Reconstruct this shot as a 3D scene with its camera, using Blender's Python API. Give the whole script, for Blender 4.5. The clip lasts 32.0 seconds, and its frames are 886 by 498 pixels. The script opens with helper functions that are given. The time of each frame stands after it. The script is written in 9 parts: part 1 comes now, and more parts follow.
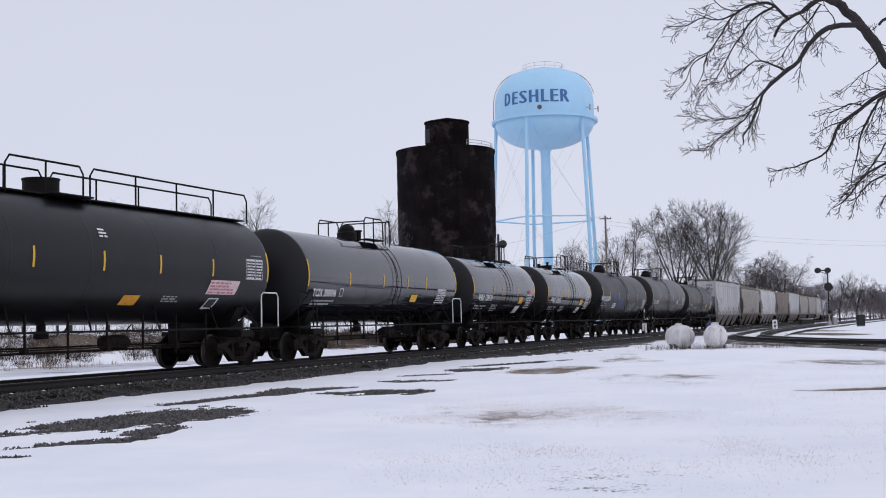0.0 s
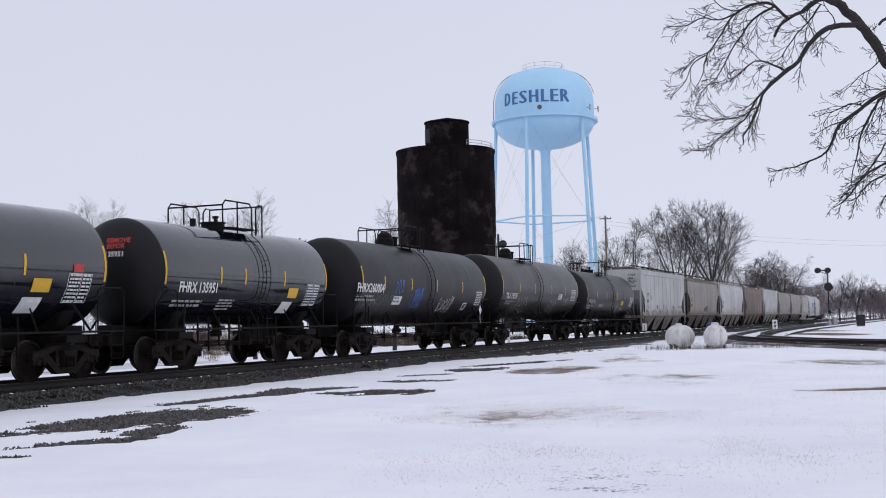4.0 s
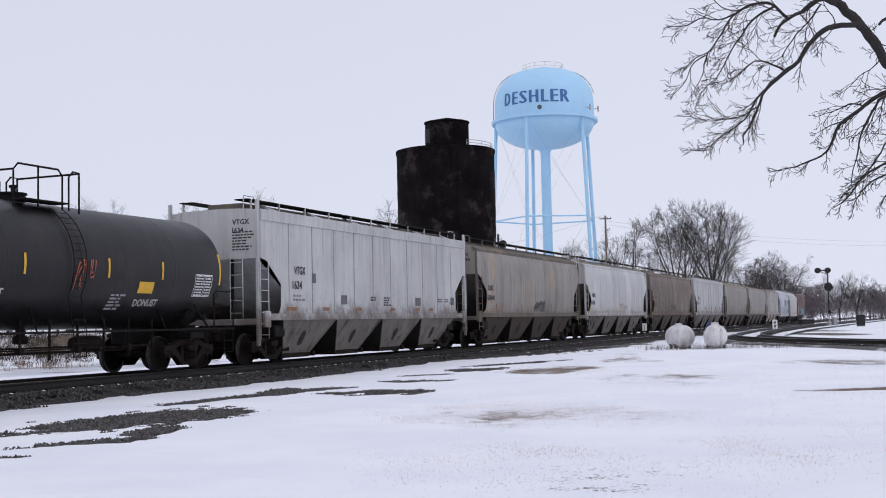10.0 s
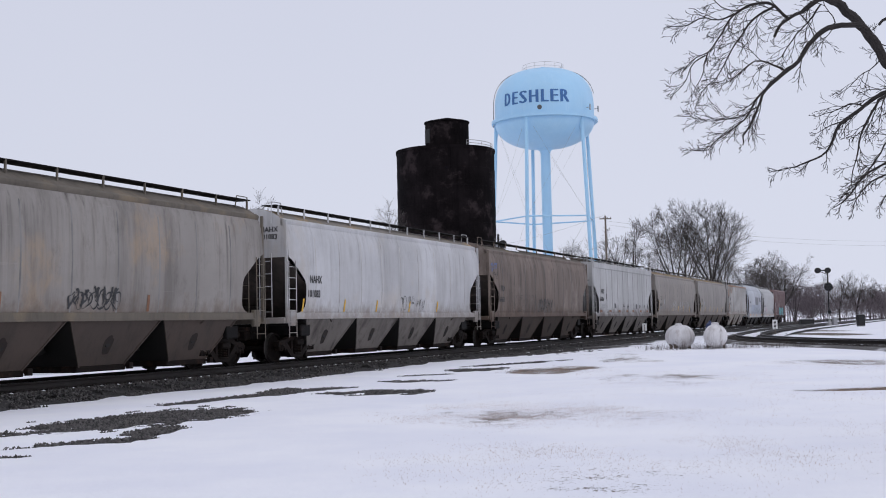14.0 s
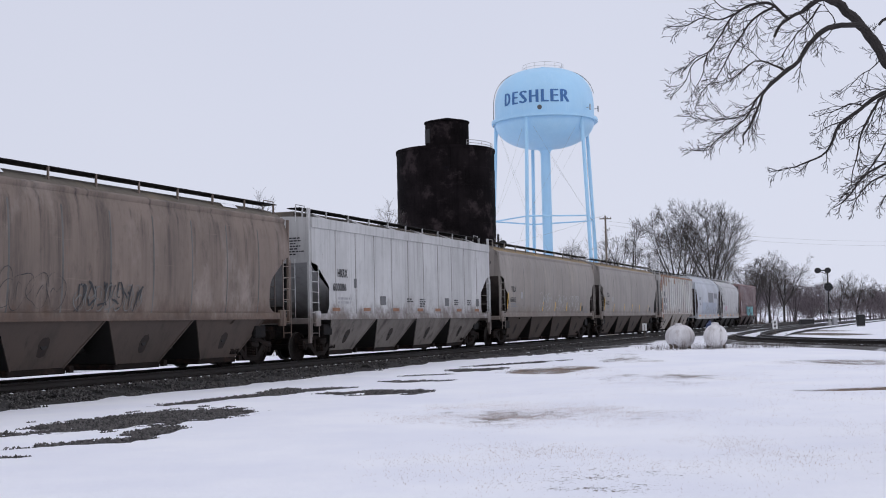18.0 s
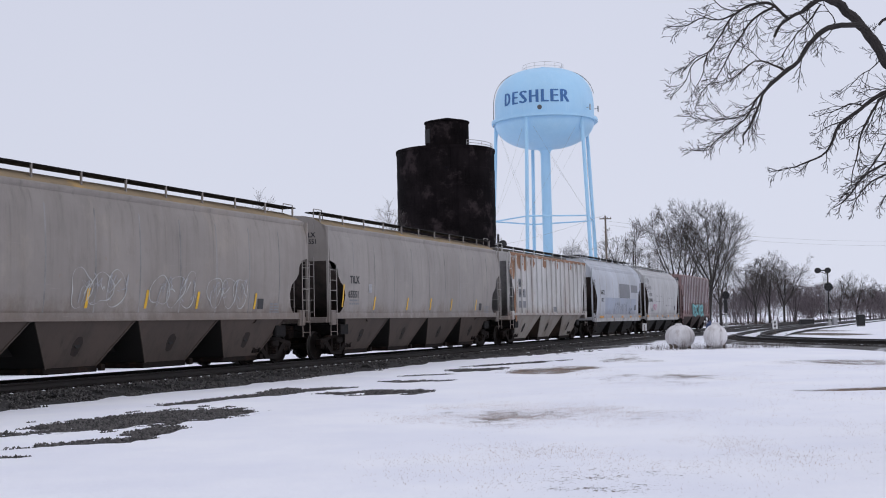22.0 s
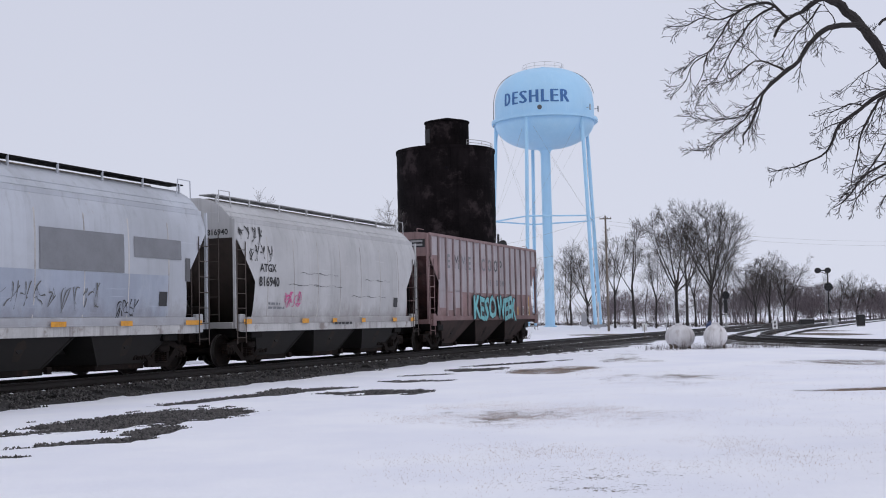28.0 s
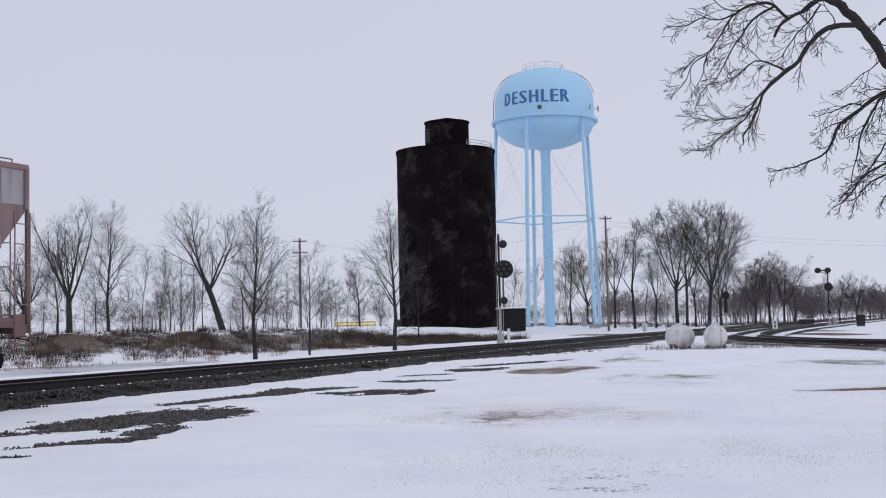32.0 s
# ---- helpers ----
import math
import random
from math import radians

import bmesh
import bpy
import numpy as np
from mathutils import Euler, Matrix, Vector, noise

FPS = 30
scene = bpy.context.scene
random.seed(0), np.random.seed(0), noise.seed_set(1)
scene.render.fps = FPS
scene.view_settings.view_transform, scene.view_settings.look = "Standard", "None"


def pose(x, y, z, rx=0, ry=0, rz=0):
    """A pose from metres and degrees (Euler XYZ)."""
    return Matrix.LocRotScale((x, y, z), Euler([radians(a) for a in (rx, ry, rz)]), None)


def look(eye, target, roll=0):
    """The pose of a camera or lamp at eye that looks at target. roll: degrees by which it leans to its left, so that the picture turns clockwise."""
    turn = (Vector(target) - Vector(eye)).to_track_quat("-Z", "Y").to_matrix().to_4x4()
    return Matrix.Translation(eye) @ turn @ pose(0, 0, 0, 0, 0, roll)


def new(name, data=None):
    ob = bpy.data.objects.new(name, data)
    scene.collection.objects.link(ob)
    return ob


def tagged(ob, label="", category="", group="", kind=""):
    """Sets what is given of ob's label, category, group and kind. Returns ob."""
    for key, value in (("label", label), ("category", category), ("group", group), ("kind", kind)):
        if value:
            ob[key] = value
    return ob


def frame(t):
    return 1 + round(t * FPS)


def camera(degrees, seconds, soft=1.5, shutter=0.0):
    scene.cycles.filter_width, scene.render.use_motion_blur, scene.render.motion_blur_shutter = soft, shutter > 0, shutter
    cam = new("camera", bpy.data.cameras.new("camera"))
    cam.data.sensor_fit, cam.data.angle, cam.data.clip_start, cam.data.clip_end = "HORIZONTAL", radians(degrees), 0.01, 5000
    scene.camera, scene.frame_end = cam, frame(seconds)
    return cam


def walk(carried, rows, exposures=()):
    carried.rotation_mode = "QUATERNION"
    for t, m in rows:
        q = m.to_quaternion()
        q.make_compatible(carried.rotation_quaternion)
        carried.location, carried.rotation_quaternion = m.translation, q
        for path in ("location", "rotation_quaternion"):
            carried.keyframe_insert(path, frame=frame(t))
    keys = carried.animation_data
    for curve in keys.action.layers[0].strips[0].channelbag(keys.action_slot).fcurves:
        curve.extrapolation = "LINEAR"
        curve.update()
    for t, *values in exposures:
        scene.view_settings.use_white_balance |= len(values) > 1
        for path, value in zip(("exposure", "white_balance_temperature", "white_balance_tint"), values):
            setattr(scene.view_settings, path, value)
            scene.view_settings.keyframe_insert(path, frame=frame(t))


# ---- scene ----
cam = camera(41.86, 32.0, soft=1.0)
EYE = (0.0, 0.0, 1.544)
STILL = look(EYE, (0.0, 100.0, 1.544 + 6.415), -1.289)
walk(cam, [(0.0, STILL), (32.0, STILL)], [(0.0, 0.15), (6.0, 0.19), (9.0, 0.23), (13.0, 0.11), (19.0, 0.15), (23.0, 0.12), (28.0, 0.09), (30.5, 0.08), (32.0, 0.0)])

# ---- light: an even winter overcast ----
world = bpy.data.worlds.new("overcast")
scene.world = world
world.use_nodes = True
wn, wl = world.node_tree.nodes, world.node_tree.links
wn.clear()
sky = wn.new("ShaderNodeTexSky")
sky.sky_type, sky.sun_disc = "NISHITA", False
sky.sun_elevation, sky.sun_rotation = radians(38), radians(200)
sky.air_density, sky.dust_density = 1.0, 4.0
skyb = wn.new("ShaderNodeBackground")
skyb.inputs["Strength"].default_value = 0.05
cloud = wn.new("ShaderNodeBackground")
geo = wn.new("ShaderNodeTexCoord")
sep = wn.new("ShaderNodeSeparateXYZ")
ramp = wn.new("ShaderNodeValToRGB")
ramp.color_ramp.elements[0].position, ramp.color_ramp.elements[0].color = 0.0, (0.676, 0.705, 0.826, 1)
ramp.color_ramp.elements[1].position, ramp.color_ramp.elements[1].color = 0.45, (0.612, 0.636, 0.763, 1)
cn = wn.new("ShaderNodeTexNoise")
cn.inputs["Scale"].default_value, cn.inputs["Detail"].default_value = 1.6, 3
cmix = wn.new("ShaderNodeMixRGB")
cmix.blend_type, cmix.inputs[0].default_value = "SOFT_LIGHT", 0.12
wl.new(geo.outputs["Generated"], sep.inputs[0])
wl.new(geo.outputs["Generated"], cn.inputs["Vector"])
wl.new(sep.outputs["Z"], ramp.inputs[0])
wl.new(ramp.outputs[0], cmix.inputs[1])
wl.new(cn.outputs["Fac"], cmix.inputs[2])
# brightness falloff towards -x, put into the sky colour
side = wn.new("ShaderNodeMapRange")
side.inputs["From Min"].default_value, side.inputs["From Max"].default_value = -1.0, 1.0
side.inputs["To Min"].default_value, side.inputs["To Max"].default_value = 0.93, 1.02
wl.new(sep.outputs["X"], side.inputs["Value"])
side_falloff = wn.new("ShaderNodeMixRGB")
side_falloff.blend_type, side_falloff.inputs[0].default_value = "MULTIPLY", 1.0
wl.new(cmix.outputs[0], side_falloff.inputs[1])
wl.new(side.outputs["Result"], side_falloff.inputs[2])
wl.new(side_falloff.outputs[0], cloud.inputs["Color"])
cloud.inputs["Strength"].default_value = 1.0
wmix = wn.new("ShaderNodeMixShader")
wmix.inputs[0].default_value = 0.94
wout = wn.new("ShaderNodeOutputWorld")
wl.new(sky.outputs[0], skyb.inputs["Color"])
wl.new(skyb.outputs[0], wmix.inputs[1])
wl.new(cloud.outputs[0], wmix.inputs[2])
wl.new(wmix.outputs[0], wout.inputs["Surface"])

sun_data = bpy.data.lights.new("sun", "SUN")
sun_data.energy, sun_data.angle, sun_data.color = 0.55, radians(130), (1.0, 0.97, 0.94)
sun = new("sun", sun_data)
sun.matrix_world = look((30, -40, 60), (0, 20, 0))


# ---- materials ----
def nodes_of(name):
    m = bpy.data.materials.new(name)
    m.use_nodes = True
    return m, m.node_tree.nodes, m.node_tree.links, m.node_tree.nodes["Principled BSDF"]


def noise_node(n, l, vec, scale, detail=4, rough=0.6):
    t = n.new("ShaderNodeTexNoise")
    t.inputs["Scale"].default_value, t.inputs["Detail"].default_value, t.inputs["Roughness"].default_value = scale, detail, rough
    l.new(vec, t.inputs["Vector"])
    return t.outputs["Fac"]


def curve_node(n, l, value, lo, hi):
    r = n.new("ShaderNodeMapRange")
    r.inputs["From Min"].default_value, r.inputs["From Max"].default_value = lo, hi
    r.interpolation_type = "SMOOTHSTEP"
    l.new(value, r.inputs["Value"])
    return r.outputs["Result"]


def mix_node(n, l, fac, a, b, blend="MIX"):
    m = n.new("ShaderNodeMixRGB")
    m.blend_type = blend
    for i, v in ((0, fac), (1, a), (2, b)):
        if isinstance(v, (int, float)):
            m.inputs[i].default_value = v
        elif isinstance(v, tuple):
            m.inputs[i].default_value = (*v, 1)
        else:
            l.new(v, m.inputs[i])
    return m.outputs[0]


def mapped(n, l, sx=1, sy=1, sz=1, shift=0.0):
    c, m = n.new("ShaderNodeTexCoord"), n.new("ShaderNodeMapping")
    m.inputs["Scale"].default_value = (sx, sy, sz)
    m.inputs["Location"].default_value = (shift, shift * 0.7, shift * 1.3)
    l.new(c.outputs["Object"], m.inputs["Vector"])
    return m.outputs[0]


def mat(name, col, rough=0.6, metal=0.0, var=0.18, scale=2.0, bump=0.15, fine=30.0, streak=None, streak_amount=0.0,
        stain=None, stain_amount=0.0, stain_scale=0.8, rough_var=0.12, shift=0.0, piece=0.0, gloss=0.5, panels=0.0):
    """A painted or natural surface: base colour with variation at two scales, vertical streaks, stains and a fine relief."""
    m, n, l, p = nodes_of(name)
    v = mapped(n, l, shift=shift)
    big, small = noise_node(n, l, v, scale, 5), noise_node(n, l, v, fine, 3)
    dark, light = tuple(c * (1 - var) for c in col), tuple(min(1, c * (1 + var)) for c in col)
    c = mix_node(n, l, curve_node(n, l, big, 0.3, 0.7), dark, light)
    c = mix_node(n, l, curve_node(n, l, small, 0.25, 0.75), c, mix_node(n, l, 0.5, c, light), "MIX")
    if streak:
        sv = mapped(n, l, 2.6, 2.6, 0.10, shift + 3)
        s1 = curve_node(n, l, noise_node(n, l, sv, 1.6, 6, 0.7), 0.47, 0.72)
        gate = curve_node(n, l, noise_node(n, l, v, 0.5, 2), 0.35, 0.65)
        g = n.new("ShaderNodeMath")
        g.operation = "MULTIPLY"
        l.new(s1, g.inputs[0]), l.new(gate, g.inputs[1])
        g2 = n.new("ShaderNodeMath")
        g2.operation, g2.inputs[1].default_value = "MULTIPLY", streak_amount
        l.new(g.outputs[0], g2.inputs[0])
        c = mix_node(n, l, g2.outputs[0], c, streak)
        sv2 = mapped(n, l, 0.9, 0.9, 0.05, shift + 9)
        s3 = curve_node(n, l, noise_node(n, l, sv2, 1.3, 5, 0.75), 0.45, 0.75)
        g4 = n.new("ShaderNodeMath")
        g4.operation, g4.inputs[1].default_value = "MULTIPLY", streak_amount * 0.6
        l.new(s3, g4.inputs[0])
        c = mix_node(n, l, g4.outputs[0], c, streak)
    if panels:
        cx = n.new("ShaderNodeTexCoord")
        sx = n.new("ShaderNodeSeparateXYZ")
        l.new(cx.outputs["Object"], sx.inputs[0])
        dv = n.new("ShaderNodeMath")
        dv.operation, dv.inputs[1].default_value = "DIVIDE", panels
        l.new(sx.outputs["X"], dv.inputs[0])
        fl = n.new("ShaderNodeMath")
        fl.operation = "FLOOR"
        l.new(dv.outputs[0], fl.inputs[0])
        wn_ = n.new("ShaderNodeTexWhiteNoise")
        wn_.noise_dimensions = "1D"
        l.new(fl.outputs[0], wn_.inputs["W"])
        c = mix_node(n, l, 0.28, c, mix_node(n, l, wn_.outputs["Value"], c, tuple(q * 0.55 for q in col)))
    if stain:
        st = curve_node(n, l, noise_node(n, l, mapped(n, l, 1, 1, 1, shift + 11), stain_scale, 7, 0.68), 0.52, 0.66)
        g3 = n.new("ShaderNodeMath")
        g3.operation, g3.inputs[1].default_value = "MULTIPLY", stain_amount
        l.new(st, g3.inputs[0])
        c = mix_node(n, l, g3.outputs[0], c, stain)
    if piece:
        info = n.new("ShaderNodeObjectInfo")
        hv = n.new("ShaderNodeHueSaturation")
        mr = n.new("ShaderNodeMapRange")
        mr.inputs["To Min"].default_value, mr.inputs["To Max"].default_value = 1 - piece, 1 + piece
        l.new(info.outputs["Random"], mr.inputs["Value"])
        l.new(mr.outputs["Result"], hv.inputs["Value"])
        l.new(c, hv.inputs["Color"])
        c = hv.outputs["Color"]
    l.new(c, p.inputs["Base Color"])
    rr = n.new("ShaderNodeMapRange")
    rr.inputs["To Min"].default_value, rr.inputs["To Max"].default_value = max(0.03, rough - rough_var), min(1, rough + rough_var)
    l.new(big, rr.inputs["Value"])
    l.new(rr.outputs["Result"], p.inputs["Roughness"])
    p.inputs["Metallic"].default_value = metal
    p.inputs["Specular IOR Level"].default_value = gloss
    if bump:
        b = n.new("ShaderNodeBump")
        b.inputs["Strength"].default_value, b.inputs["Distance"].default_value = bump, 0.02
        l.new(small, b.inputs["Height"])
        l.new(b.outputs["Normal"], p.inputs["Normal"])
    return m


SNOW = (0.90, 0.905, 0.93)
M = {}
M["snow"] = mat("snow", SNOW, 0.65, var=0.03, scale=0.8, bump=0.35, fine=18)
M["patchysnow"] = mat("patchy_trodden_snow", (0.80, 0.81, 0.84), 0.7, var=0.08, scale=2, bump=0.3, fine=14, stain=(0.09, 0.08, 0.07), stain_amount=0.9, stain_scale=1.1)
M["steel_dark"] = mat("dark_steel", (0.00726, 0.0066, 0.0066), 0.6, 0.0, var=0.35, scale=5, stain=(0.02, 0.013, 0.01), stain_amount=0.5, stain_scale=4, gloss=0.1)
M["truck"] = mat("truck_iron", (0.010, 0.0070, 0.0058), 0.75, 0.0, var=0.45, scale=4, bump=0.3, stain=(0.036, 0.020, 0.014), stain_amount=0.65, stain_scale=3, gloss=0.12)
M["wheel"] = mat("wheel_steel", (0.0075, 0.0055, 0.0048), 0.8, 0.0, var=0.4, scale=5, stain=(0.030, 0.018, 0.013), stain_amount=0.5, stain_scale=5, gloss=0.1)
M["tread"] = mat("worn_wheel_rim", (0.055, 0.05, 0.047), 0.55, 0.5, var=0.25, scale=9)
M["rail"] = mat("rail_web", (0.01306, 0.009136, 0.007398), 0.65, 0.3, var=0.35, scale=1.5, stain=(0.02, 0.018, 0.017), stain_amount=0.7)
M["railhead"] = mat("rail_head", (0.08, 0.076, 0.074), 0.38, 0.75, var=0.2, scale=2)
M["tie"] = mat("tie_wood", (0.040, 0.033, 0.029), 0.9, var=0.4, scale=3, bump=0.6, fine=14, piece=0.35)
M["black_tank"] = mat("satin_black_tank_paint", (0.0048, 0.0044, 0.0056), 0.36, var=0.35, scale=0.7, bump=0.03, streak=(0.014, 0.0125, 0.0145), streak_amount=0.5, stain=(0.011, 0.010, 0.012), stain_amount=0.5, stain_scale=0.8, gloss=0.3)
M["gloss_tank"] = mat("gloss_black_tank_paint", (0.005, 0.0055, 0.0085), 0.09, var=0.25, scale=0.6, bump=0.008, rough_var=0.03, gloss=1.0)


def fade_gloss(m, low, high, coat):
    """Full gloss above; below a ragged line the reflectance is cut, which darkens the belly."""
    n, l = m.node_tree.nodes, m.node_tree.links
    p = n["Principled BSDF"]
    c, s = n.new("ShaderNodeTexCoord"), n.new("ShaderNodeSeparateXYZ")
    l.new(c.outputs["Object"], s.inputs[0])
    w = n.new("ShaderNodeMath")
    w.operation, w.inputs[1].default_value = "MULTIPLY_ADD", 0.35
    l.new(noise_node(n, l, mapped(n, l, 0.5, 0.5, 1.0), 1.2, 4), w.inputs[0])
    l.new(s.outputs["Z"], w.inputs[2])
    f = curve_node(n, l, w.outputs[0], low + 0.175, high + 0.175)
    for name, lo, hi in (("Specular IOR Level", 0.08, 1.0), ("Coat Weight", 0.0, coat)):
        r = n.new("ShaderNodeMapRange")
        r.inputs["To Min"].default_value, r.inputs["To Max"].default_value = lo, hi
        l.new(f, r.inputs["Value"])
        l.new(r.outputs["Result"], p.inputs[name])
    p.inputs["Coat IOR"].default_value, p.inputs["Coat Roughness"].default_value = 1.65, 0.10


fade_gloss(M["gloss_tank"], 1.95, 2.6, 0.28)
M["worn_tank"] = mat("weathered_black_tank_paint", (0.0060, 0.0052, 0.0064), 0.40, var=0.4, scale=0.6, bump=0.05, streak=(0.034, 0.029, 0.029), streak_amount=0.5, stain=(0.028, 0.022, 0.021), stain_amount=0.5, stain_scale=0.45, gloss=0.32)
M["brown_tank"] = mat("oil_browned_tank_paint", (0.0105, 0.0082, 0.0082), 0.36, var=0.35, scale=0.6, bump=0.04, streak=(0.038, 0.029, 0.026), streak_amount=0.7, stain=(0.026, 0.020, 0.018), stain_amount=0.5, stain_scale=0.6, gloss=0.45)
M["yellow"] = mat("yellow_reflector", (0.62, 0.36, 0.02), 0.5, var=0.15, scale=6)
M["orange"] = mat("amber_reflector", (0.60, 0.27, 0.02), 0.5, var=0.2, scale=6)
M["rustpatch"] = mat("faded_reflector", (0.21, 0.10, 0.055), 0.7, var=0.3, scale=6)
M["white"] = mat("white_marking", (0.62, 0.62, 0.62), 0.6, var=0.15, scale=8)
M["fieldgrass"] = mat("dead_field_grass", (0.31, 0.225, 0.175), 0.95, var=0.45, scale=1.5, bump=0)
M["greymark"] = mat("greyed_marking", (0.30, 0.30, 0.31), 0.7, var=0.2, scale=8)
M["black"] = mat("black_marking", (0.02, 0.02, 0.022), 0.6, var=0.3, scale=8)
M["pinkmark"] = mat("pink_white_notice", (0.60, 0.45, 0.47), 0.7, var=0.2, scale=8)
M["redmark"] = mat("red_marking", (0.45, 0.04, 0.04), 0.6, var=0.2, scale=8)
M["redfaint"] = mat("faded_red_print", (0.42, 0.16, 0.17), 0.7, var=0.3, scale=8)
M["blue_spray"] = mat("blue_spray_paint", (0.05, 0.13, 0.36), 0.6, var=0.2, scale=8)
M["grey_spray"] = mat("pale_spray_paint", (0.13, 0.13, 0.125), 0.7, var=0.3, scale=8)
M["white_spray"] = mat("white_spray_paint", (0.42, 0.42, 0.41), 0.7, var=0.3, scale=8)
M["black_spray"] = mat("black_spray_paint", (0.03, 0.03, 0.032), 0.7, var=0.3, scale=8)
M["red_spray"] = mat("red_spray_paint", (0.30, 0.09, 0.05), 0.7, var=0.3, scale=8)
M["pink_spray"] = mat("pink_spray_paint", (0.50, 0.10, 0.24), 0.7, var=0.3, scale=8)
M["aqua_spray"] = mat("turquoise_spray_paint", (0.12, 0.38, 0.40), 0.6, var=0.3, scale=4, stain=(0.38, 0.54, 0.55), stain_amount=0.7, stain_scale=2)


def math_node(n, l, op, a, b=0.0):
    m = n.new("ShaderNodeMath")
    m.operation = op
    for i, v in ((0, a), (1, b)):
        if isinstance(v, (int, float)):
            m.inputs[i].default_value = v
        else:
            l.new(v, m.inputs[i])
    return m.outputs[0]


def car_paint(name, col, dirt, rust, runs=0.6, splash=0.6, specks=0.4, blotch=None, blotch_amount=0.0, scuff=0.15, shift=0.0, panels=1.75, rough=0.62, low=1.35, high=4.25):
    """Old car-side paint: chalked base, tone from sheet to sheet, grime that has run down from the roof, road splash above the sill, rust specks and scuffs."""
    m, n, l, p = nodes_of(name)
    v = mapped(n, l, shift=shift)
    big, small = noise_node(n, l, v, 0.45, 5), noise_node(n, l, v, 38, 3)
    c = mix_node(n, l, curve_node(n, l, big, 0.3, 0.7), tuple(q * 0.86 for q in col), tuple(min(1, q * 1.10) for q in col))
    pos = n.new("ShaderNodeTexCoord")
    xyz = n.new("ShaderNodeSeparateXYZ")
    l.new(pos.outputs["Object"], xyz.inputs[0])
    if panels:
        wn_ = n.new("ShaderNodeTexWhiteNoise")
        wn_.noise_dimensions = "1D"
        l.new(math_node(n, l, "FLOOR", math_node(n, l, "DIVIDE", math_node(n, l, "ADD", xyz.outputs["X"], shift), panels)), wn_.inputs["W"])
        c = mix_node(n, l, math_node(n, l, "MULTIPLY", wn_.outputs["Value"], 0.30), c, mix_node(n, l, 0.35, tuple(q * 0.78 for q in col), dirt))
    # wide soft washes and thin runs, both stretched downwards
    wash = curve_node(n, l, noise_node(n, l, mapped(n, l, 0.8, 0.8, 0.07, shift + 3), 1.5, 6, 0.72), 0.46, 0.74)
    c = mix_node(n, l, math_node(n, l, "MULTIPLY", wash, 0.62 * runs), c, dirt)
    thin = curve_node(n, l, noise_node(n, l, mapped(n, l, 3.2, 3.2, 0.10, shift + 5), 1.7, 4, 0.6), 0.50, 0.85)
    fall = curve_node(n, l, math_node(n, l, "ADD", xyz.outputs["Z"], math_node(n, l, "MULTIPLY", noise_node(n, l, mapped(n, l, 1.6, 1.6, 0.02, shift + 8), 1.3, 3), 3.2)), low + 2.2, high + 1.0)
    c = mix_node(n, l, math_node(n, l, "MULTIPLY", math_node(n, l, "MULTIPLY", thin, math_node(n, l, "ADD", math_node(n, l, "MULTIPLY", fall, 0.75), 0.25)), runs), c, tuple(q * 0.7 for q in dirt))
    if blotch:
        st = curve_node(n, l, noise_node(n, l, mapped(n, l, 1, 1, 0.6, shift + 11), 0.55, 7, 0.66), 0.53, 0.70)
        c = mix_node(n, l, math_node(n, l, "MULTIPLY", st, blotch_amount), c, blotch)
    mott = curve_node(n, l, noise_node(n, l, mapped(n, l, 1.2, 1.2, 0.6, shift + 37), 2.1, 9, 0.78), 0.50, 0.72)
    c = mix_node(n, l, math_node(n, l, "MULTIPLY", mott, 0.42 * runs), c, dirt)
    # road splash, ragged at its upper edge
    up = math_node(n, l, "SUBTRACT", xyz.outputs["Z"], math_node(n, l, "MULTIPLY", noise_node(n, l, mapped(n, l, 1.3, 1.3, 0.8, shift + 14), 1.6, 7, 0.72), 2.0))
    spl = curve_node(n, l, up, low - 0.35, low - 1.15)
    c = mix_node(n, l, math_node(n, l, "MULTIPLY", spl, splash), c, mix_node(n, l, noise_node(n, l, v, 3.0, 4), tuple(q * 0.6 for q in dirt), mix_node(n, l, 0.5, dirt, rust)))
    sp = math_node(n, l, "MULTIPLY", curve_node(n, l, noise_node(n, l, mapped(n, l, 1, 1, 0.7, shift + 17), 7.0, 5, 0.7), 0.62, 0.72), curve_node(n, l, noise_node(n, l, mapped(n, l, 1, 1, 1, shift + 19), 0.7, 3), 0.45, 0.65))
    c = mix_node(n, l, math_node(n, l, "MULTIPLY", sp, specks), c, rust)
    sc = curve_node(n, l, noise_node(n, l, mapped(n, l, 0.35, 0.35, 9.0, shift + 23), 1.4, 4, 0.6), 0.66, 0.74)
    c = mix_node(n, l, math_node(n, l, "MULTIPLY", sc, scuff), c, tuple(min(1, q * 1.35) for q in col))
    l.new(c, p.inputs["Base Color"])
    rr = n.new("ShaderNodeMapRange")
    rr.inputs["To Min"].default_value, rr.inputs["To Max"].default_value = rough - 0.1, min(1, rough + 0.15)
    l.new(big, rr.inputs["Value"])
    l.new(rr.outputs["Result"], p.inputs["Roughness"])
    # sheets dished a little between their welds, over a fine grain
    b = n.new("ShaderNodeBump")
    b.inputs["Strength"].default_value, b.inputs["Distance"].default_value = 0.05, 0.02
    l.new(small, b.inputs["Height"])
    b2 = n.new("ShaderNodeBump")
    b2.inputs["Strength"].default_value, b2.inputs["Distance"].default_value = 0.35, 0.05
    l.new(noise_node(n, l, mapped(n, l, 1.1, 1.1, 0.35, shift + 29), 1.0, 2), b2.inputs["Height"])
    l.new(b.outputs["Normal"], b2.inputs["Normal"])
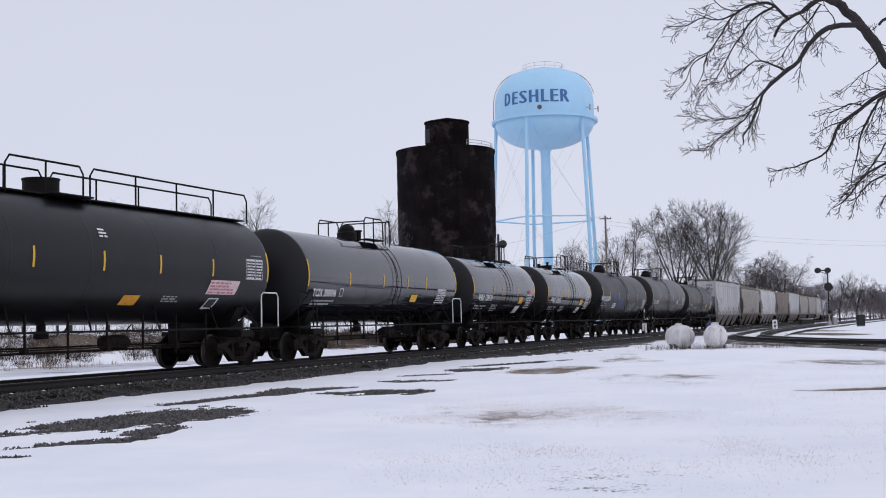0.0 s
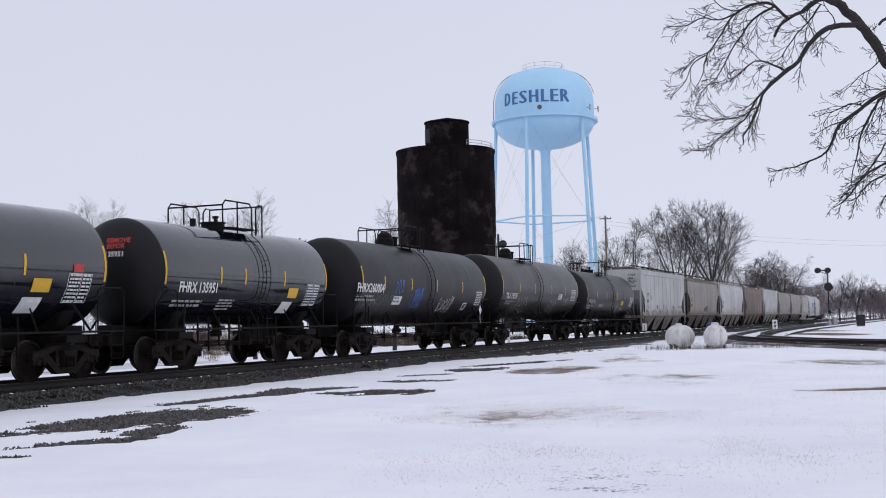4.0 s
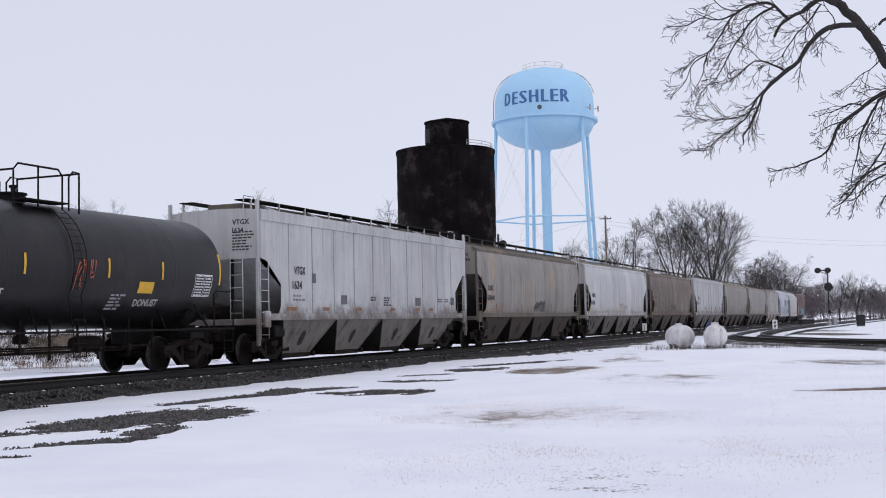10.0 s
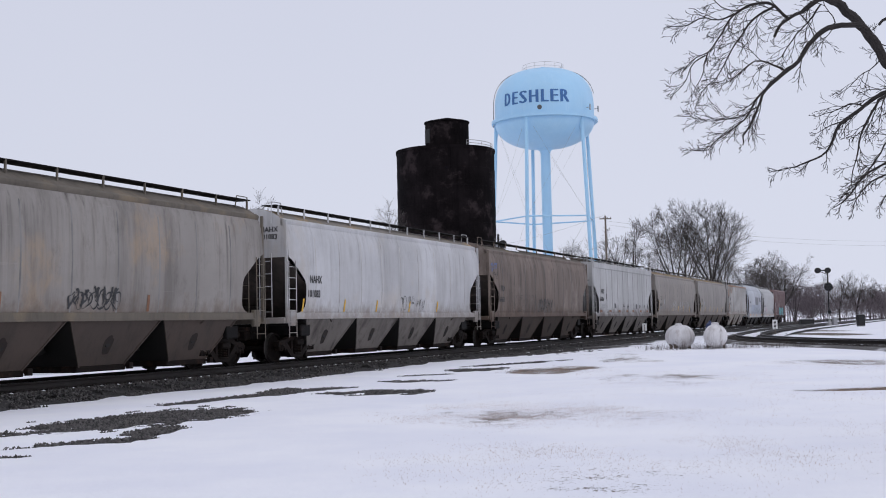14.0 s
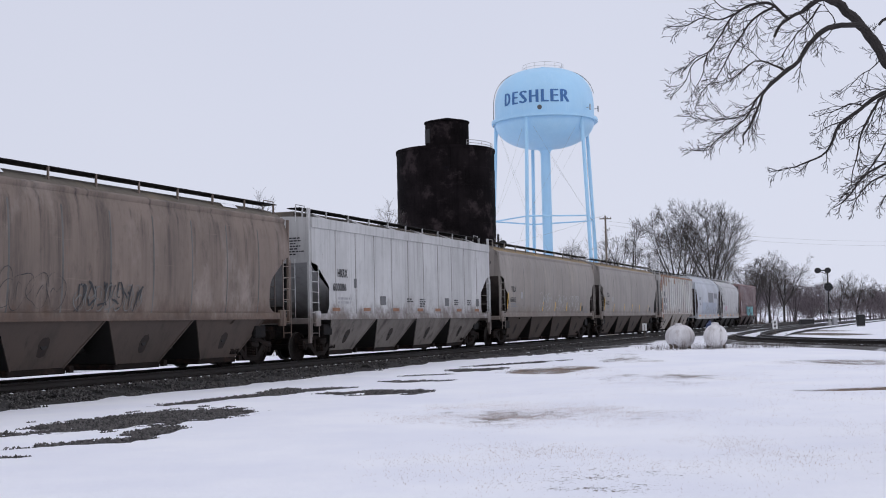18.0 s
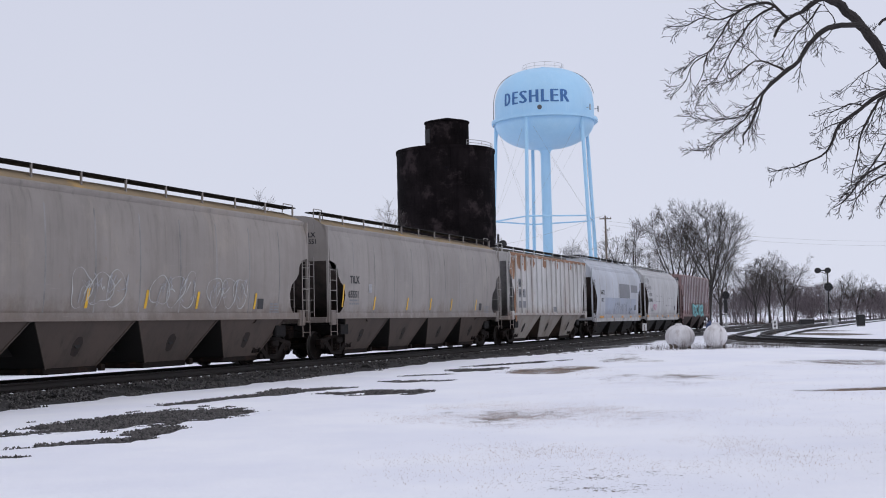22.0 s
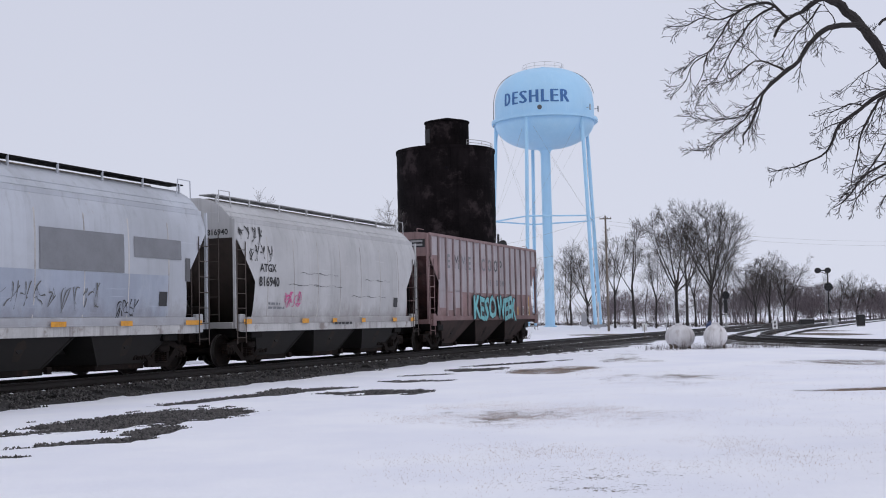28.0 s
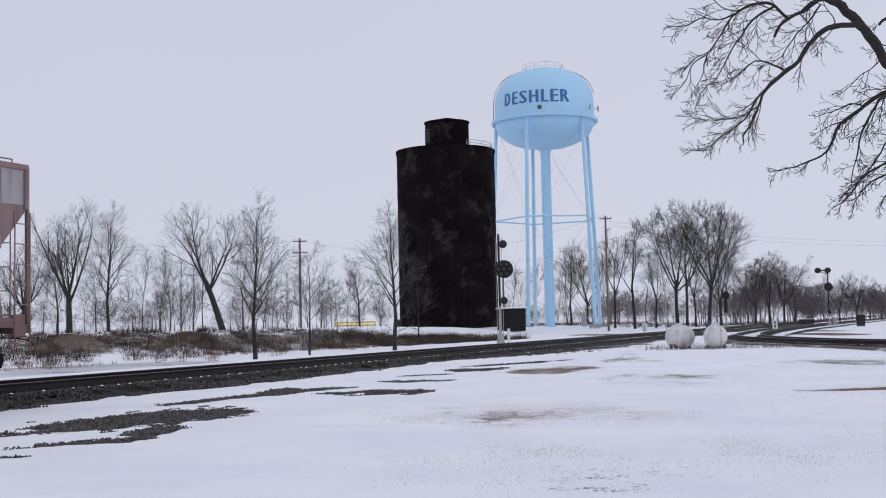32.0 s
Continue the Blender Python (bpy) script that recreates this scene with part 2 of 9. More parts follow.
    l.new(b2.outputs["Normal"], p.inputs["Normal"])
    return m


M["h_white"] = car_paint("chalky_white_car_paint", (0.475, 0.475, 0.475), (0.15, 0.135, 0.125), (0.15, 0.085, 0.055), 0.58, 0.95, 0.6, (0.40, 0.395, 0.40), 0.6, 0.2, 1)
M["h_tan"] = car_paint("rust_stained_grey_car_paint", (0.285, 0.262, 0.24), (0.095, 0.08, 0.07), (0.34, 0.20, 0.11), 0.95, 0.7, 0.5, (0.40, 0.28, 0.17), 0.55, 0.25, 2)
M["h_pale"] = car_paint("pale_grey_car_paint", (0.53, 0.53, 0.54), (0.20, 0.18, 0.165), (0.34, 0.22, 0.12), 0.5, 0.7, 0.5, (0.46, 0.40, 0.33), 0.45, 0.2, 5)
M["h_brown"] = car_paint("soot_browned_car_paint", (0.200, 0.155, 0.128), (0.045, 0.033, 0.028), (0.22, 0.12, 0.07), 1.15, 0.8, 0.4, (0.31, 0.265, 0.235), 0.6, 0.3, 7, rough=0.7)
M["h_grey"] = car_paint("dusty_warm_grey_car_paint", (0.292, 0.268, 0.25), (0.15, 0.13, 0.115), (0.22, 0.13, 0.08), 0.6, 0.65, 0.35, (0.36, 0.325, 0.29), 0.4, 0.2, 9)
M["h_grey2"] = car_paint("dusty_tan_grey_car_paint", (0.278, 0.25, 0.228), (0.14, 0.12, 0.105), (0.24, 0.14, 0.08), 0.65, 0.7, 0.4, (0.36, 0.31, 0.255), 0.45, 0.2, 15)
M["h_ribbed"] = car_paint("rust_flecked_white_car_paint", (0.56, 0.555, 0.55), (0.22, 0.16, 0.12), (0.30, 0.13, 0.055), 0.45, 0.6, 0.8, (0.33, 0.16, 0.075), 0.22, 0.15, 21, panels=0.9)
M["h_blue"] = car_paint("pale_blue_white_car_paint", (0.49, 0.515, 0.56), (0.24, 0.235, 0.24), (0.22, 0.13, 0.08), 0.35, 0.4, 0.35, None, 0.0, 0.2, 23)
M["h_blueband"] = car_paint("faded_blue_band_paint", (0.36, 0.40, 0.48), (0.20, 0.205, 0.23), (0.25, 0.18, 0.13), 0.35, 0.5, 0.4, (0.46, 0.49, 0.54), 0.5, 0.3, 24)
M["h_cream"] = car_paint("scuffed_off_white_car_paint", (0.50, 0.50, 0.505), (0.20, 0.19, 0.185), (0.20, 0.12, 0.08), 0.4, 0.45, 0.45, (0.42, 0.41, 0.41), 0.4, 0.25, 27)
M["h_red"] = car_paint("faded_oxide_red_car_paint", (0.285, 0.188, 0.185), (0.085, 0.052, 0.05), (0.20, 0.06, 0.045), 0.7, 0.5, 0.4, (0.38, 0.30, 0.305), 0.65, 0.3, 31, panels=0.92, rough=0.72)
M["roof_grain"] = car_paint("grain_dusted_roof_paint", (0.25, 0.225, 0.195), (0.085, 0.07, 0.058), (0.42, 0.27, 0.10), 0.6, 0.0, 0.9, (0.44, 0.29, 0.12), 0.75, 0.1, 45, panels=1.2, rough=0.8)
# brown taken darker to hold the running board's shadow on the roof
M["roof_brown"] = car_paint("shaded_brown_roof_paint", (0.15, 0.13, 0.105), (0.05, 0.042, 0.035), (0.30, 0.20, 0.09), 0.7, 0.0, 0.7, (0.25, 0.19, 0.12), 0.6, 0.1, 53, panels=1.2, rough=0.85)
M["roof_rust"] = car_paint("rusty_grain_dusted_roof_paint", (0.30, 0.225, 0.135), (0.12, 0.09, 0.06), (0.45, 0.26, 0.08), 0.5, 0.0, 0.9, (0.46, 0.29, 0.10), 0.85, 0.1, 47, panels=1.2, rough=0.85)
M["roof_dark"] = mat("dark_roof_paint", (0.10, 0.088, 0.075), 0.8, var=0.3, scale=0.8, bump=0.1, stain=(0.22, 0.17, 0.11), stain_amount=0.6, stain_scale=0.6)
for key in ("h_white", "h_tan", "h_pale", "h_brown", "h_grey", "h_grey2", "h_blue", "h_cream"):
    base = {"h_white": 0.205, "h_tan": 0.17, "h_pale": 0.36, "h_brown": 0.09, "h_grey": 0.20, "h_grey2": 0.19, "h_blue": 0.36, "h_cream": 0.34}[key]
    M[key + "_seam"] = mat(key + "_weld_grime", (base, base * 0.96, base * 0.92), 0.75, var=0.45, scale=1.1, bump=0.05, streak=(base * 1.6, base * 1.55, base * 1.5), streak_amount=0.8)
M["greypatch"] = mat("grey_paint_out_patch", (0.19, 0.195, 0.21), 0.7, var=0.12, scale=2)
M["pinkgrey"] = car_paint("chalked_pink_grey_panel", (0.40, 0.375, 0.395), (0.22, 0.15, 0.145), (0.24, 0.10, 0.08), 0.65, 0.3, 0.6, (0.30, 0.20, 0.20), 0.6, 0.3, 33, panels=0.92, rough=0.7)
# bay colours darkened for road grime and for the shade under the body
M["bay_light"] = car_paint("road_grimed_shaded_pale_sheet", (0.165, 0.146, 0.130), (0.045, 0.036, 0.031), (0.12, 0.07, 0.045), 1.35, 0.0, 0.6, (0.035, 0.026, 0.022), 0.95, 0.1, 41, panels=0, rough=0.75, low=0.3, high=1.3)
M["bay_tan"] = car_paint("road_grimed_shaded_tan_sheet", (0.070, 0.051, 0.041), (0.032, 0.025, 0.021), (0.10, 0.055, 0.035), 0.9, 0.0, 0.6, (0.032, 0.024, 0.020), 0.85, 0.1, 43, panels=0, rough=0.78, low=0.3, high=1.3)
# oily grime and the shade between bays, both in one dark colour
M["bay_dark"] = mat("oily_shaded_hopper_sheet", (0.00729, 0.005832, 0.005184), 0.8, var=0.35, scale=1.2, bump=0.1)
M["concrete"] = mat("blackened_concrete", (0.0072, 0.0057, 0.0062), 0.95, var=0.75, scale=0.45, bump=0.5, fine=5, streak=(0.0020, 0.0018, 0.0022), streak_amount=1.0, stain=(0.034, 0.026, 0.027), stain_amount=0.85, stain_scale=0.38, gloss=0.06, panels=1.6)
M["slope"] = mat("brown_grimed_slope_sheet", (0.062, 0.048, 0.041), 0.85, var=0.45, scale=1.0, bump=0.1, streak=(0.02, 0.016, 0.014), streak_amount=0.8)
M["slope_red"] = mat("sooty_oxide_end_sheet", (0.075, 0.033, 0.032), 0.85, var=0.5, scale=0.9, bump=0.1, streak=(0.015, 0.010, 0.010), streak_amount=0.9, stain=(0.20, 0.13, 0.13), stain_amount=0.4, stain_scale=0.8)
M["slope_pale"] = car_paint("grimed_pale_end_sheet", (0.36, 0.36, 0.36), (0.12, 0.10, 0.09), (0.22, 0.11, 0.06), 0.7, 0.4, 0.6, None, 0.0, 0.1, 49, panels=0, rough=0.75)
M["bay_pale"] = car_paint("pale_rust_streaked_hopper_sheet", (0.33, 0.30, 0.27), (0.16, 0.10, 0.07), (0.22, 0.11, 0.06), 0.7, 0.0, 0.6, (0.10, 0.065, 0.045), 0.6, 0.1, 51, panels=0, rough=0.75, low=0.3, high=1.3)
M["bay_brown"] = mat("rust_brown_hopper_sheet", (0.060, 0.040, 0.030), 0.85, var=0.4, scale=1.2, bump=0.1, streak=(0.02, 0.015, 0.012), streak_amount=0.8)
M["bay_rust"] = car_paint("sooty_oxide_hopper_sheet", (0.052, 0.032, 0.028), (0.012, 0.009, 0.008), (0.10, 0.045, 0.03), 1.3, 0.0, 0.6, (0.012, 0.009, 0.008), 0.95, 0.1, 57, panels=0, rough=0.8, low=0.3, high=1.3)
M["slope_grime"] = mat("oily_rust_stain", (0.018, 0.012, 0.009), 0.85, var=0.5, scale=5, bump=0.1)
M["head_black"] = mat("matte_black_tank_head_paint", (0.0055, 0.0055, 0.0065), 0.55, var=0.3, scale=0.7, bump=0.03, gloss=0.25)
M["rib_red"] = mat("oxide_rib_paint", (0.215, 0.158, 0.158), 0.75, var=0.3, scale=1.2, bump=0.06, streak=(0.08, 0.045, 0.042), streak_amount=0.6, stain=(0.36, 0.29, 0.30), stain_amount=0.6, stain_scale=0.7)
M["darkpatch"] = mat("dark_grey_paint_patch", (0.10, 0.10, 0.105), 0.7, var=0.15, scale=3)
M["sill_scuffed"] = mat("scuffed_white_sill_paint", (0.46, 0.455, 0.45), 0.65, var=0.15, scale=1.2, bump=0.05, streak=(0.12, 0.10, 0.09), streak_amount=0.7, stain=(0.16, 0.12, 0.10), stain_amount=0.7, stain_scale=1.6)
M["sootbase"] = mat("sooty_concrete_base", (0.0084, 0.0078, 0.0096), 0.95, var=0.4, scale=0.4, bump=0.4, fine=6)
M["tower_blue"] = mat("sky_blue_tank_paint", (0.3804, 0.6429, 0.8613), 0.42, var=0.05, scale=0.15, bump=0.02, streak=(0.52, 0.74, 0.92), streak_amount=0.5, rough_var=0.06)
M["letter_blue"] = mat("deep_blue_letter_paint", (0.04, 0.14, 0.36), 0.5, var=0.08, scale=0.5)
M["galv"] = mat("weathered_galvanised_steel", (0.33, 0.33, 0.33), 0.55, 0.4, var=0.2, scale=3)
M["propane"] = mat("weathered_white_tank_enamel", (0.66, 0.65, 0.66), 0.5, var=0.10, scale=1.5, bump=0.03, streak=(0.20, 0.17, 0.155), streak_amount=0.85, stain=(0.38, 0.33, 0.31), stain_amount=0.5, stain_scale=2.2)
M["bark"] = mat("grey_brown_bark", (0.0289, 0.02465, 0.02295), 0.95, var=0.4, scale=4, bump=0.6, fine=16)
M["twig"] = mat("dark_twigs", (0.052, 0.045, 0.042), 0.95, var=0.3, scale=2, bump=0)
M["nearbark"] = mat("dark_wet_bark", (0.024, 0.020, 0.019), 0.9, var=0.45, scale=9, bump=0.7, fine=45)
# paler than the near twigs: distance haze mixed into the colour
M["farwood"] = mat("haze_paled_far_twigs", (0.125, 0.103, 0.112), 0.95, var=0.2, scale=0.2, bump=0)
M["brush"] = mat("dry_brush", (0.050, 0.035, 0.027), 0.95, var=0.4, scale=0.6, bump=0)
M["grass"] = mat("dead_grass", (0.21, 0.145, 0.1), 0.95, var=0.4, scale=0.8, bump=0)
M["polewood"] = mat("weathered_pole_wood", (0.145, 0.12, 0.10), 0.9, var=0.3, scale=2, bump=0.4)
M["black_iron"] = mat("flat_black_iron", (0.012, 0.012, 0.013), 0.75, var=0.3, scale=4)
M["lens"] = mat("dark_signal_lens", (0.02, 0.02, 0.024), 0.15, var=0.2, scale=9, bump=0)
M["cabinet"] = mat("grey_cabinet_paint", (0.30, 0.30, 0.31), 0.6, var=0.12, scale=2)
M["yellowpaint"] = mat("yellow_guard_paint", (0.62, 0.47, 0.06), 0.6, var=0.2, scale=2)
M["bluecap"] = mat("dull_blue_drum_paint", (0.035, 0.05, 0.12), 0.5, var=0.2, scale=4)
M["ice"] = mat("snowy_grey_ice", (0.55, 0.57, 0.62), 0.3, var=0.12, scale=0.25, bump=0.05, stain=(0.78, 0.79, 0.82), stain_amount=0.8, stain_scale=0.3)
M["housewall"] = mat("pale_siding", (0.50, 0.49, 0.49), 0.8, var=0.1, scale=1)


# ---- mesh tools ----
class Geo:
    """Vertices and faces gathered for one mesh; each face has a material slot."""

    def __init__(self):
        self.v, self.f, self.s = [], [], []

    def add(self, verts, faces, slot=0):
        o = len(self.v)
        self.v += [tuple(p) for p in verts]
        self.f += [tuple(i + o for i in f) for f in faces]
        self.s += [slot] * len(faces)
        return self

    def box(self, x0, x1, y0, y1, z0, z1, b=0.0, slot=0):
        if b <= 0:
            v = [(x, y, z) for x in (x0, x1) for y in (y0, y1) for z in (z0, z1)]
            return self.add(v, [(0, 1, 3, 2), (4, 6, 7, 5), (0, 4, 5, 1), (2, 3, 7, 6), (0, 2, 6, 4), (1, 5, 7, 3)], slot)
        b = min(b, (x1 - x0) / 2.1, (y1 - y0) / 2.1, (z1 - z0) / 2.1)
        v = []
        for sx in (0, 1):
            for sy in (0, 1):
                for sz in (0, 1):
                    x, y, z = (x0, x1)[sx], (y0, y1)[sy], (z0, z1)[sz]
                    ix, iy, iz = (b, -b)[sx], (b, -b)[sy], (b, -b)[sz]
                    v += [(x, y + iy, z + iz), (x + ix, y, z + iz), (x + ix, y + iy, z)]
        k = lambda sx, sy, sz, a: (sx * 4 + sy * 2 + sz) * 3 + a
        f = []
        f.append((k(0, 0, 0, 0), k(0, 0, 1, 0), k(0, 1, 1, 0), k(0, 1, 0, 0)))
        f.append((k(1, 0, 0, 0), k(1, 1, 0, 0), k(1, 1, 1, 0), k(1, 0, 1, 0)))
        f.append((k(0, 0, 0, 1), k(1, 0, 0, 1), k(1, 0, 1, 1), k(0, 0, 1, 1)))
        f.append((k(0, 1, 0, 1), k(0, 1, 1, 1), k(1, 1, 1, 1), k(1, 1, 0, 1)))
        f.append((k(0, 0, 0, 2), k(0, 1, 0, 2), k(1, 1, 0, 2), k(1, 0, 0, 2)))
        f.append((k(0, 0, 1, 2), k(1, 0, 1, 2), k(1, 1, 1, 2), k(0, 1, 1, 2)))
        for s1 in (0, 1):
            for s2 in (0, 1):
                f.append((k(0, s1, s2, 1), k(0, s1, s2, 2), k(1, s1, s2, 2), k(1, s1, s2, 1)))
                f.append((k(s1, 0, s2, 0), k(s1, 0, s2, 2), k(s1, 1, s2, 2), k(s1, 1, s2, 0)))
                f.append((k(s1, s2, 0, 0), k(s1, s2, 0, 1), k(s1, s2, 1, 1), k(s1, s2, 1, 0)))
        for sx in (0, 1):
            for sy in (0, 1):
                for sz in (0, 1):
                    f.append((k(sx, sy, sz, 0), k(sx, sy, sz, 1), k(sx, sy, sz, 2)))
        return self.add(v, f, slot)

    def tube(self, path, radius, n=6, slot=0, caps=True):
        """A round bar along a path; radius: one number or one for each point."""
        path = [Vector(p) for p in path]
        rad = radius if isinstance(radius, (list, tuple)) else [radius] * len(path)
        rings, up = [], None
        for i, p in enumerate(path):
            d = (path[min(i + 1, len(path) - 1)] - path[max(i - 1, 0)]).normalized()
            if up is None:
                up = d.orthogonal().normalized()
            up = (up - d * up.dot(d))
            up = up.normalized() if up.length > 1e-6 else d.orthogonal().normalized()
            side = d.cross(up)
            rings.append([p + (up * math.cos(2 * math.pi * j / n) + side * math.sin(2 * math.pi * j / n)) * rad[i] for j in range(n)])
        v = [q for r in rings for q in r]
        f = [(i * n + j, i * n + (j + 1) % n, (i + 1) * n + (j + 1) % n, (i + 1) * n + j) for i in range(len(path) - 1) for j in range(n)]
        if caps:
            f += [tuple(range(n - 1, -1, -1)), tuple(range((len(path) - 1) * n, len(path) * n))]
        return self.add(v, f, slot)

    def lathe(self, prof, n=24, axis="z", at=(0, 0, 0), slot=0, slots=None):
        """Turns a profile of (radius, height) round an axis."""
        v, f, s = [], [], []
        for r, h in prof:
            for j in range(n):
                a = 2 * math.pi * j / n
                x, y = r * math.cos(a), r * math.sin(a)
                p = {"z": (x, y, h), "x": (h, x, y), "y": (y, h, x)}[axis]
                v.append((p[0] + at[0], p[1] + at[1], p[2] + at[2]))
        for i in range(len(prof) - 1):
            for j in range(n):
                f.append((i * n + j, i * n + (j + 1) % n, (i + 1) * n + (j + 1) % n, (i + 1) * n + j))
                s.append(slots[i] if slots else slot)
        o = len(self.v)
        self.add(v, f)
        self.s[-len(s):] = s
        for ring, flip in ((0, True), (len(prof) - 1, False)):
            if prof[ring][0] > 1e-4:
                q = [o + ring * n + j for j in range(n)]
                self.f.append(tuple(reversed(q)) if flip else tuple(q))
                self.s.append(slots[0 if flip else -1] if slots else slot)
        return self

    def prism(self, poly, x0, x1, slot=0, axis="x"):
        """A polygon given in the plane across an axis, drawn out from x0 to x1."""
        n = len(poly)
        put = {"x": lambda a, p: (a, p[0], p[1]), "y": lambda a, p: (p[0], a, p[1]), "z": lambda a, p: (p[0], p[1], a)}[axis]
        v = [put(x0, p) for p in poly] + [put(x1, p) for p in poly]
        f = [(i, (i + 1) % n, n + (i + 1) % n, n + i) for i in range(n)] + [tuple(range(n - 1, -1, -1)), tuple(range(n, 2 * n))]
        return self.add(v, f, slot)

    def sheet(self, rows, slot=0, close=False):
        """A surface through rows of points of equal number."""
        n = len(rows[0])
        v = [p for r in rows for p in r]
        f = [(i * n + j, i * n + j + 1, (i + 1) * n + j + 1, (i + 1) * n + j) for i in range(len(rows) - 1) for j in range(n - 1)]
        return self.add(v, f, slot)

    def mesh(self, name, mats, smooth=35):
        me = bpy.data.meshes.new(name)
        me.from_pydata(self.v, [], self.f)
        for m in mats:
            me.materials.append(m)
        if len(mats) > 1:
            me.polygons.foreach_set("material_index", self.s)
        fix = bmesh.new()
        fix.from_mesh(me)
        bmesh.ops.recalc_face_normals(fix, faces=fix.faces)
        fix.to_mesh(me)
        fix.free()
        if smooth:
            me.polygons.foreach_set("use_smooth", [True] * len(me.polygons))
            me.set_sharp_from_angle(angle=radians(smooth))
        me.update()
        return me


def part(name, geo_, mats, parent, label="", smooth=35):
    """One mesh under a thing or a part; geo_: a Geo or a finished mesh."""
    if isinstance(geo_, Geo):
        geo_ = geo_.mesh(name, mats if isinstance(mats, (list, tuple)) else [mats], smooth)
    ob = new(name, geo_)
    ob.parent = parent
    return tagged(ob, label) if label else ob


def thing(name, label, category, group="", kind="", at=None):
    ob = new(name)
    ob.empty_display_size = 0.3
    if at is not None:
        ob.matrix_world = at
    return tagged(ob, label, category, group, kind)


def solid(name, geo_, mats, label, category="", group="", kind="", at=None, smooth=35):
    ob = new(name, geo_.mesh(name, mats if isinstance(mats, (list, tuple)) else [mats], smooth))
    if at is not None:
        ob.matrix_world = at
    return tagged(ob, label, category, group, kind)


# flat letter shapes of the built-in font, made once while the scene is still empty
LETTERS = {}


def letters(words):
    obs = []
    for w in words:
        c = bpy.data.curves.new("word", "FONT")
        c.body, c.size, c.resolution_u, c.offset = w, 1.0, 2, {"M": 0.0, "D ": -0.008, "E ": -0.008, "S ": -0.008, "H ": -0.008, "L ": -0.008, "R ": -0.008, "KESO": 0.03, "WEEK": 0.03, "KESO ": 0.095, "WEEK ": 0.095}.get(w, 0.026)
        obs.append((w, new("word", c)))
    bpy.context.view_layer.update()
    dg = bpy.context.evaluated_depsgraph_get()
    for w, ob in obs:
        me = ob.evaluated_get(dg).to_mesh()
        v = [tuple(p.co) for p in me.vertices]
        LETTERS[w] = (v, [tuple(p.vertices) for p in me.polygons])
        ob.evaluated_get(dg).to_mesh_clear()
    for w, ob in obs:
        c = ob.data
        bpy.data.objects.remove(ob)
        bpy.data.curves.remove(c)


letters(["D ", "E ", "S ", "H ", "L ", "R ", "TCIX 300096", "FHRX 135934", "FHRX 135951", "FHRX260004", "TILX 190597", "FHRX260028", "FHRX", "135934", "135951", "VTGX", "1634",
         "SOXX", "638440", "NAHX", "101083", "TILX", "65656", "HKRX", "600086", "65551", "AEX", "14787", "BGCX", "1015", "ATGX", "816940",
         "M", "O", "P", "E", "K", "C", "KESO", "WEEK", "KESO ", "WEEK ", "L", "D", "W", "REMOVE", "BEFOR", "DONUST", "65613"])


def word(text, height, stretch=1.0):
    """The letters of a text, as high as given, their lower left corner at 0, 0."""
    v, f = LETTERS[text]
    xs, ys = [p[0] for p in v], [p[1] for p in v]
    k = height / (max(ys) - min(ys))
    return [((p[0] - min(xs)) * k * stretch, (p[1] - min(ys)) * k) for p in v], f


# ---- the plan: a straight main track that runs past the camera, and a curve that leaves it ----
TURN, OFF, RAILTOP = radians(21.909), 18.9226, 0.45
SIN, COS = math.sin(TURN), math.cos(TURN)
BASE = (-OFF * COS, OFF * SIN)


def along(s, e):
    """The place s metres along the main track and e metres to its right."""
    return BASE[0] + s * SIN + e * COS, BASE[1] + s * COS - e * SIN


def track_of(x, y):
    dx, dy = x - BASE[0], y - BASE[1]
    return dx * SIN + dy * COS, dx * COS - dy * SIN


def hash2(ix, iy, seed):
    h = np.sin(ix * 127.1 + iy * 311.7 + seed * 74.7) * 43758.5453
    return h - np.floor(h)


def vnoise(x, y, seed=0):
    ix, iy = np.floor(x), np.floor(y)
    fx, fy = x - ix, y - iy
    fx, fy = fx * fx * (3 - 2 * fx), fy * fy * (3 - 2 * fy)
    a, b = hash2(ix, iy, seed), hash2(ix + 1, iy, seed)
    c, d = hash2(ix, iy + 1, seed), hash2(ix + 1, iy + 1, seed)
    return (a * (1 - fx) + b * fx) * (1 - fy) + (c * (1 - fx) + d * fx) * fy


def fbm(x, y, octaves=4, seed=0):
    t, a, n = 0, 0.5, 0
    for k in range(octaves):
        t, n = t + a * vnoise(x * 2 ** k, y * 2 ** k, seed + k), n + a
        a *= 0.55
    return t / n


def smooth(v, lo, hi):
    t = np.clip((v - lo) / (hi - lo), 0, 1)
    return t * t * (3 - 2 * t)


# the connecting curve: centre line, from behind the camera's right to where it nears the main track
CURVE = [(46.0, 4.0), (31.0, 20.0), (22.6, 34.0), (18.6, 46.9), (17.3, 56.0), (17.6, 65.3), (19.5, 74.7), (22.8, 85.3), (28.6, 101.5), (37.2, 123.0), (47.6, 147.0), (62.0, 180.0), (86.0, 235.0), (130.0, 335.0)]


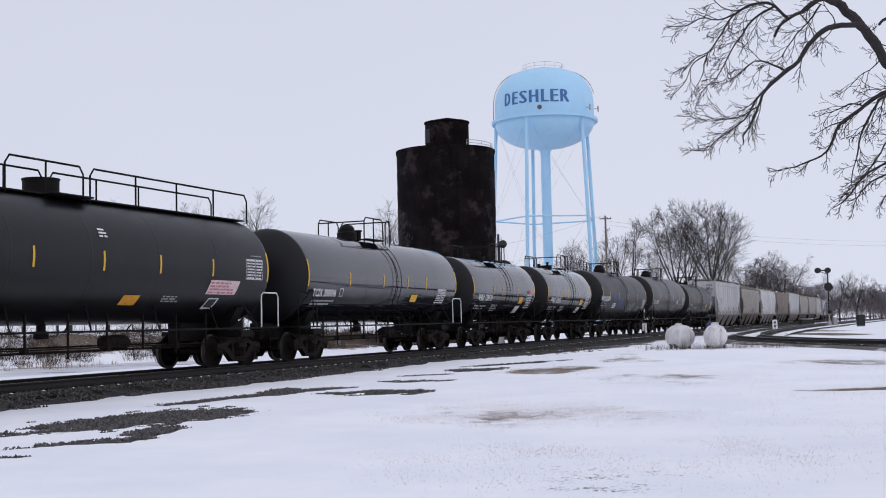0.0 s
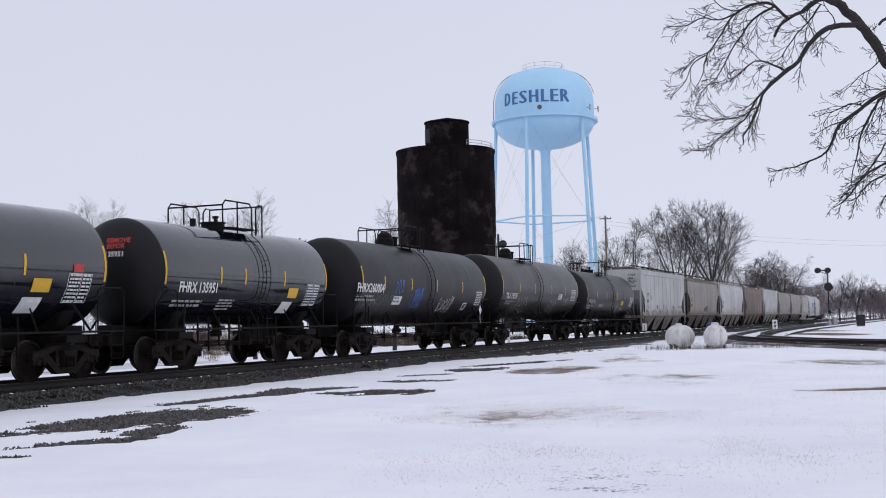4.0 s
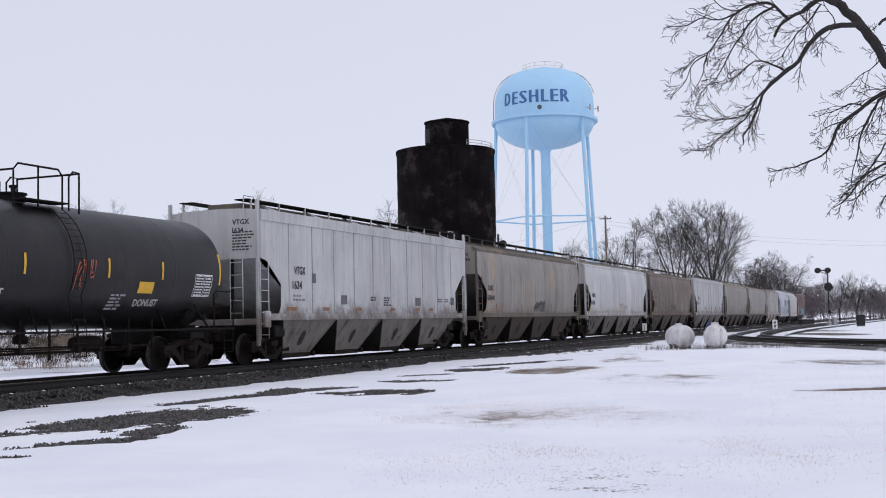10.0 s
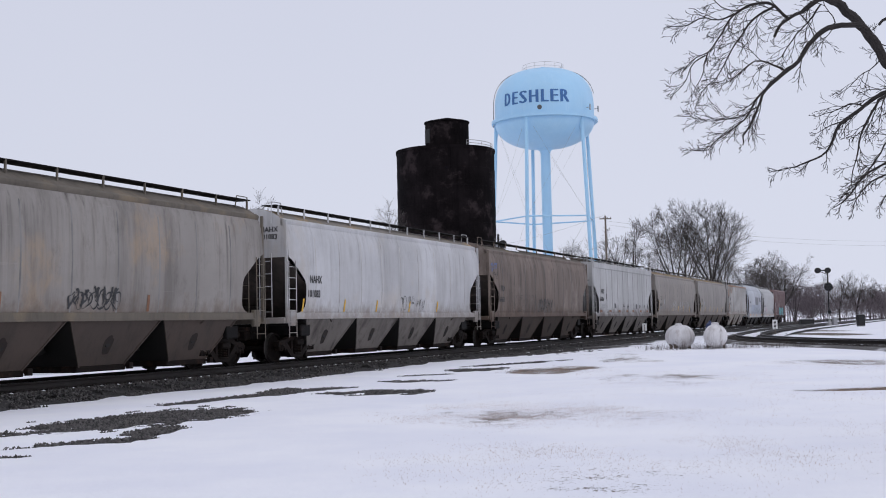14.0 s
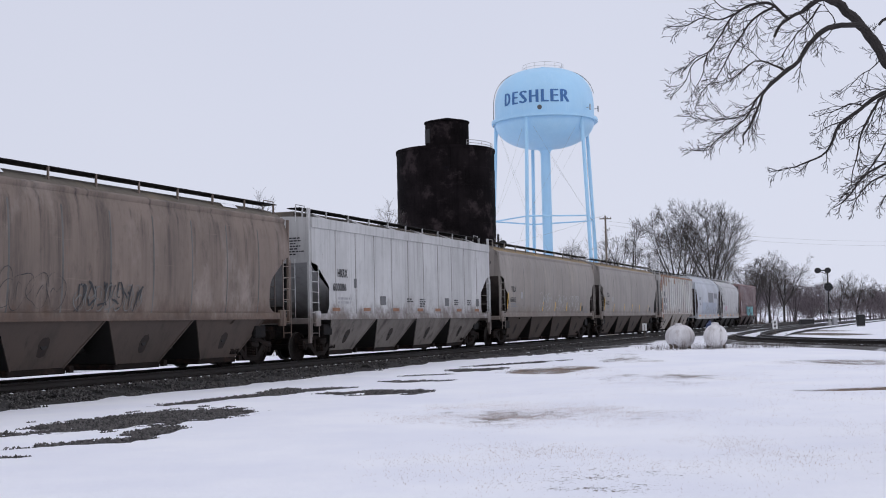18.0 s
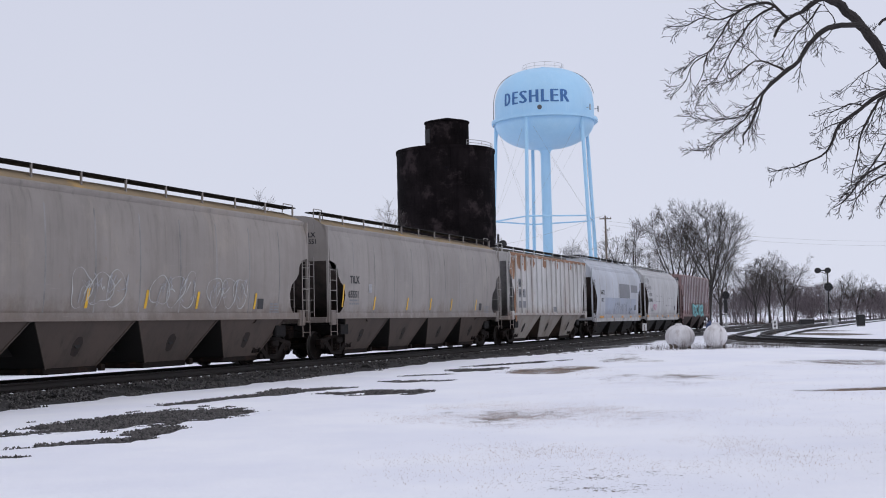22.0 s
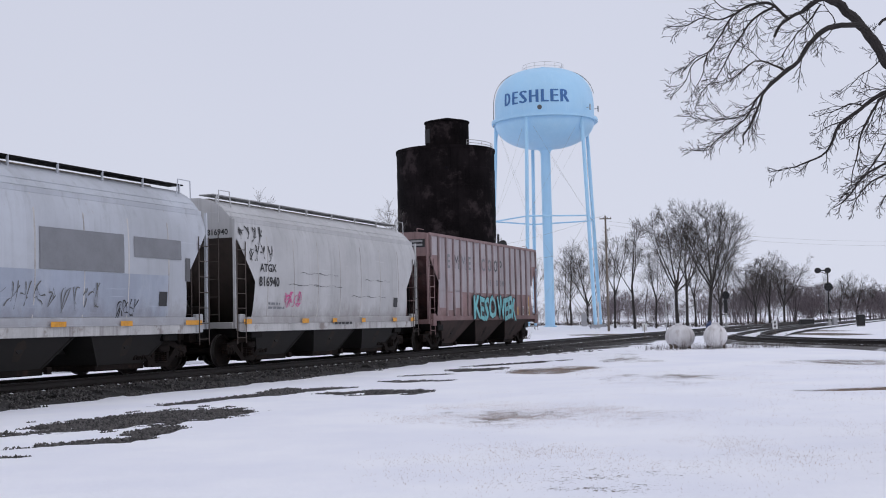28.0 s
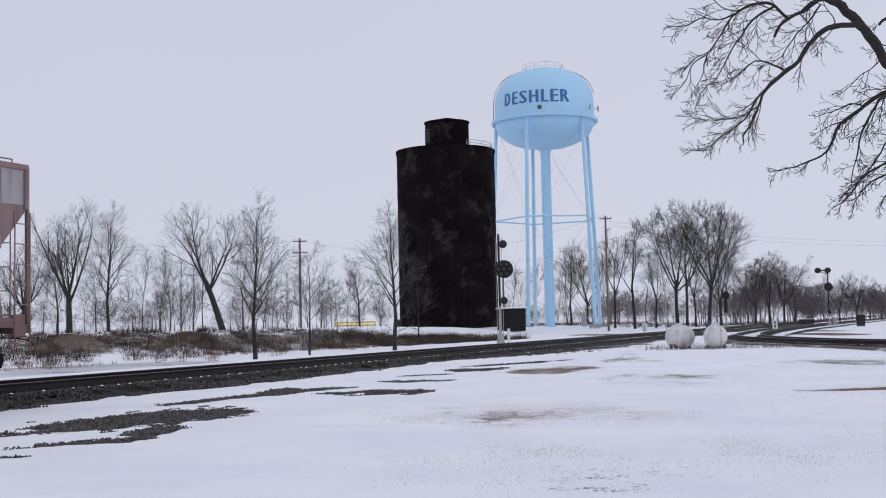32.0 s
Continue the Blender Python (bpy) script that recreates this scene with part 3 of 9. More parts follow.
def spline(points, step):
    """Evenly spaced points of a smooth curve through the given ones."""
    p = [np.array(q, float) for q in points]
    p = [2 * p[0] - p[1]] + p + [2 * p[-1] - p[-2]]
    dense = []
    for i in range(1, len(p) - 2):
        for t in np.linspace(0, 1, 24, endpoint=False):
            dense.append(0.5 * (2 * p[i] + (p[i + 1] - p[i - 1]) * t + (2 * p[i - 1] - 5 * p[i] + 4 * p[i + 1] - p[i + 2]) * t * t + (3 * p[i] - p[i - 1] - 3 * p[i + 1] + p[i + 2]) * t ** 3))
    dense = np.array(dense + [p[-2]])
    d = np.concatenate([[0], np.cumsum(np.linalg.norm(np.diff(dense, axis=0), axis=1))])
    want = np.arange(0, d[-1], step)
    return np.stack([np.interp(want, d, dense[:, k]) for k in range(dense.shape[1])], 1)


CURVE_LINE = spline(CURVE, 1.0)


def ground_z(x, y):
    x, y = np.asarray(x, float), np.asarray(y, float)
    s, e = track_of(x, y)
    z = 0.10 * (fbm(x / 9, y / 9, 3, 3) - 0.5) + 0.03 * (fbm(x / 1.3, y / 1.3, 3, 9) - 0.5)
    z = z + 0.16 * np.exp(-((x - 11.5) ** 2 + (y - 52) ** 2) / 150)
    z = z + 0.12 * smooth(e, 20, 60)
    # the frozen ditch and the old embankment across the track
    foot = np.interp(s, [-100, 20, 58, 77, 95, 130, 300, 900], [-52, -40, -30, -17, -14, -14, -18, -30])
    rise = np.interp(s, [-100, 70, 110, 160], [5.0, 6.0, 16.0, 22.0])
    high = np.interp(s, [-100, 40, 60, 95, 140, 250], [1.15, 1.2, 1.42, 1.38, 0.95, 0.6])
    dip = smooth(-e, 10.5, 15.0) * (1 - smooth(-e, -foot - 3.0, -foot + 0.5)) * (1 - smooth(s, 55, 80))
    z = z - 0.55 * dip
    z = z + high * smooth(-e, -foot, -foot + rise) + 0.15 * (fbm(x / 3, y / 3, 3, 21) - 0.5) * smooth(-e, -foot - 2, -foot + 2)
    return z


def place(x, y, dz=0.0):
    return float(x), float(y), float(ground_z(x, y)) + dz


def axis_steps(lo, hi, step, far_lo, far_hi, grow):
    mid = list(np.arange(lo, hi, step))
    left, right, d = [], [], step
    x = lo
    while x > far_lo:
        d *= grow
        x -= d
        left.append(x)
    x, d = mid[-1], step
    while x < far_hi:
        d *= grow
        x += d
        right.append(x)
    return np.array(left[::-1] + mid + right)


gx = axis_steps(-11, 12, 0.14, -2500, 2500, 1.075)
gy = axis_steps(8.5, 40, 0.15, -400, 4000, 1.055)
GX, GY = np.meshgrid(gx, gy, indexing="ij")
GZ = ground_z(GX, GY)
gs, ge = track_of(GX, GY)


def patch(s0, e0, ls, le, turn=0.0):
    """An uneven oval of bare ground in the track's own axes."""
    a, b = gs - s0, ge - e0
    c, d = math.cos(turn), math.sin(turn)
    return 1 - np.sqrt(((a * c + b * d) / ls) ** 2 + ((b * c - a * d) / le) ** 2)


rough_edge = 0.7 * (fbm(gs / 1.1, ge / 0.5, 5, 40) - 0.5) + 0.8 * (fbm(gs / 0.45, ge / 0.22, 3, 44) - 0.5)
bare = np.full(GX.shape, -1.0)
for cx, cy, lx, ly, lean in ((-5.45, 20.6, 1.5, 1.9, 0.65), (-4.5, 21.2, 0.95, 1.5, 0.6), (-5.0, 16.6, 0.85, 0.45, 0.6), (-4.5, 18.0, 0.35, 1.3, 0.5), (-5.5, 14.8, 0.35, 0.12, 0.2), (-4.3, 26.4, 1.5, 0.7, 1.5), (-4.0, 28.2, 0.35, 1.3, 1.0), (-3.0, 28.9, 0.7, 0.5, 0.7),
                            (-1.4, 27.1, 1.25, 0.9, 0.05), (-2.3, 27.0, 0.5, 0.7, 0.1), (-0.9, 31.5, 1.0, 0.5, 0.1), (0.9, 37.2, 1.1, 1.0, 0.3), (-0.4, 34.6, 0.8, 0.3, 0.4),
                            (2.4, 41.5, 2.0, 0.6, 0.8)):
    a, b = GX - cx, (GY - cy) - lean * (GX - cx)
    bare = np.maximum(bare, 1 - np.sqrt((a / lx) ** 2 + (b / ly) ** 2))
finger = fbm((gs + 0.8 * ge) / 0.9, ge / 0.30, 4, 50)
bare = np.maximum(bare, np.clip((0.53 - finger) * 5, -1, 0.5) - 2.4 * smooth(ge, 1.75, 2.55) + 0.5 * (1 - smooth(ge, 1.5, 1.8)) - 4 * smooth(-ge, -1.2, -0.9))
wide_to = np.interp(gs, [30, 40, 44, 48, 66, 76, 95], [0.6, 1.2, 2.0, 4.6, 4.7, 3.2, 2.2])
bare = np.maximum(bare, np.clip((wide_to - ge) * 0.45, -1, 0.35) + 0.9 * (finger - 0.5) - 4 * smooth(-ge, -1.2, -0.9))
bare = bare + 1.5 * rough_edge
dirt = np.full(GX.shape, -1.0)
for cx, cy, lx, ly, w in ((9.7, 23.85, 3.2, 0.75, 1.5), (3.0, 35.2, 1.7, 2.6, 1.0), (3.8, 36.8, 1.6, 2.0, 1.05), (6.2, 30.2, 1.6, 2.2, 0.8), (6.6, 41.5, 1.6, 3.0, 0.8), (12.2, 36.5, 2.6, 3.4, 0.85), (16.5, 122.0, 5.0, 10.0, 1.3), (24.0, 112.0, 3.0, 7.0, 1.1), (5.6, 29.6, 2.2, 4.0, 0.62), (1.6, 19.2, 3.2, 2.8, 0.53), (1.8, 12.4, 2.8, 3.0, 0.40), (30.2, 93.5, 3.4, 13.0, 1.6), (36.0, 118.0, 6.0, 16.0, 1.1), (24.0, 88.0, 3.5, 8.0, 0.7), (12.0, 52.4, 2.8, 1.6, 0.75), (9.0, 50.5, 2.2, 1.6, 0.75), (6.5, 46.0, 2.2, 4.0, 0.6), (17.0, 52.0, 4.0, 1.5, 0.5)):
    dirt = np.maximum(dirt, w * smooth(1 - np.sqrt(((GX - cx) / lx) ** 2 + ((GY - cy) / ly) ** 2), 0, 0.5) - 0.78)
dirt = dirt + 0.02 + 1.2 * (fbm(GX / 0.8, GY / 1.5, 5, 60) - 0.5) * smooth(dirt, -0.78, -0.3) + 0.5 * (fbm(GX / 0.2, GY / 0.4, 3, 66) - 0.5)
bfoot = np.interp(gs, [-100, 20, 58, 77, 95, 130], [-52, -40, -30, -17, -14, -14])
bank = smooth(-ge, -bfoot - 1, -bfoot + 1.5) * (1 - smooth(-ge, -bfoot + 5, -bfoot + 7.5)) * (1 - smooth(gs, 92, 108))
dirt = np.maximum(dirt, (fbm(GX / 2.5, GY / 2.5, 3, 77) - 0.5) * 1.2 * bank + 0.27 + 0.22 * smooth(gs, 40, 60) - 2.0 * (1 - bank))
GZ = GZ - 0.03 * smooth(bare, 0.0, 0.25) - 0.02 * smooth(dirt, 0, 0.3)
ni, nj = GX.shape
gme = bpy.data.meshes.new("ground")
gv = np.stack([GX, GY, GZ], -1).reshape(-1, 3)
idx = np.arange(ni * nj).reshape(ni, nj)
gf = np.stack([idx[:-1, :-1], idx[1:, :-1], idx[1:, 1:], idx[:-1, 1:]], -1).reshape(-1, 4)
gme.vertices.add(len(gv))
gme.vertices.foreach_set("co", gv.ravel())
gme.loops.add(gf.size)
gme.loops.foreach_set("vertex_index", gf.ravel())
gme.polygons.add(len(gf))
gme.polygons.foreach_set("loop_start", np.arange(0, gf.size, 4))
gme.polygons.foreach_set("use_smooth", np.ones(len(gf), bool))
gme.update(calc_edges=True)
for nm, val in (("bare", bare), ("dirt", dirt)):
    gme.attributes.new(nm, "FLOAT", "POINT").data.foreach_set("value", val.ravel().astype(np.float32))


def ground_material():
    m, n, l, p = nodes_of("snow_over_gravel_and_grass")
    v = mapped(n, l)
    ar = n.new("ShaderNodeAttribute")
    ar.attribute_name = "bare"
    dr = n.new("ShaderNodeAttribute")
    dr.attribute_name = "dirt"
    f1, f2, f3 = noise_node(n, l, v, 7, 4), noise_node(n, l, v, 26, 3), noise_node(n, l, v, 1.9, 6, 0.72)

    def shifted(value, by, amount):
        s = n.new("ShaderNodeMath")
        s.operation, s.inputs[1].default_value, s.inputs[2].default_value = "MULTIPLY_ADD", amount, -0.5 * amount
        l.new(by, s.inputs[0])
        a = n.new("ShaderNodeMath")
        l.new(value, a.inputs[0]), l.new(s.outputs[0], a.inputs[1])
        return a.outputs[0]

    bare_mask = curve_node(n, l, shifted(ar.outputs["Fac"], f1, 0.9), 0.02, 0.14)
    dirt_mask = curve_node(n, l, shifted(shifted(dr.outputs["Fac"], f2, 2.2), f3, 1.5), 0.05, 0.30)
    big = noise_node(n, l, v, 0.35, 4)
    snow = mix_node(n, l, curve_node(n, l, big, 0.3, 0.7), (0.83, 0.84, 0.90), (0.905, 0.91, 0.94))
    stone = mix_node(n, l, curve_node(n, l, f2, 0.3, 0.7), (0.045, 0.043, 0.043), (0.13, 0.122, 0.12))
    earth = mix_node(n, l, curve_node(n, l, f1, 0.3, 0.7), (0.035, 0.027, 0.020), (0.17, 0.125, 0.085))
    c = mix_node(n, l, dirt_mask, snow, earth)
    c = mix_node(n, l, bare_mask, c, stone)
    l.new(c, p.inputs["Base Color"])
    p.inputs["Roughness"].default_value = 0.8
    b = n.new("ShaderNodeBump")
    b.inputs["Strength"].default_value, b.inputs["Distance"].default_value = 0.35, 0.05
    l.new(f1, b.inputs["Height"])
    b2 = n.new("ShaderNodeBump")
    b2.inputs["Strength"].default_value, b2.inputs["Distance"].default_value = 0.25, 0.02
    l.new(f2, b2.inputs["Height"]), l.new(b.outputs["Normal"], b2.inputs["Normal"])
    l.new(b2.outputs["Normal"], p.inputs["Normal"])
    return m


gme.materials.append(ground_material())
ground = tagged(new("ground", gme), "snow-covered field with bare gravel and dead grass patches", "ground", kind="structure")

# frozen ditch water
ice_g = Geo()
ice_rows = []
for s in np.arange(-60, 76, 4.0):
    ice_rows.append([(*along(s, e), -0.47) for e in np.linspace(-36, -10.5, 8)])
ice_g.sheet(ice_rows)
solid("ditch_ice", ice_g, M["ice"], "grey frozen water with snow in the ditch", "ice", kind="structure")


# ---- tracks ----
RAIL_PROFILE = [(-0.076, 0.0), (0.076, 0.0), (0.074, 0.016), (0.016, 0.034), (0.010, 0.06), (0.010, 0.12), (0.034, 0.138), (0.036, 0.168), (0.026, 0.178), (-0.026, 0.178), (-0.036, 0.168), (-0.034, 0.138), (-0.010, 0.12), (-0.010, 0.06), (-0.016, 0.034), (-0.074, 0.016)]
RAIL_HEAD = {6, 7, 8, 9, 10}


def rail_mesh(line, off, base):
    g, n = Geo(), len(RAIL_PROFILE)
    line = np.asarray(line)
    d = np.gradient(line, axis=0)
    d /= np.linalg.norm(d, axis=1)[:, None]
    right = np.stack([d[:, 1], -d[:, 0]], 1)
    v = [(*(p + r * (off + a)), base + h) for p, r in zip(line, right) for a, h in RAIL_PROFILE]
    f, s = [], []
    for i in range(len(line) - 1):
        for j in range(n):
            f.append((i * n + j, i * n + (j + 1) % n, (i + 1) * n + (j + 1) % n, (i + 1) * n + j))
            s.append(1 if j in (7, 8, 9) else 0)
    g.add(v, f)
    g.s = s
    return g


main_line = [along(s, 0) for s in np.concatenate([np.arange(-340, 0, 20.0), np.arange(0, 120, 3.0), np.arange(120, 700, 20.0)])]
main_track = thing("main_track", "straight railway track with dark steel rails on ballast", "railway track", kind="structure")
curve_track = thing("curve_track", "curved connecting railway track on snowy ballast", "railway track", kind="structure")
for line, owner in ((main_line, main_track), (CURVE_LINE, curve_track)):
    for off in (-0.753, 0.753):
        part("rail", rail_mesh(line, off, RAILTOP - 0.178), [M["rail"], M["railhead"]], owner, "worn steel rail, bright on its head")


def ballast_mesh(line, half, seed, foot_z=-0.12):
    rows = []
    line = np.asarray(line)
    d = np.gradient(line, axis=0)
    d /= np.linalg.norm(d, axis=1)[:, None]
    right = np.stack([d[:, 1], -d[:, 0]], 1)
    prof = [(-half - 0.9, foot_z), (-half, 0.18), (-1.3, 0.225), (-0.5, 0.215), (0.5, 0.215), (1.2, 0.215), (1.40, 0.20), (half - 0.2, 0.11), (half + 0.1, 0.03), (half + 0.45, foot_z)]
    for k, (p, r) in enumerate(zip(line, right)):
        row = []
        for i, (a, z) in enumerate(prof):
            w = fbm(np.array(k * 0.83), np.array(i * 0.6 if i > 6 else i * 3.1), 3, seed)
            w2 = float(w) - 0.5
            q = p + r * (a + ((0, 0, 0, 0, 0, 0, 0, 0.5, 0.9, 1.1)[i] * w2 if i else 0.45 * w2))
            row.append((q[0], q[1], z + 0.05 * w2))
        rows.append(row)
    g = Geo()
    g.sheet(rows)
    return g


ballast_line = [along(s, 0) for s in np.concatenate([np.arange(-340, 0, 10.0), np.arange(0, 130, 0.5), np.arange(130, 700, 6.0)])]
M["ballast"] = mat("crushed_grey_ballast", (0.03188, 0.02996, 0.02933), 0.95, var=0.45, scale=14, bump=0.9, fine=34)
part("ballast_bed", ballast_mesh(ballast_line, 1.62, 5), M["ballast"], main_track, "crushed grey stone ballast", smooth=0)
M["snowyballast"] = mat("snow_dusted_ballast", (0.075, 0.07, 0.068), 0.95, var=0.5, scale=11, bump=0.8, fine=30, stain=(0.70, 0.70, 0.72), stain_amount=0.75, stain_scale=0.5)
part("ballast_bed", ballast_mesh(CURVE_LINE, 2.0, 8), M["snowyballast"], curve_track, "grey ballast dusted with snow", smooth=0)


def snow_strip(e0, e1, z, seed):
    """Snow lying between and beside the rails of the curve, with a ragged edge."""
    line = CURVE_LINE
    d = np.gradient(line, axis=0)
    d /= np.linalg.norm(d, axis=1)[:, None]
    right = np.stack([d[:, 1], -d[:, 0]], 1)
    rows = []
    for k, (p, r) in enumerate(zip(line, right)):
        w = float(fbm(np.array(k * 0.9), np.array(seed * 7.0), 3, seed)) - 0.5
        row = []
        for u in np.linspace(0, 1, 6):
            e = e0 + (e1 - e0) * u
            e += (0.35 * w if u in (0.0, 1.0) else 0) * (1 if u > 0.5 else -1)
            q = p + r * e
            row.append((q[0], q[1], z + 0.025 * math.sin(math.pi * u) - (0.04 if u in (0.0, 1.0) else 0) + 0.05 * w))
        rows.append(row)
    g = Geo()
    g.sheet(rows)
    return g


for e0, e1, z, seed in ((-0.60, 0.60, 0.268, 2), (1.25, 2.2, 0.20, 6)):
    part("snow_cover", snow_strip(e0, e1, z, seed), M["patchysnow"], curve_track, "patchy snow over the ties")


def tie_mesh(seed):
    g, rnd = Geo(), random.Random(seed)
    g.box(-0.115, 0.115, -1.295, 1.295, -0.12, 0.0, 0.012, 0)
    for y in (-0.753, 0.753):
        g.box(-0.10, 0.10, y - 0.17, y + 0.17, 0.0, 0.018, 0.004, 1)
        for dx in (-0.06, 0.06):
            for dy in (-0.11, 0.11):
                g.box(dx - 0.014, dx + 0.014, y + dy - 0.014, y + dy + 0.014, 0.018, 0.036, 0.003, 1)
    for y in (-1.0, 1.0):
        if rnd.random() < 0.8:
            a, b = 1.02 + rnd.random() * 0.10, 1.16 + rnd.random() * 0.12
            lo, hi = (a, b) if y > 0 else (-b, -a)
            x0, x1 = -0.11 + rnd.random() * 0.08, 0.0 + rnd.random() * 0.10
            n_ = 9
            ring = [((x0 + x1) / 2 + (x1 - x0) / 2 * math.cos(q) * (0.7 + 0.5 * rnd.random()), (lo + hi) / 2 + (hi - lo) / 2 * math.sin(q) * (0.7 + 0.5 * rnd.random())) for q in np.linspace(0, 2 * math.pi, n_, endpoint=False)]
            mid_ = ((x0 + x1) / 2, (lo + hi) / 2, 0.018 + rnd.random() * 0.012)
            g.add([(p_[0], p_[1], -0.004) for p_ in ring] + [mid_], [(j, (j + 1) % n_, n_) for j in range(n_)], 2)
    return g.mesh("tie", [M["tie"], M["rail"], M["snow"]], 40)


TIES = [tie_mesh(k) for k in range(8)]


# ---- coaling tower ----
def coal_tower():
    x0, y0 = 0.55, 140.0
    z0 = float(ground_z(x0, y0)) - 0.1
    t = thing("coaling_tower", "blackened round concrete coaling tower with a cupola", "tower", at=pose(x0, y0, z0))
    R, H = 5.98, 21.1
    g = Geo()
    prof = [(R - 0.04, 0.0), (R - 0.04, 3.6), (R - 0.02, 3.62)]
    for k in range(8):
        z = 3.6 + (H - 3.6) * (k + 1) / 8
        prof += [(R - 0.02, z - 0.05), (R - 0.06, z - 0.03), (R - 0.06, z)]
    prof += [(R + 0.06, H - 0.02), (R + 0.06, H + 0.30), (R - 0.3, H + 0.32), (0.001, H + 0.42)]
    g.lathe(prof, 64, slots=[0] * (len(prof) - 1))
    part("drum", g, [M["concrete"], M["sootbase"]], t)
    cup = Geo()
    cx, cy = 0.25, 0.0
    cup.lathe([(2.65, H + 0.3), (2.65, H + 3.7), (2.78, H + 3.72), (2.78, H + 3.86), (0.2, H + 4.45), (0.001, H + 4.45)], 36, at=(cx, cy, 0))
    cp = part("cupola", cup, M["concrete"], t, "small round concrete cupola")
    win = Geo()
    a = math.radians(-90 - 62)
    wx, wy = cx + 2.66 * math.cos(a), cy + 2.66 * math.sin(a)
    win.box(-0.05, 0.05, -0.62, 0.62, H + 1.2, H + 2.9, 0.02)
    o = part("window", win, M["black_iron"], cp, "dark empty window opening")
    o.location, o.rotation_euler = (wx, wy, 0), (0, 0, a)
    rl = Geo()
    ring = [math.radians(q) for q in np.linspace(-64, 35, 14)]
    for h in (0.6, 0.95):
        rl.tube([((R - 0.25) * math.cos(q), (R - 0.25) * math.sin(q), H + h) for q in ring], 0.035, 5)
    part("roof_railing", rl, M["galv"], t, "thin grey roof railing")
    for q in ring[::3]:
        part("railing_post", Geo().tube([((R - 0.25) * math.cos(q), (R - 0.25) * math.sin(q), H + 0.3), ((R - 0.25) * math.cos(q), (R - 0.25) * math.sin(q), H + 0.95)], 0.03, 5), M["galv"], t)
    # dark bunker beside it
    b = thing("ash_bunker", "low dark steel bunker beside the coaling tower", "bunker", at=pose(7.35, 128.0, float(ground_z(7.35, 128.0)), 0, 0, 3))
    g = Geo()
    g.box(-1.45, 1.45, -1.2, 1.2, 0.0, 2.5, 0.05)
    part("box", g, M["head_black"], b)
    g = Geo()
    g.box(-1.58, 1.58, -1.33, 1.33, 2.5, 2.6, 0.02)
    part("lid", g, M["snow"], b, "thin snow-dusted lid")
    for x in (-1.37, -0.46, 0.46, 1.37):
        g = Geo()
        g.box(x - 0.05, x + 0.05, -1.27, -1.2, 0.0, 2.3, 0.01)
        part("stiffener", g, M["head_black"], b)
    g = Geo()
    g.box(-0.4, 0.4, -0.3, 0.3, 0, 0.9, 0.03)
    g.box(-0.44, 0.44, -0.34, 0.34, 0.9, 0.98, 0.02)
    solid("utility_box", g, M["black_iron"], "small dark utility box on the embankment", "utility box", at=pose(-5.4, 138.0, float(ground_z(-5.4, 138.0))))


coal_tower()


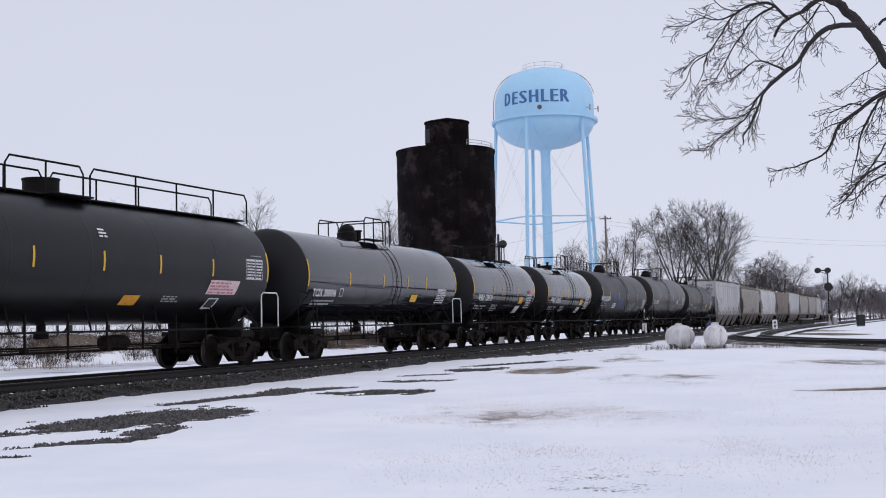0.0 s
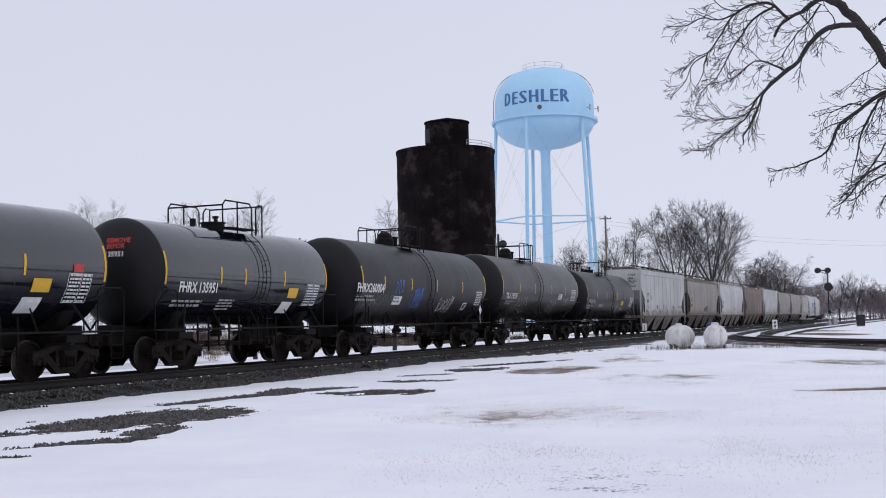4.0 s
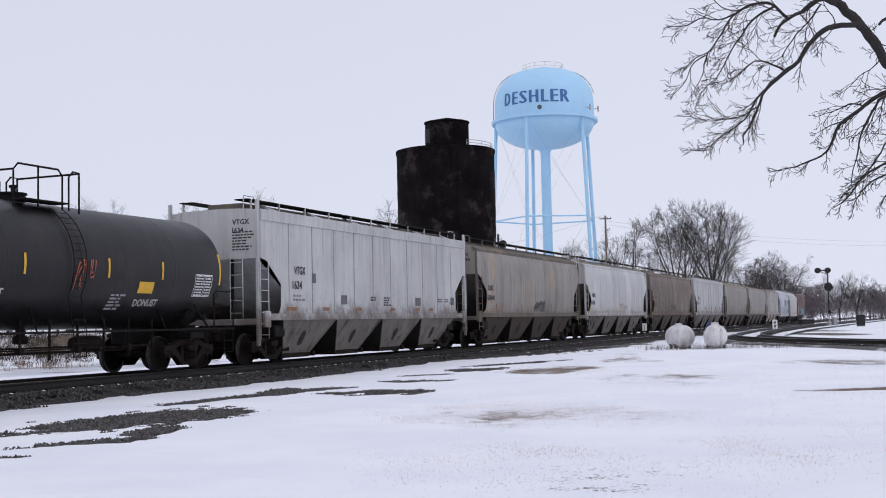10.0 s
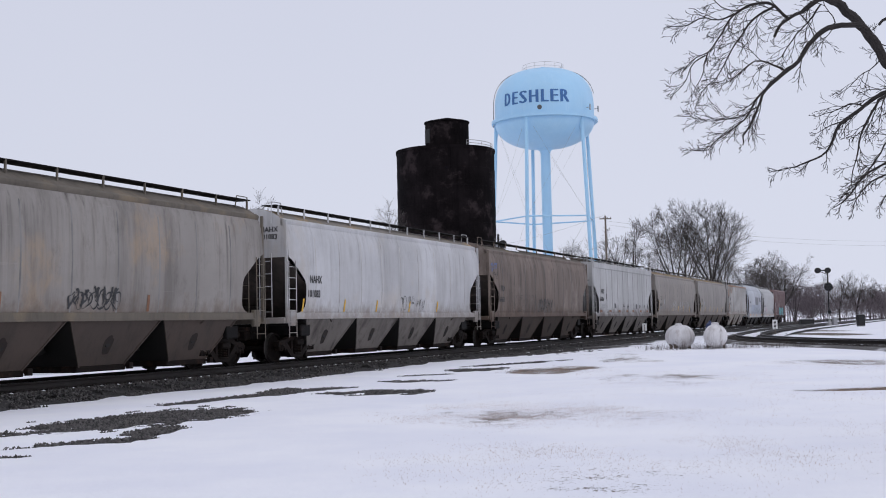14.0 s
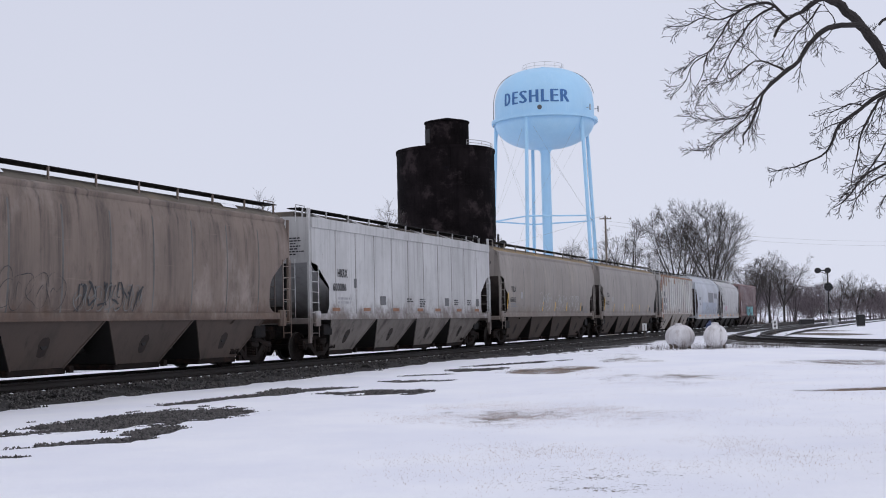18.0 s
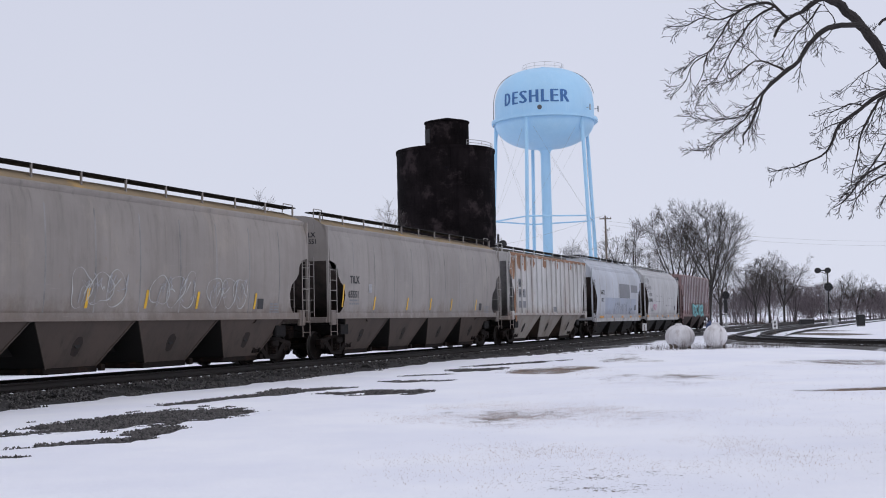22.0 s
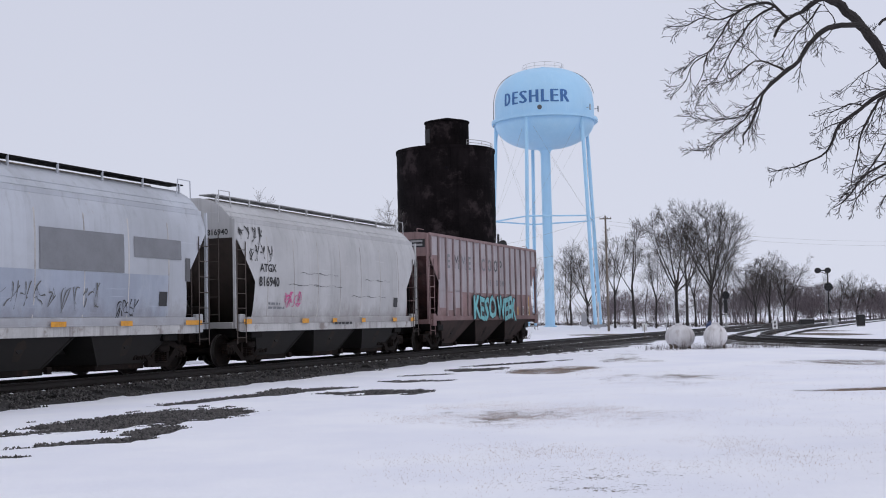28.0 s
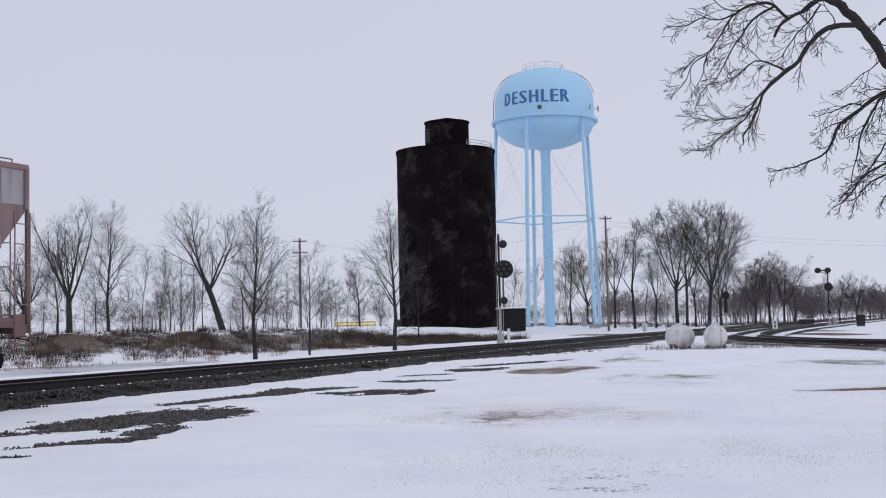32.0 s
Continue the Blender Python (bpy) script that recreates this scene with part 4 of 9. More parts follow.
# ---- water tower ----
def water_tower():
    x0, y0 = 15.45, 170.0
    z0 = float(ground_z(x0, y0)) - 0.05
    t = thing("water_tower", "sky blue elevated water tower on five legs", "water tower", at=pose(x0, y0, z0))
    k = 170.0 / 2050
    R = 7.32
    zb = 30.1 - 0.13
    g = Geo()
    prof = [(0.7, zb - 3.75)]
    for i in range(1, 15):
        q = math.sin(math.pi / 2 * i / 15)
        prof.append((R * q, zb + 0.3 - 4.0 * (1 - q ** 2.3) ** (1 / 2.1)))
    prof += [(R, zb + 0.4), (R, zb + 1.9)]
    DOME = 6.2

    def shell(z):
        """The tank's radius at a height over its ring girder."""
        t_ = min(1.0, max(0.0, (z - zb - 1.9) / DOME))
        return R * (1 - t_ ** 2.75) ** (1 / 2.55)

    for i in range(1, 19):
        h_ = zb + 1.9 + DOME * math.sin(math.pi / 2 * i / 18)
        prof.append((max(0.001, shell(h_)), h_))
    g.lathe(prof, 72)
    tank = part("tank", g, M["tower_blue"], t)
    walk_ = Geo()
    walk_.lathe([(R, zb + 0.10), (R + 0.46, zb - 0.02), (R + 0.52, zb + 0.02), (R + 0.52, zb + 0.46), (R + 0.44, zb + 0.46), (R + 0.42, zb + 0.2), (R, zb + 0.2)], 72)
    part("balcony_girder", walk_, M["tower_blue"], t, "blue ring girder round the tank")
    # lettering laid round the tank
    face = math.radians(-90) - math.atan2(x0, y0)
    lb = bmesh.new()
    for ch, a0, a1 in (("D", -50.3, -40.6), ("E", -38.2, -30.2), ("S", -28.6, -18.9), ("H", -16.8, -5.9), ("L", -3.2, 5.4), ("E", 7.2, 16.6), ("R", 18.4, 29.4)):
        v, f = word(ch + " ", 1.8)
        lo, hi = R * radians(a0) + 0.125, R * radians(a1) - 0.125
        kx = (hi - lo) / max(p[0] for p in v)
        vs_ = [lb.verts.new((lo + p[0] * kx, p[1], 0)) for p in v]
        for q in f:
            lb.faces.new([vs_[i] for i in q])
    bmesh.ops.triangulate(lb, faces=lb.faces)
    for _ in range(2):
        bmesh.ops.subdivide_edges(lb, edges=[e for e in lb.edges if e.calc_length() > 0.3], cuts=2, use_grid_fill=True)
        bmesh.ops.triangulate(lb, faces=lb.faces)
    lb.verts.index_update()
    gl = Geo()
    pts = []
    for p in lb.verts:
        a, zz = face + p.co.x / R, zb + 2.0 + p.co.y
        rr = shell(zz) + 0.05
        pts.append((rr * math.cos(a), rr * math.sin(a), zz))
    lf = [tuple(q.index for q in fc.verts) for fc in lb.faces]
    # broad uprights beside thin cross strokes: the same letters laid over each other a hand apart
    for n_, dq in enumerate((-0.125, 0.0, 0.125)):
        c_, s_ = math.cos(dq / R), math.sin(dq / R)
        k_ = 1 + 0.0007 * n_
        gl.add([((x * c_ - y * s_) * k_, (x * s_ + y * c_) * k_, z) for x, y, z in pts], lf)
    lb.free()
    part("lettering", gl, M["letter_blue"], tank, "deep blue town name", smooth=0)
    cap = Geo()
    cap.lathe([(0.35, zb + 8.0), (0.35, zb + 8.4), (0.45, zb + 8.4), (0.45, zb + 8.48), (0.001, zb + 8.6)], 16)
    part("vent", cap, M["tower_blue"], t)
    # curved ladder with hoops up the shell, seen against the sky
    for q0, zlo in ((math.radians(183), zb - 0.4), (math.radians(-12), zb + 4.2)):
        lz = np.linspace(zlo, zb + 7.6, 22)
        for dq in (-0.035, 0.035):
            lp = [((shell(z) + 0.22) * math.cos(q0 + dq), (shell(z) + 0.22) * math.sin(q0 + dq), float(z)) for z in lz]
            part("ladder_rail", Geo().tube(lp, 0.04, 5), M["galv"], t, "grey curved ladder rail")
        for z in lz[1::2]:
            a_, b_ = [((shell(z) + 0.22) * math.cos(q0 + dq), (shell(z) + 0.22) * math.sin(q0 + dq), float(z)) for dq in (-0.035, 0.035)]
            part("ladder_rung", Geo().tube([a_, b_], 0.02, 4), M["galv"], t)
    rr_ = 3.0
    for h in (0.6, 1.1):
        part("roof_rail", Geo().tube([(rr_ * math.cos(a), rr_ * math.sin(a), zb + 7.6 + h) for a in np.linspace(0, 2 * math.pi, 33)], 0.022, 5), M["galv"], t)
    for i in range(12):
        a = 2 * math.pi * i / 12
        part("rail_post", Geo().tube([(rr_ * math.cos(a), rr_ * math.sin(a), zb + 7.3), (rr_ * math.cos(a), rr_ * math.sin(a), zb + 8.7)], 0.022, 5), M["galv"], t)
    riser = Geo()
    riser.lathe([(0.98, 0), (0.98, 0.15), (0.72, 0.2), (0.72, zb - 4.4), (0.85, zb - 4.0), (1.6, zb - 3.5)], 24)
    part("riser_pipe", riser, M["tower_blue"], t, "thick blue central riser pipe")
    # five splayed legs
    LEG = [math.radians(q) for q in (-116, -47.5, 24, 100, 172)]
    tops, feet = [], []
    for q in LEG:
        tp, ft = Vector((7.2 * math.cos(q), 7.2 * math.sin(q), zb + 0.3)), Vector((8.6 * math.cos(q), 8.6 * math.sin(q), 0.0))
        tops.append(tp), feet.append(ft)
        part("leg", Geo().tube([ft, ft.lerp(tp, 0.5), tp], 0.26, 16), M["tower_blue"], t, "tubular blue leg")
        g = Geo()
        g.box(ft.x - 0.7, ft.x + 0.7, ft.y - 0.7, ft.y + 0.7, -0.2, 0.22, 0.04)
        part("footing", g, M["cabinet"], t, "concrete footing")
        br = Geo()
        hi = ft.lerp(tp, 0.985)
        br.box(hi.x - 0.25, hi.x + 0.25, hi.y - 0.25, hi.y + 0.25, hi.z - 1.5, hi.z - 0.2, 0.1)
        part("leg_bracket", br, M["tower_blue"], t)
    for i in range(5):
        j = (i + 1) % 5
        a, b = feet[i].lerp(tops[i], 0.52), feet[j].lerp(tops[j], 0.52)
        part("strut", Geo().tube([a, b], 0.11, 8), M["tower_blue"], t)
        for p, q in ((feet[i], feet[j].lerp(tops[j], 0.52)), (feet[j], feet[i].lerp(tops[i], 0.52)), (a, tops[j]), (b, tops[i])):
            part("tie_rod", Geo().tube([p, q], 0.013, 4), M["galv"], t)
    for q, z, r in ((LEG[1] + 0.15, zb + 1.5, 0.1), (math.radians(-5), zb + 2.0, 0.1)):
        g = Geo()
        g.tube([((R + 0.0) * math.cos(q), (R + 0.0) * math.sin(q), z), ((R + 0.55) * math.cos(q), (R + 0.55) * math.sin(q), z)], 0.05, 5)
        g.lathe([(0.001, -0.45), (r, -0.4), (r, 0.4), (0.001, 0.45)], 10, at=((R + 0.6) * math.cos(q), (R + 0.6) * math.sin(q), z))
        part("antenna", g, M["galv"], t, "small grey antenna")
    g = Geo()
    hq = face - 0.088
    g.lathe([(0.001, 0.0), (0.34, 0.0), (0.34, 0.12), (0.001, 0.12)], 16, "y", (0, 0, 0))
    o = part("hatch", g, M["darkpatch"], t, "round dark hatch in the tank")
    o.location, o.rotation_euler = ((R + 0.02) * math.cos(hq), (R + 0.02) * math.sin(hq), zb + 1.25), (0, 0, hq + math.pi / 2)
    g = Geo()
    g.box(-0.35, 0.35, -0.3, 0.3, 0, 1.9, 0.03)
    solid("control_cabinet", g, M["cabinet"], "grey metal control cabinet at the water tower", "cabinet", at=pose(x0 + feet[1].x - 1.6, y0 + feet[1].y, z0))


water_tower()


# ---- signals ----
def mast_signal(x, y, name_label, heads, high, base_h=1.6, turn=0.0):
    s = thing("railway_signal", name_label, "railway signal", at=pose(x, y, float(ground_z(x, y)) - 0.03, 0, 0, turn))
    g = Geo()
    g.lathe([(0.42, 0.0), (0.42, 0.08), (0.30, 0.12), (0.16, 0.75), (0.11, 0.9)], 14)
    part("base", g, M["galv"], s, "flared grey cast base")
    g = Geo()
    g.tube([(0, 0, 0.5), (0, 0, base_h)], 0.085, 10)
    part("lower_mast", g, M["galv"], s, "silver-painted lower mast")
    part("mast", Geo().tube([(0, 0, base_h), (0, 0, high)], 0.075, 10), M["black_iron"], s)
    for z, r, dx in heads:
        g = Geo()
        g.lathe([(0.001, 0.04), (r, 0.04), (r, -0.02), (0.001, -0.02)], 26, "y", (dx, -0.16, z))
        hd = part("target", g, M["black_iron"], s, "round black signal target")
        n = 7 if r > 0.4 else 3
        for k in range(n):
            a = 2 * math.pi * k / max(1, n - 1)
            lx, lz = (0, 0) if k == 0 else (0.62 * r * math.cos(a), 0.62 * r * math.sin(a))
            lg = Geo()
            lr = 0.10 if r > 0.4 else 0.08
            lg.lathe([(lr, -0.38), (lr, -0.18), (0.001, -0.18)], 12, "y", (dx + lx, 0, z + lz))
            part("lamp_hood", lg, M["lens"], hd)
        bg = Geo()
        bg.tube([(0, 0, z), (dx, -0.12, z)], 0.05, 6)
        part("head_bracket", bg, M["black_iron"], s)
    lad = Geo()
    for d in (-0.2, 0.2):
        lad.tube([(d, 0.75, 0.0), (d, 0.28, high - 0.2)], 0.02, 4)
    for k in range(int(high / 0.32)):
        f = (k + 0.5) / (high / 0.32)
        lad.tube([(-0.2, 0.75 - 0.47 * f, high * f), (0.2, 0.75 - 0.47 * f, high * f)], 0.014, 4)
    part("ladder", lad, M["galv"], s)
    for z in (high * 0.42, high * 0.75):
        g = Geo()
        g.tube([(-0.4, 0.1, z), (0.4, 0.1, z)], 0.03, 5)
        g.tube([(0, 0, z), (0, 0.5, z)], 0.025, 5)
        part("bracket", g, M["black_iron"], s)
    return s


mast_signal(3.55, 74.0, "tall mast signal with round black targets", [(6.55, 0.26, 0.28), (4.95, 0.58, 0.32), (2.95, 0.24, 0.28)], 7.2, 2.6, turn=-3)
sg = mast_signal(46.2, 139.4, "far signal mast with a bracket arm and round target", [(4.9, 0.52, 0.0), (1.9, 0.25, 0.0)], 7.0, 1.6)
g = Geo()
g.tube([(0, 0, 6.9), (-1.3, 0, 6.9)], 0.09, 6)
g.tube([(0, 0, 6.4), (-1.1, 0, 6.85)], 0.05, 5)
part("arm", g, M["black_iron"], sg)
for dx in (-1.2, 0.0):
    g = Geo()
    g.lathe([(0.001, -0.3), (0.34, -0.3), (0.34, 0.1), (0.001, 0.1)], 14, "y", (dx, 0, 6.9))
    part("target", g, M["black_iron"], sg)
sg = mast_signal(31.05, 128.0, "dark signal head on a pale mast beside the trees", [(3.95, 0.44, 0.0)], 4.4, 2.0)
g = Geo()
g.box(-0.18, 0.18, -0.14, 0.14, 2.0, 3.5, 0.03)
part("signal_case", g, M["black_iron"], sg)


def marker(x, y, label, build, category, turn=0.0):
    t = thing(category.replace(" ", "_"), label, category, at=pose(x, y, float(ground_z(x, y)) - 0.03, 0, 0, turn))
    build(t)
    return t


def b_post(t):
    g = Geo()
    g.box(-0.09, 0.09, -0.09, 0.09, 0, 1.15, 0.02)
    part("post", g, M["white"], t)
    g = Geo()
    g.box(-0.11, 0.11, -0.11, 0.11, 1.15, 1.19, 0.01)
    part("cap", g, M["greymark"], t)


marker(4.0, 72.8, "short white marker post beside the track", b_post, "marker post")


def b_sign(t):
    part("post", Geo().tube([(0, 0, 0), (0, 0, 1.0)], 0.025, 6), M["polewood"], t)
    g = Geo()
    g.box(-0.18, 0.18, -0.012, 0.012, 0.62, 1.28, 0.006)
    part("panel", g, M["white"], t, "white sign panel")
    for z in (0.82, 1.08):
        g = Geo()
        g.lathe([(0.001, -0.018), (0.085, -0.018), (0.085, -0.013), (0.001, -0.013)], 14, "y", (0, 0, z))
        part("disc", g, M["black"], t)


marker(23.6, 83.0, "small white sign with two black discs", b_sign, "track sign")


def b_sign2(t):
    part("post", Geo().tube([(0, 0, 0), (0, 0, 1.15)], 0.025, 6), M["polewood"], t)
    g = Geo()
    g.box(-0.16, 0.16, -0.012, 0.012, 0.75, 1.25, 0.006)
    part("panel", g, M["white"], t, "white sign panel")


marker(13.9, 80.8, "small white sign on a thin post in the snow", b_sign2, "track sign")


def b_cab(w, d, h, paint="cabinet"):
    def build(t):
        g = Geo()
        g.box(-w / 2, w / 2, -d / 2, d / 2, 0.12, h, 0.02)
        part("cabinet_body", g, M[paint], t)
        g = Geo()
        g.box(-w / 2 - 0.04, w / 2 + 0.04, -d / 2 - 0.04, d / 2 + 0.04, h, h + 0.06, 0.015)
        part("cap", g, M["galv"], t)
        g = Geo()
        g.box(-w / 2 + 0.06, w / 2 - 0.06, -d / 2 - 0.02, -d / 2 - 0.001, 0.2, h - 0.08, 0.006)
        part("door", g, M[paint], t)
        g = Geo()
        g.box(-w / 2 + 0.02, w / 2 - 0.02, -d / 2 + 0.02, d / 2 - 0.02, 0, 0.14, 0.01)
        part("plinth", g, M["galv"], t)
    return build


marker(48.4, 144.0, "small grey relay cabinet at the foot of a signal", b_cab(0.5, 0.5, 1.15), "relay cabinet")
marker(51.6, 144.0, "dark track machine cabinet", b_cab(0.85, 0.7, 1.5, "black_iron"), "relay cabinet")


def b_frame(t):
    g = Geo()
    g.box(-0.95, 0.95, -0.7, 0.7, 0, 1.0, 0.05)
    part("housing", g, M["black_iron"], t)
    g = Geo()
    g.box(-1.0, 1.0, -0.75, 0.75, 1.0, 1.05, 0.02)
    part("roof", g, M["snow"], t)


marker(54.5, 175.0, "dark low shed with snow on its roof", b_frame, "shed")


def b_pole(high, r, paint, lean=(0.0, 0.0)):
    def build(t):
        part("shaft", Geo().tube([(0, 0, 0), (lean[0] * 0.5, lean[1] * 0.5, high * 0.5), (lean[0], lean[1], high)], [r, r, r * 0.9], 8), M[paint], t)
        part("cap", Geo().lathe([(r * 1.25, high - 0.05), (r * 1.25, high + 0.03), (0.001, high + 0.06)], 10, at=(lean[0], lean[1], 0)), M[paint], t)
    return build


marker(22.9, 120.0, "thin grey steel post in the snow", b_pole(3.9, 0.05, "galv"), "post")
marker(21.9, 165.0, "white vent pipe beside the water tower's leg", b_pole(3.8, 0.10, "white"), "vent pipe")
for x_ in (21.3, 20.7):
    marker(x_, 164.0, "pale leaning pole propped at the water tower", b_pole(5.6, 0.05, "galv", (-3.6, 0.6)), "leaning pole")


# ---- propane tanks ----
def propane_tank(x, y, turn, length, label, lid):
    t = thing("propane_tank", label, "propane tank", at=pose(x, y, float(ground_z(x, y)) - 0.02, 0, 0, turn))
    r, zc = 0.515, 0.56
    prof = []
    for k in range(9):
        a = math.pi / 2 * k / 8
        prof.append((max(0.001, r * math.sin(a)), -length / 2 - 0.42 * math.cos(a)))
    prof += [(r, 0.0)] + [(q, -h) for q, h in reversed(prof)]
    g = Geo()
    g.lathe(prof, 36, "y", (0, 0, zc))
    part("tank", g, M["propane"], t)
    for s in (-1, 1):
        g = Geo()
        g.lathe([(r + 0.001, s * length / 2 - 0.03), (r + 0.008, s * length / 2 - 0.02), (r + 0.008, s * length / 2 + 0.02), (r + 0.001, s * length / 2 + 0.03)], 36, "y", (0, 0, zc))
        part("weld_seam", g, M["propane"], t)
        for x_ in (-0.34, 0.34):
            g = Geo()
            g.box(x_ - 0.05, x_ + 0.05, s * length * 0.3 - 0.08, s * length * 0.3 + 0.08, -0.05, 0.24, 0.012)
            part("foot", g, M["polewood"], t)
    g = Geo()
    g.lathe([(0.17, zc + r - 0.05), (0.17, zc + r + 0.05), (0.14, zc + r + 0.08), (0.001, zc + r + 0.09)], 20, at=(0, lid, 0))
    part("dome_lid", g, M["propane"], t)
    return t


propane_tank(10.75, 53.2, 16, 0.75, "weathered white propane tank with dark streaks and a domed lid", 0.1)
propane_tank(12.15, 52.2, -13.2, 1.3, "clean white propane tank in the snow", 0.9)
g = Geo()
g.lathe([(0.17, 0.0), (0.19, 0.02), (0.19, 1.0), (0.15, 1.12), (0.06, 1.16), (0.06, 1.24), (0.001, 1.25)], 20)
solid("gas_cylinder", g, M["bluecap"], "dull blue gas cylinder behind the propane tanks", "gas cylinder", at=pose(12.42, 54.4, float(ground_z(12.42, 54.4)) - 0.02))


# ---- guard rail, utility poles, cables ----
def guard_rail():
    t = thing("guard_rail", "yellow steel guard rail on the embankment", "guard rail", at=pose(-13.0, 138.0, float(ground_z(-13.0, 138.0)) - 0.02))
    for k in range(6):
        x = k * 0.95
        g = Geo()
        g.box(x - 0.06, x + 0.06, -0.06, 0.06, 0, 0.85, 0.015)
        part("post", g, M["yellowpaint"], t)
    for z in (0.45, 0.82):
        g = Geo()
        g.box(-0.1, 4.85, -0.09, -0.05, z - 0.09, z + 0.09, 0.015)
        part("beam", g, M["yellowpaint"], t)


guard_rail()


def utility_pole(x, y, h, arms, label):
    t = thing("utility_pole", label, "utility pole", "utility poles", at=pose(x, y, float(ground_z(x, y)) - 0.1))
    part("pole", Geo().tube([(0, 0, 0), (0, 0, h)], [0.17, 0.12], 10), M["polewood"], t)
    for z, w in arms:
        g = Geo()
        g.box(-w, w, -0.06, 0.06, z - 0.06, z + 0.06, 0.01)
        a = part("crossarm", g, M["polewood"], t)
        for d in (-w * 0.9, -w * 0.35, w * 0.35, w * 0.9):
            g = Geo()
            g.lathe([(0.05, z + 0.06), (0.07, z + 0.12), (0.04, z + 0.16), (0.06, z + 0.22), (0.001, z + 0.25)], 8, at=(d, 0, 0))
            part("insulator", g, M["galv"], a)
    return t


utility_pole(-17.6, 142.0, 11.4, [(11.0, 0.85), (9.6, 0.9)], "wooden utility pole with two crossarms")
utility_pole(20.9, 148.0, 14.9, [(14.5, 0.75)], "tall wooden utility pole with a single crossarm")
utility_pole(8.2, 160.0, 9.0, [], "bare wooden pole behind the signal")
for a, b, sag in (((-17.6, 142.0, 12.1), (0, 160, 11.2), 0.6), ((0, 160, 11.2), (20.9, 148.0, 15.0), 0.8), ((20.9, 148.0, 14.2), (95.0, 190.0, 14.0), 1.8), ((20.9, 148.0, 13.7), (95.0, 190.0, 13.2), 1.8), ((-17.6, 142.0, 12.0), (-70, 120, 12.0), 0.9), ((20.9, 148.0, 11.0), (8.2, 160.0, 9.8), 0.3)):
    a, b = Vector(a), Vector(b)
    pts = [a.lerp(b, u) - Vector((0, 0, 4 * sag * u * (1 - u))) for u in np.linspace(0, 1, 13)]
    solid("power_cable", Geo().tube(pts, 0.014, 4), M["greymark"], "thin grey overhead cable between poles", "cable", "overhead cables")

# small house and sheds beyond the far woods
h = thing("shed", "small pale shed far behind the bare trees", "shed", at=pose(61.0, 340.0, float(ground_z(61.0, 340.0))))
g = Geo()
g.box(-0.9, 0.9, -1.2, 1.2, 0, 1.6, 0.03)
part("wall", g, M["housewall"], h)
g = Geo()
g.prism([(-1.1, 1.58), (1.1, 1.58), (0, 2.3)], -1.4, 1.4, 0, "y")
part("roof", g, M["snow"], h, "snow-covered gable roof")
g = Geo()
g.box(-0.25, 0.25, -1.24, -1.2, 0.6, 1.2, 0.01)
part("window", g, M["black"], h)


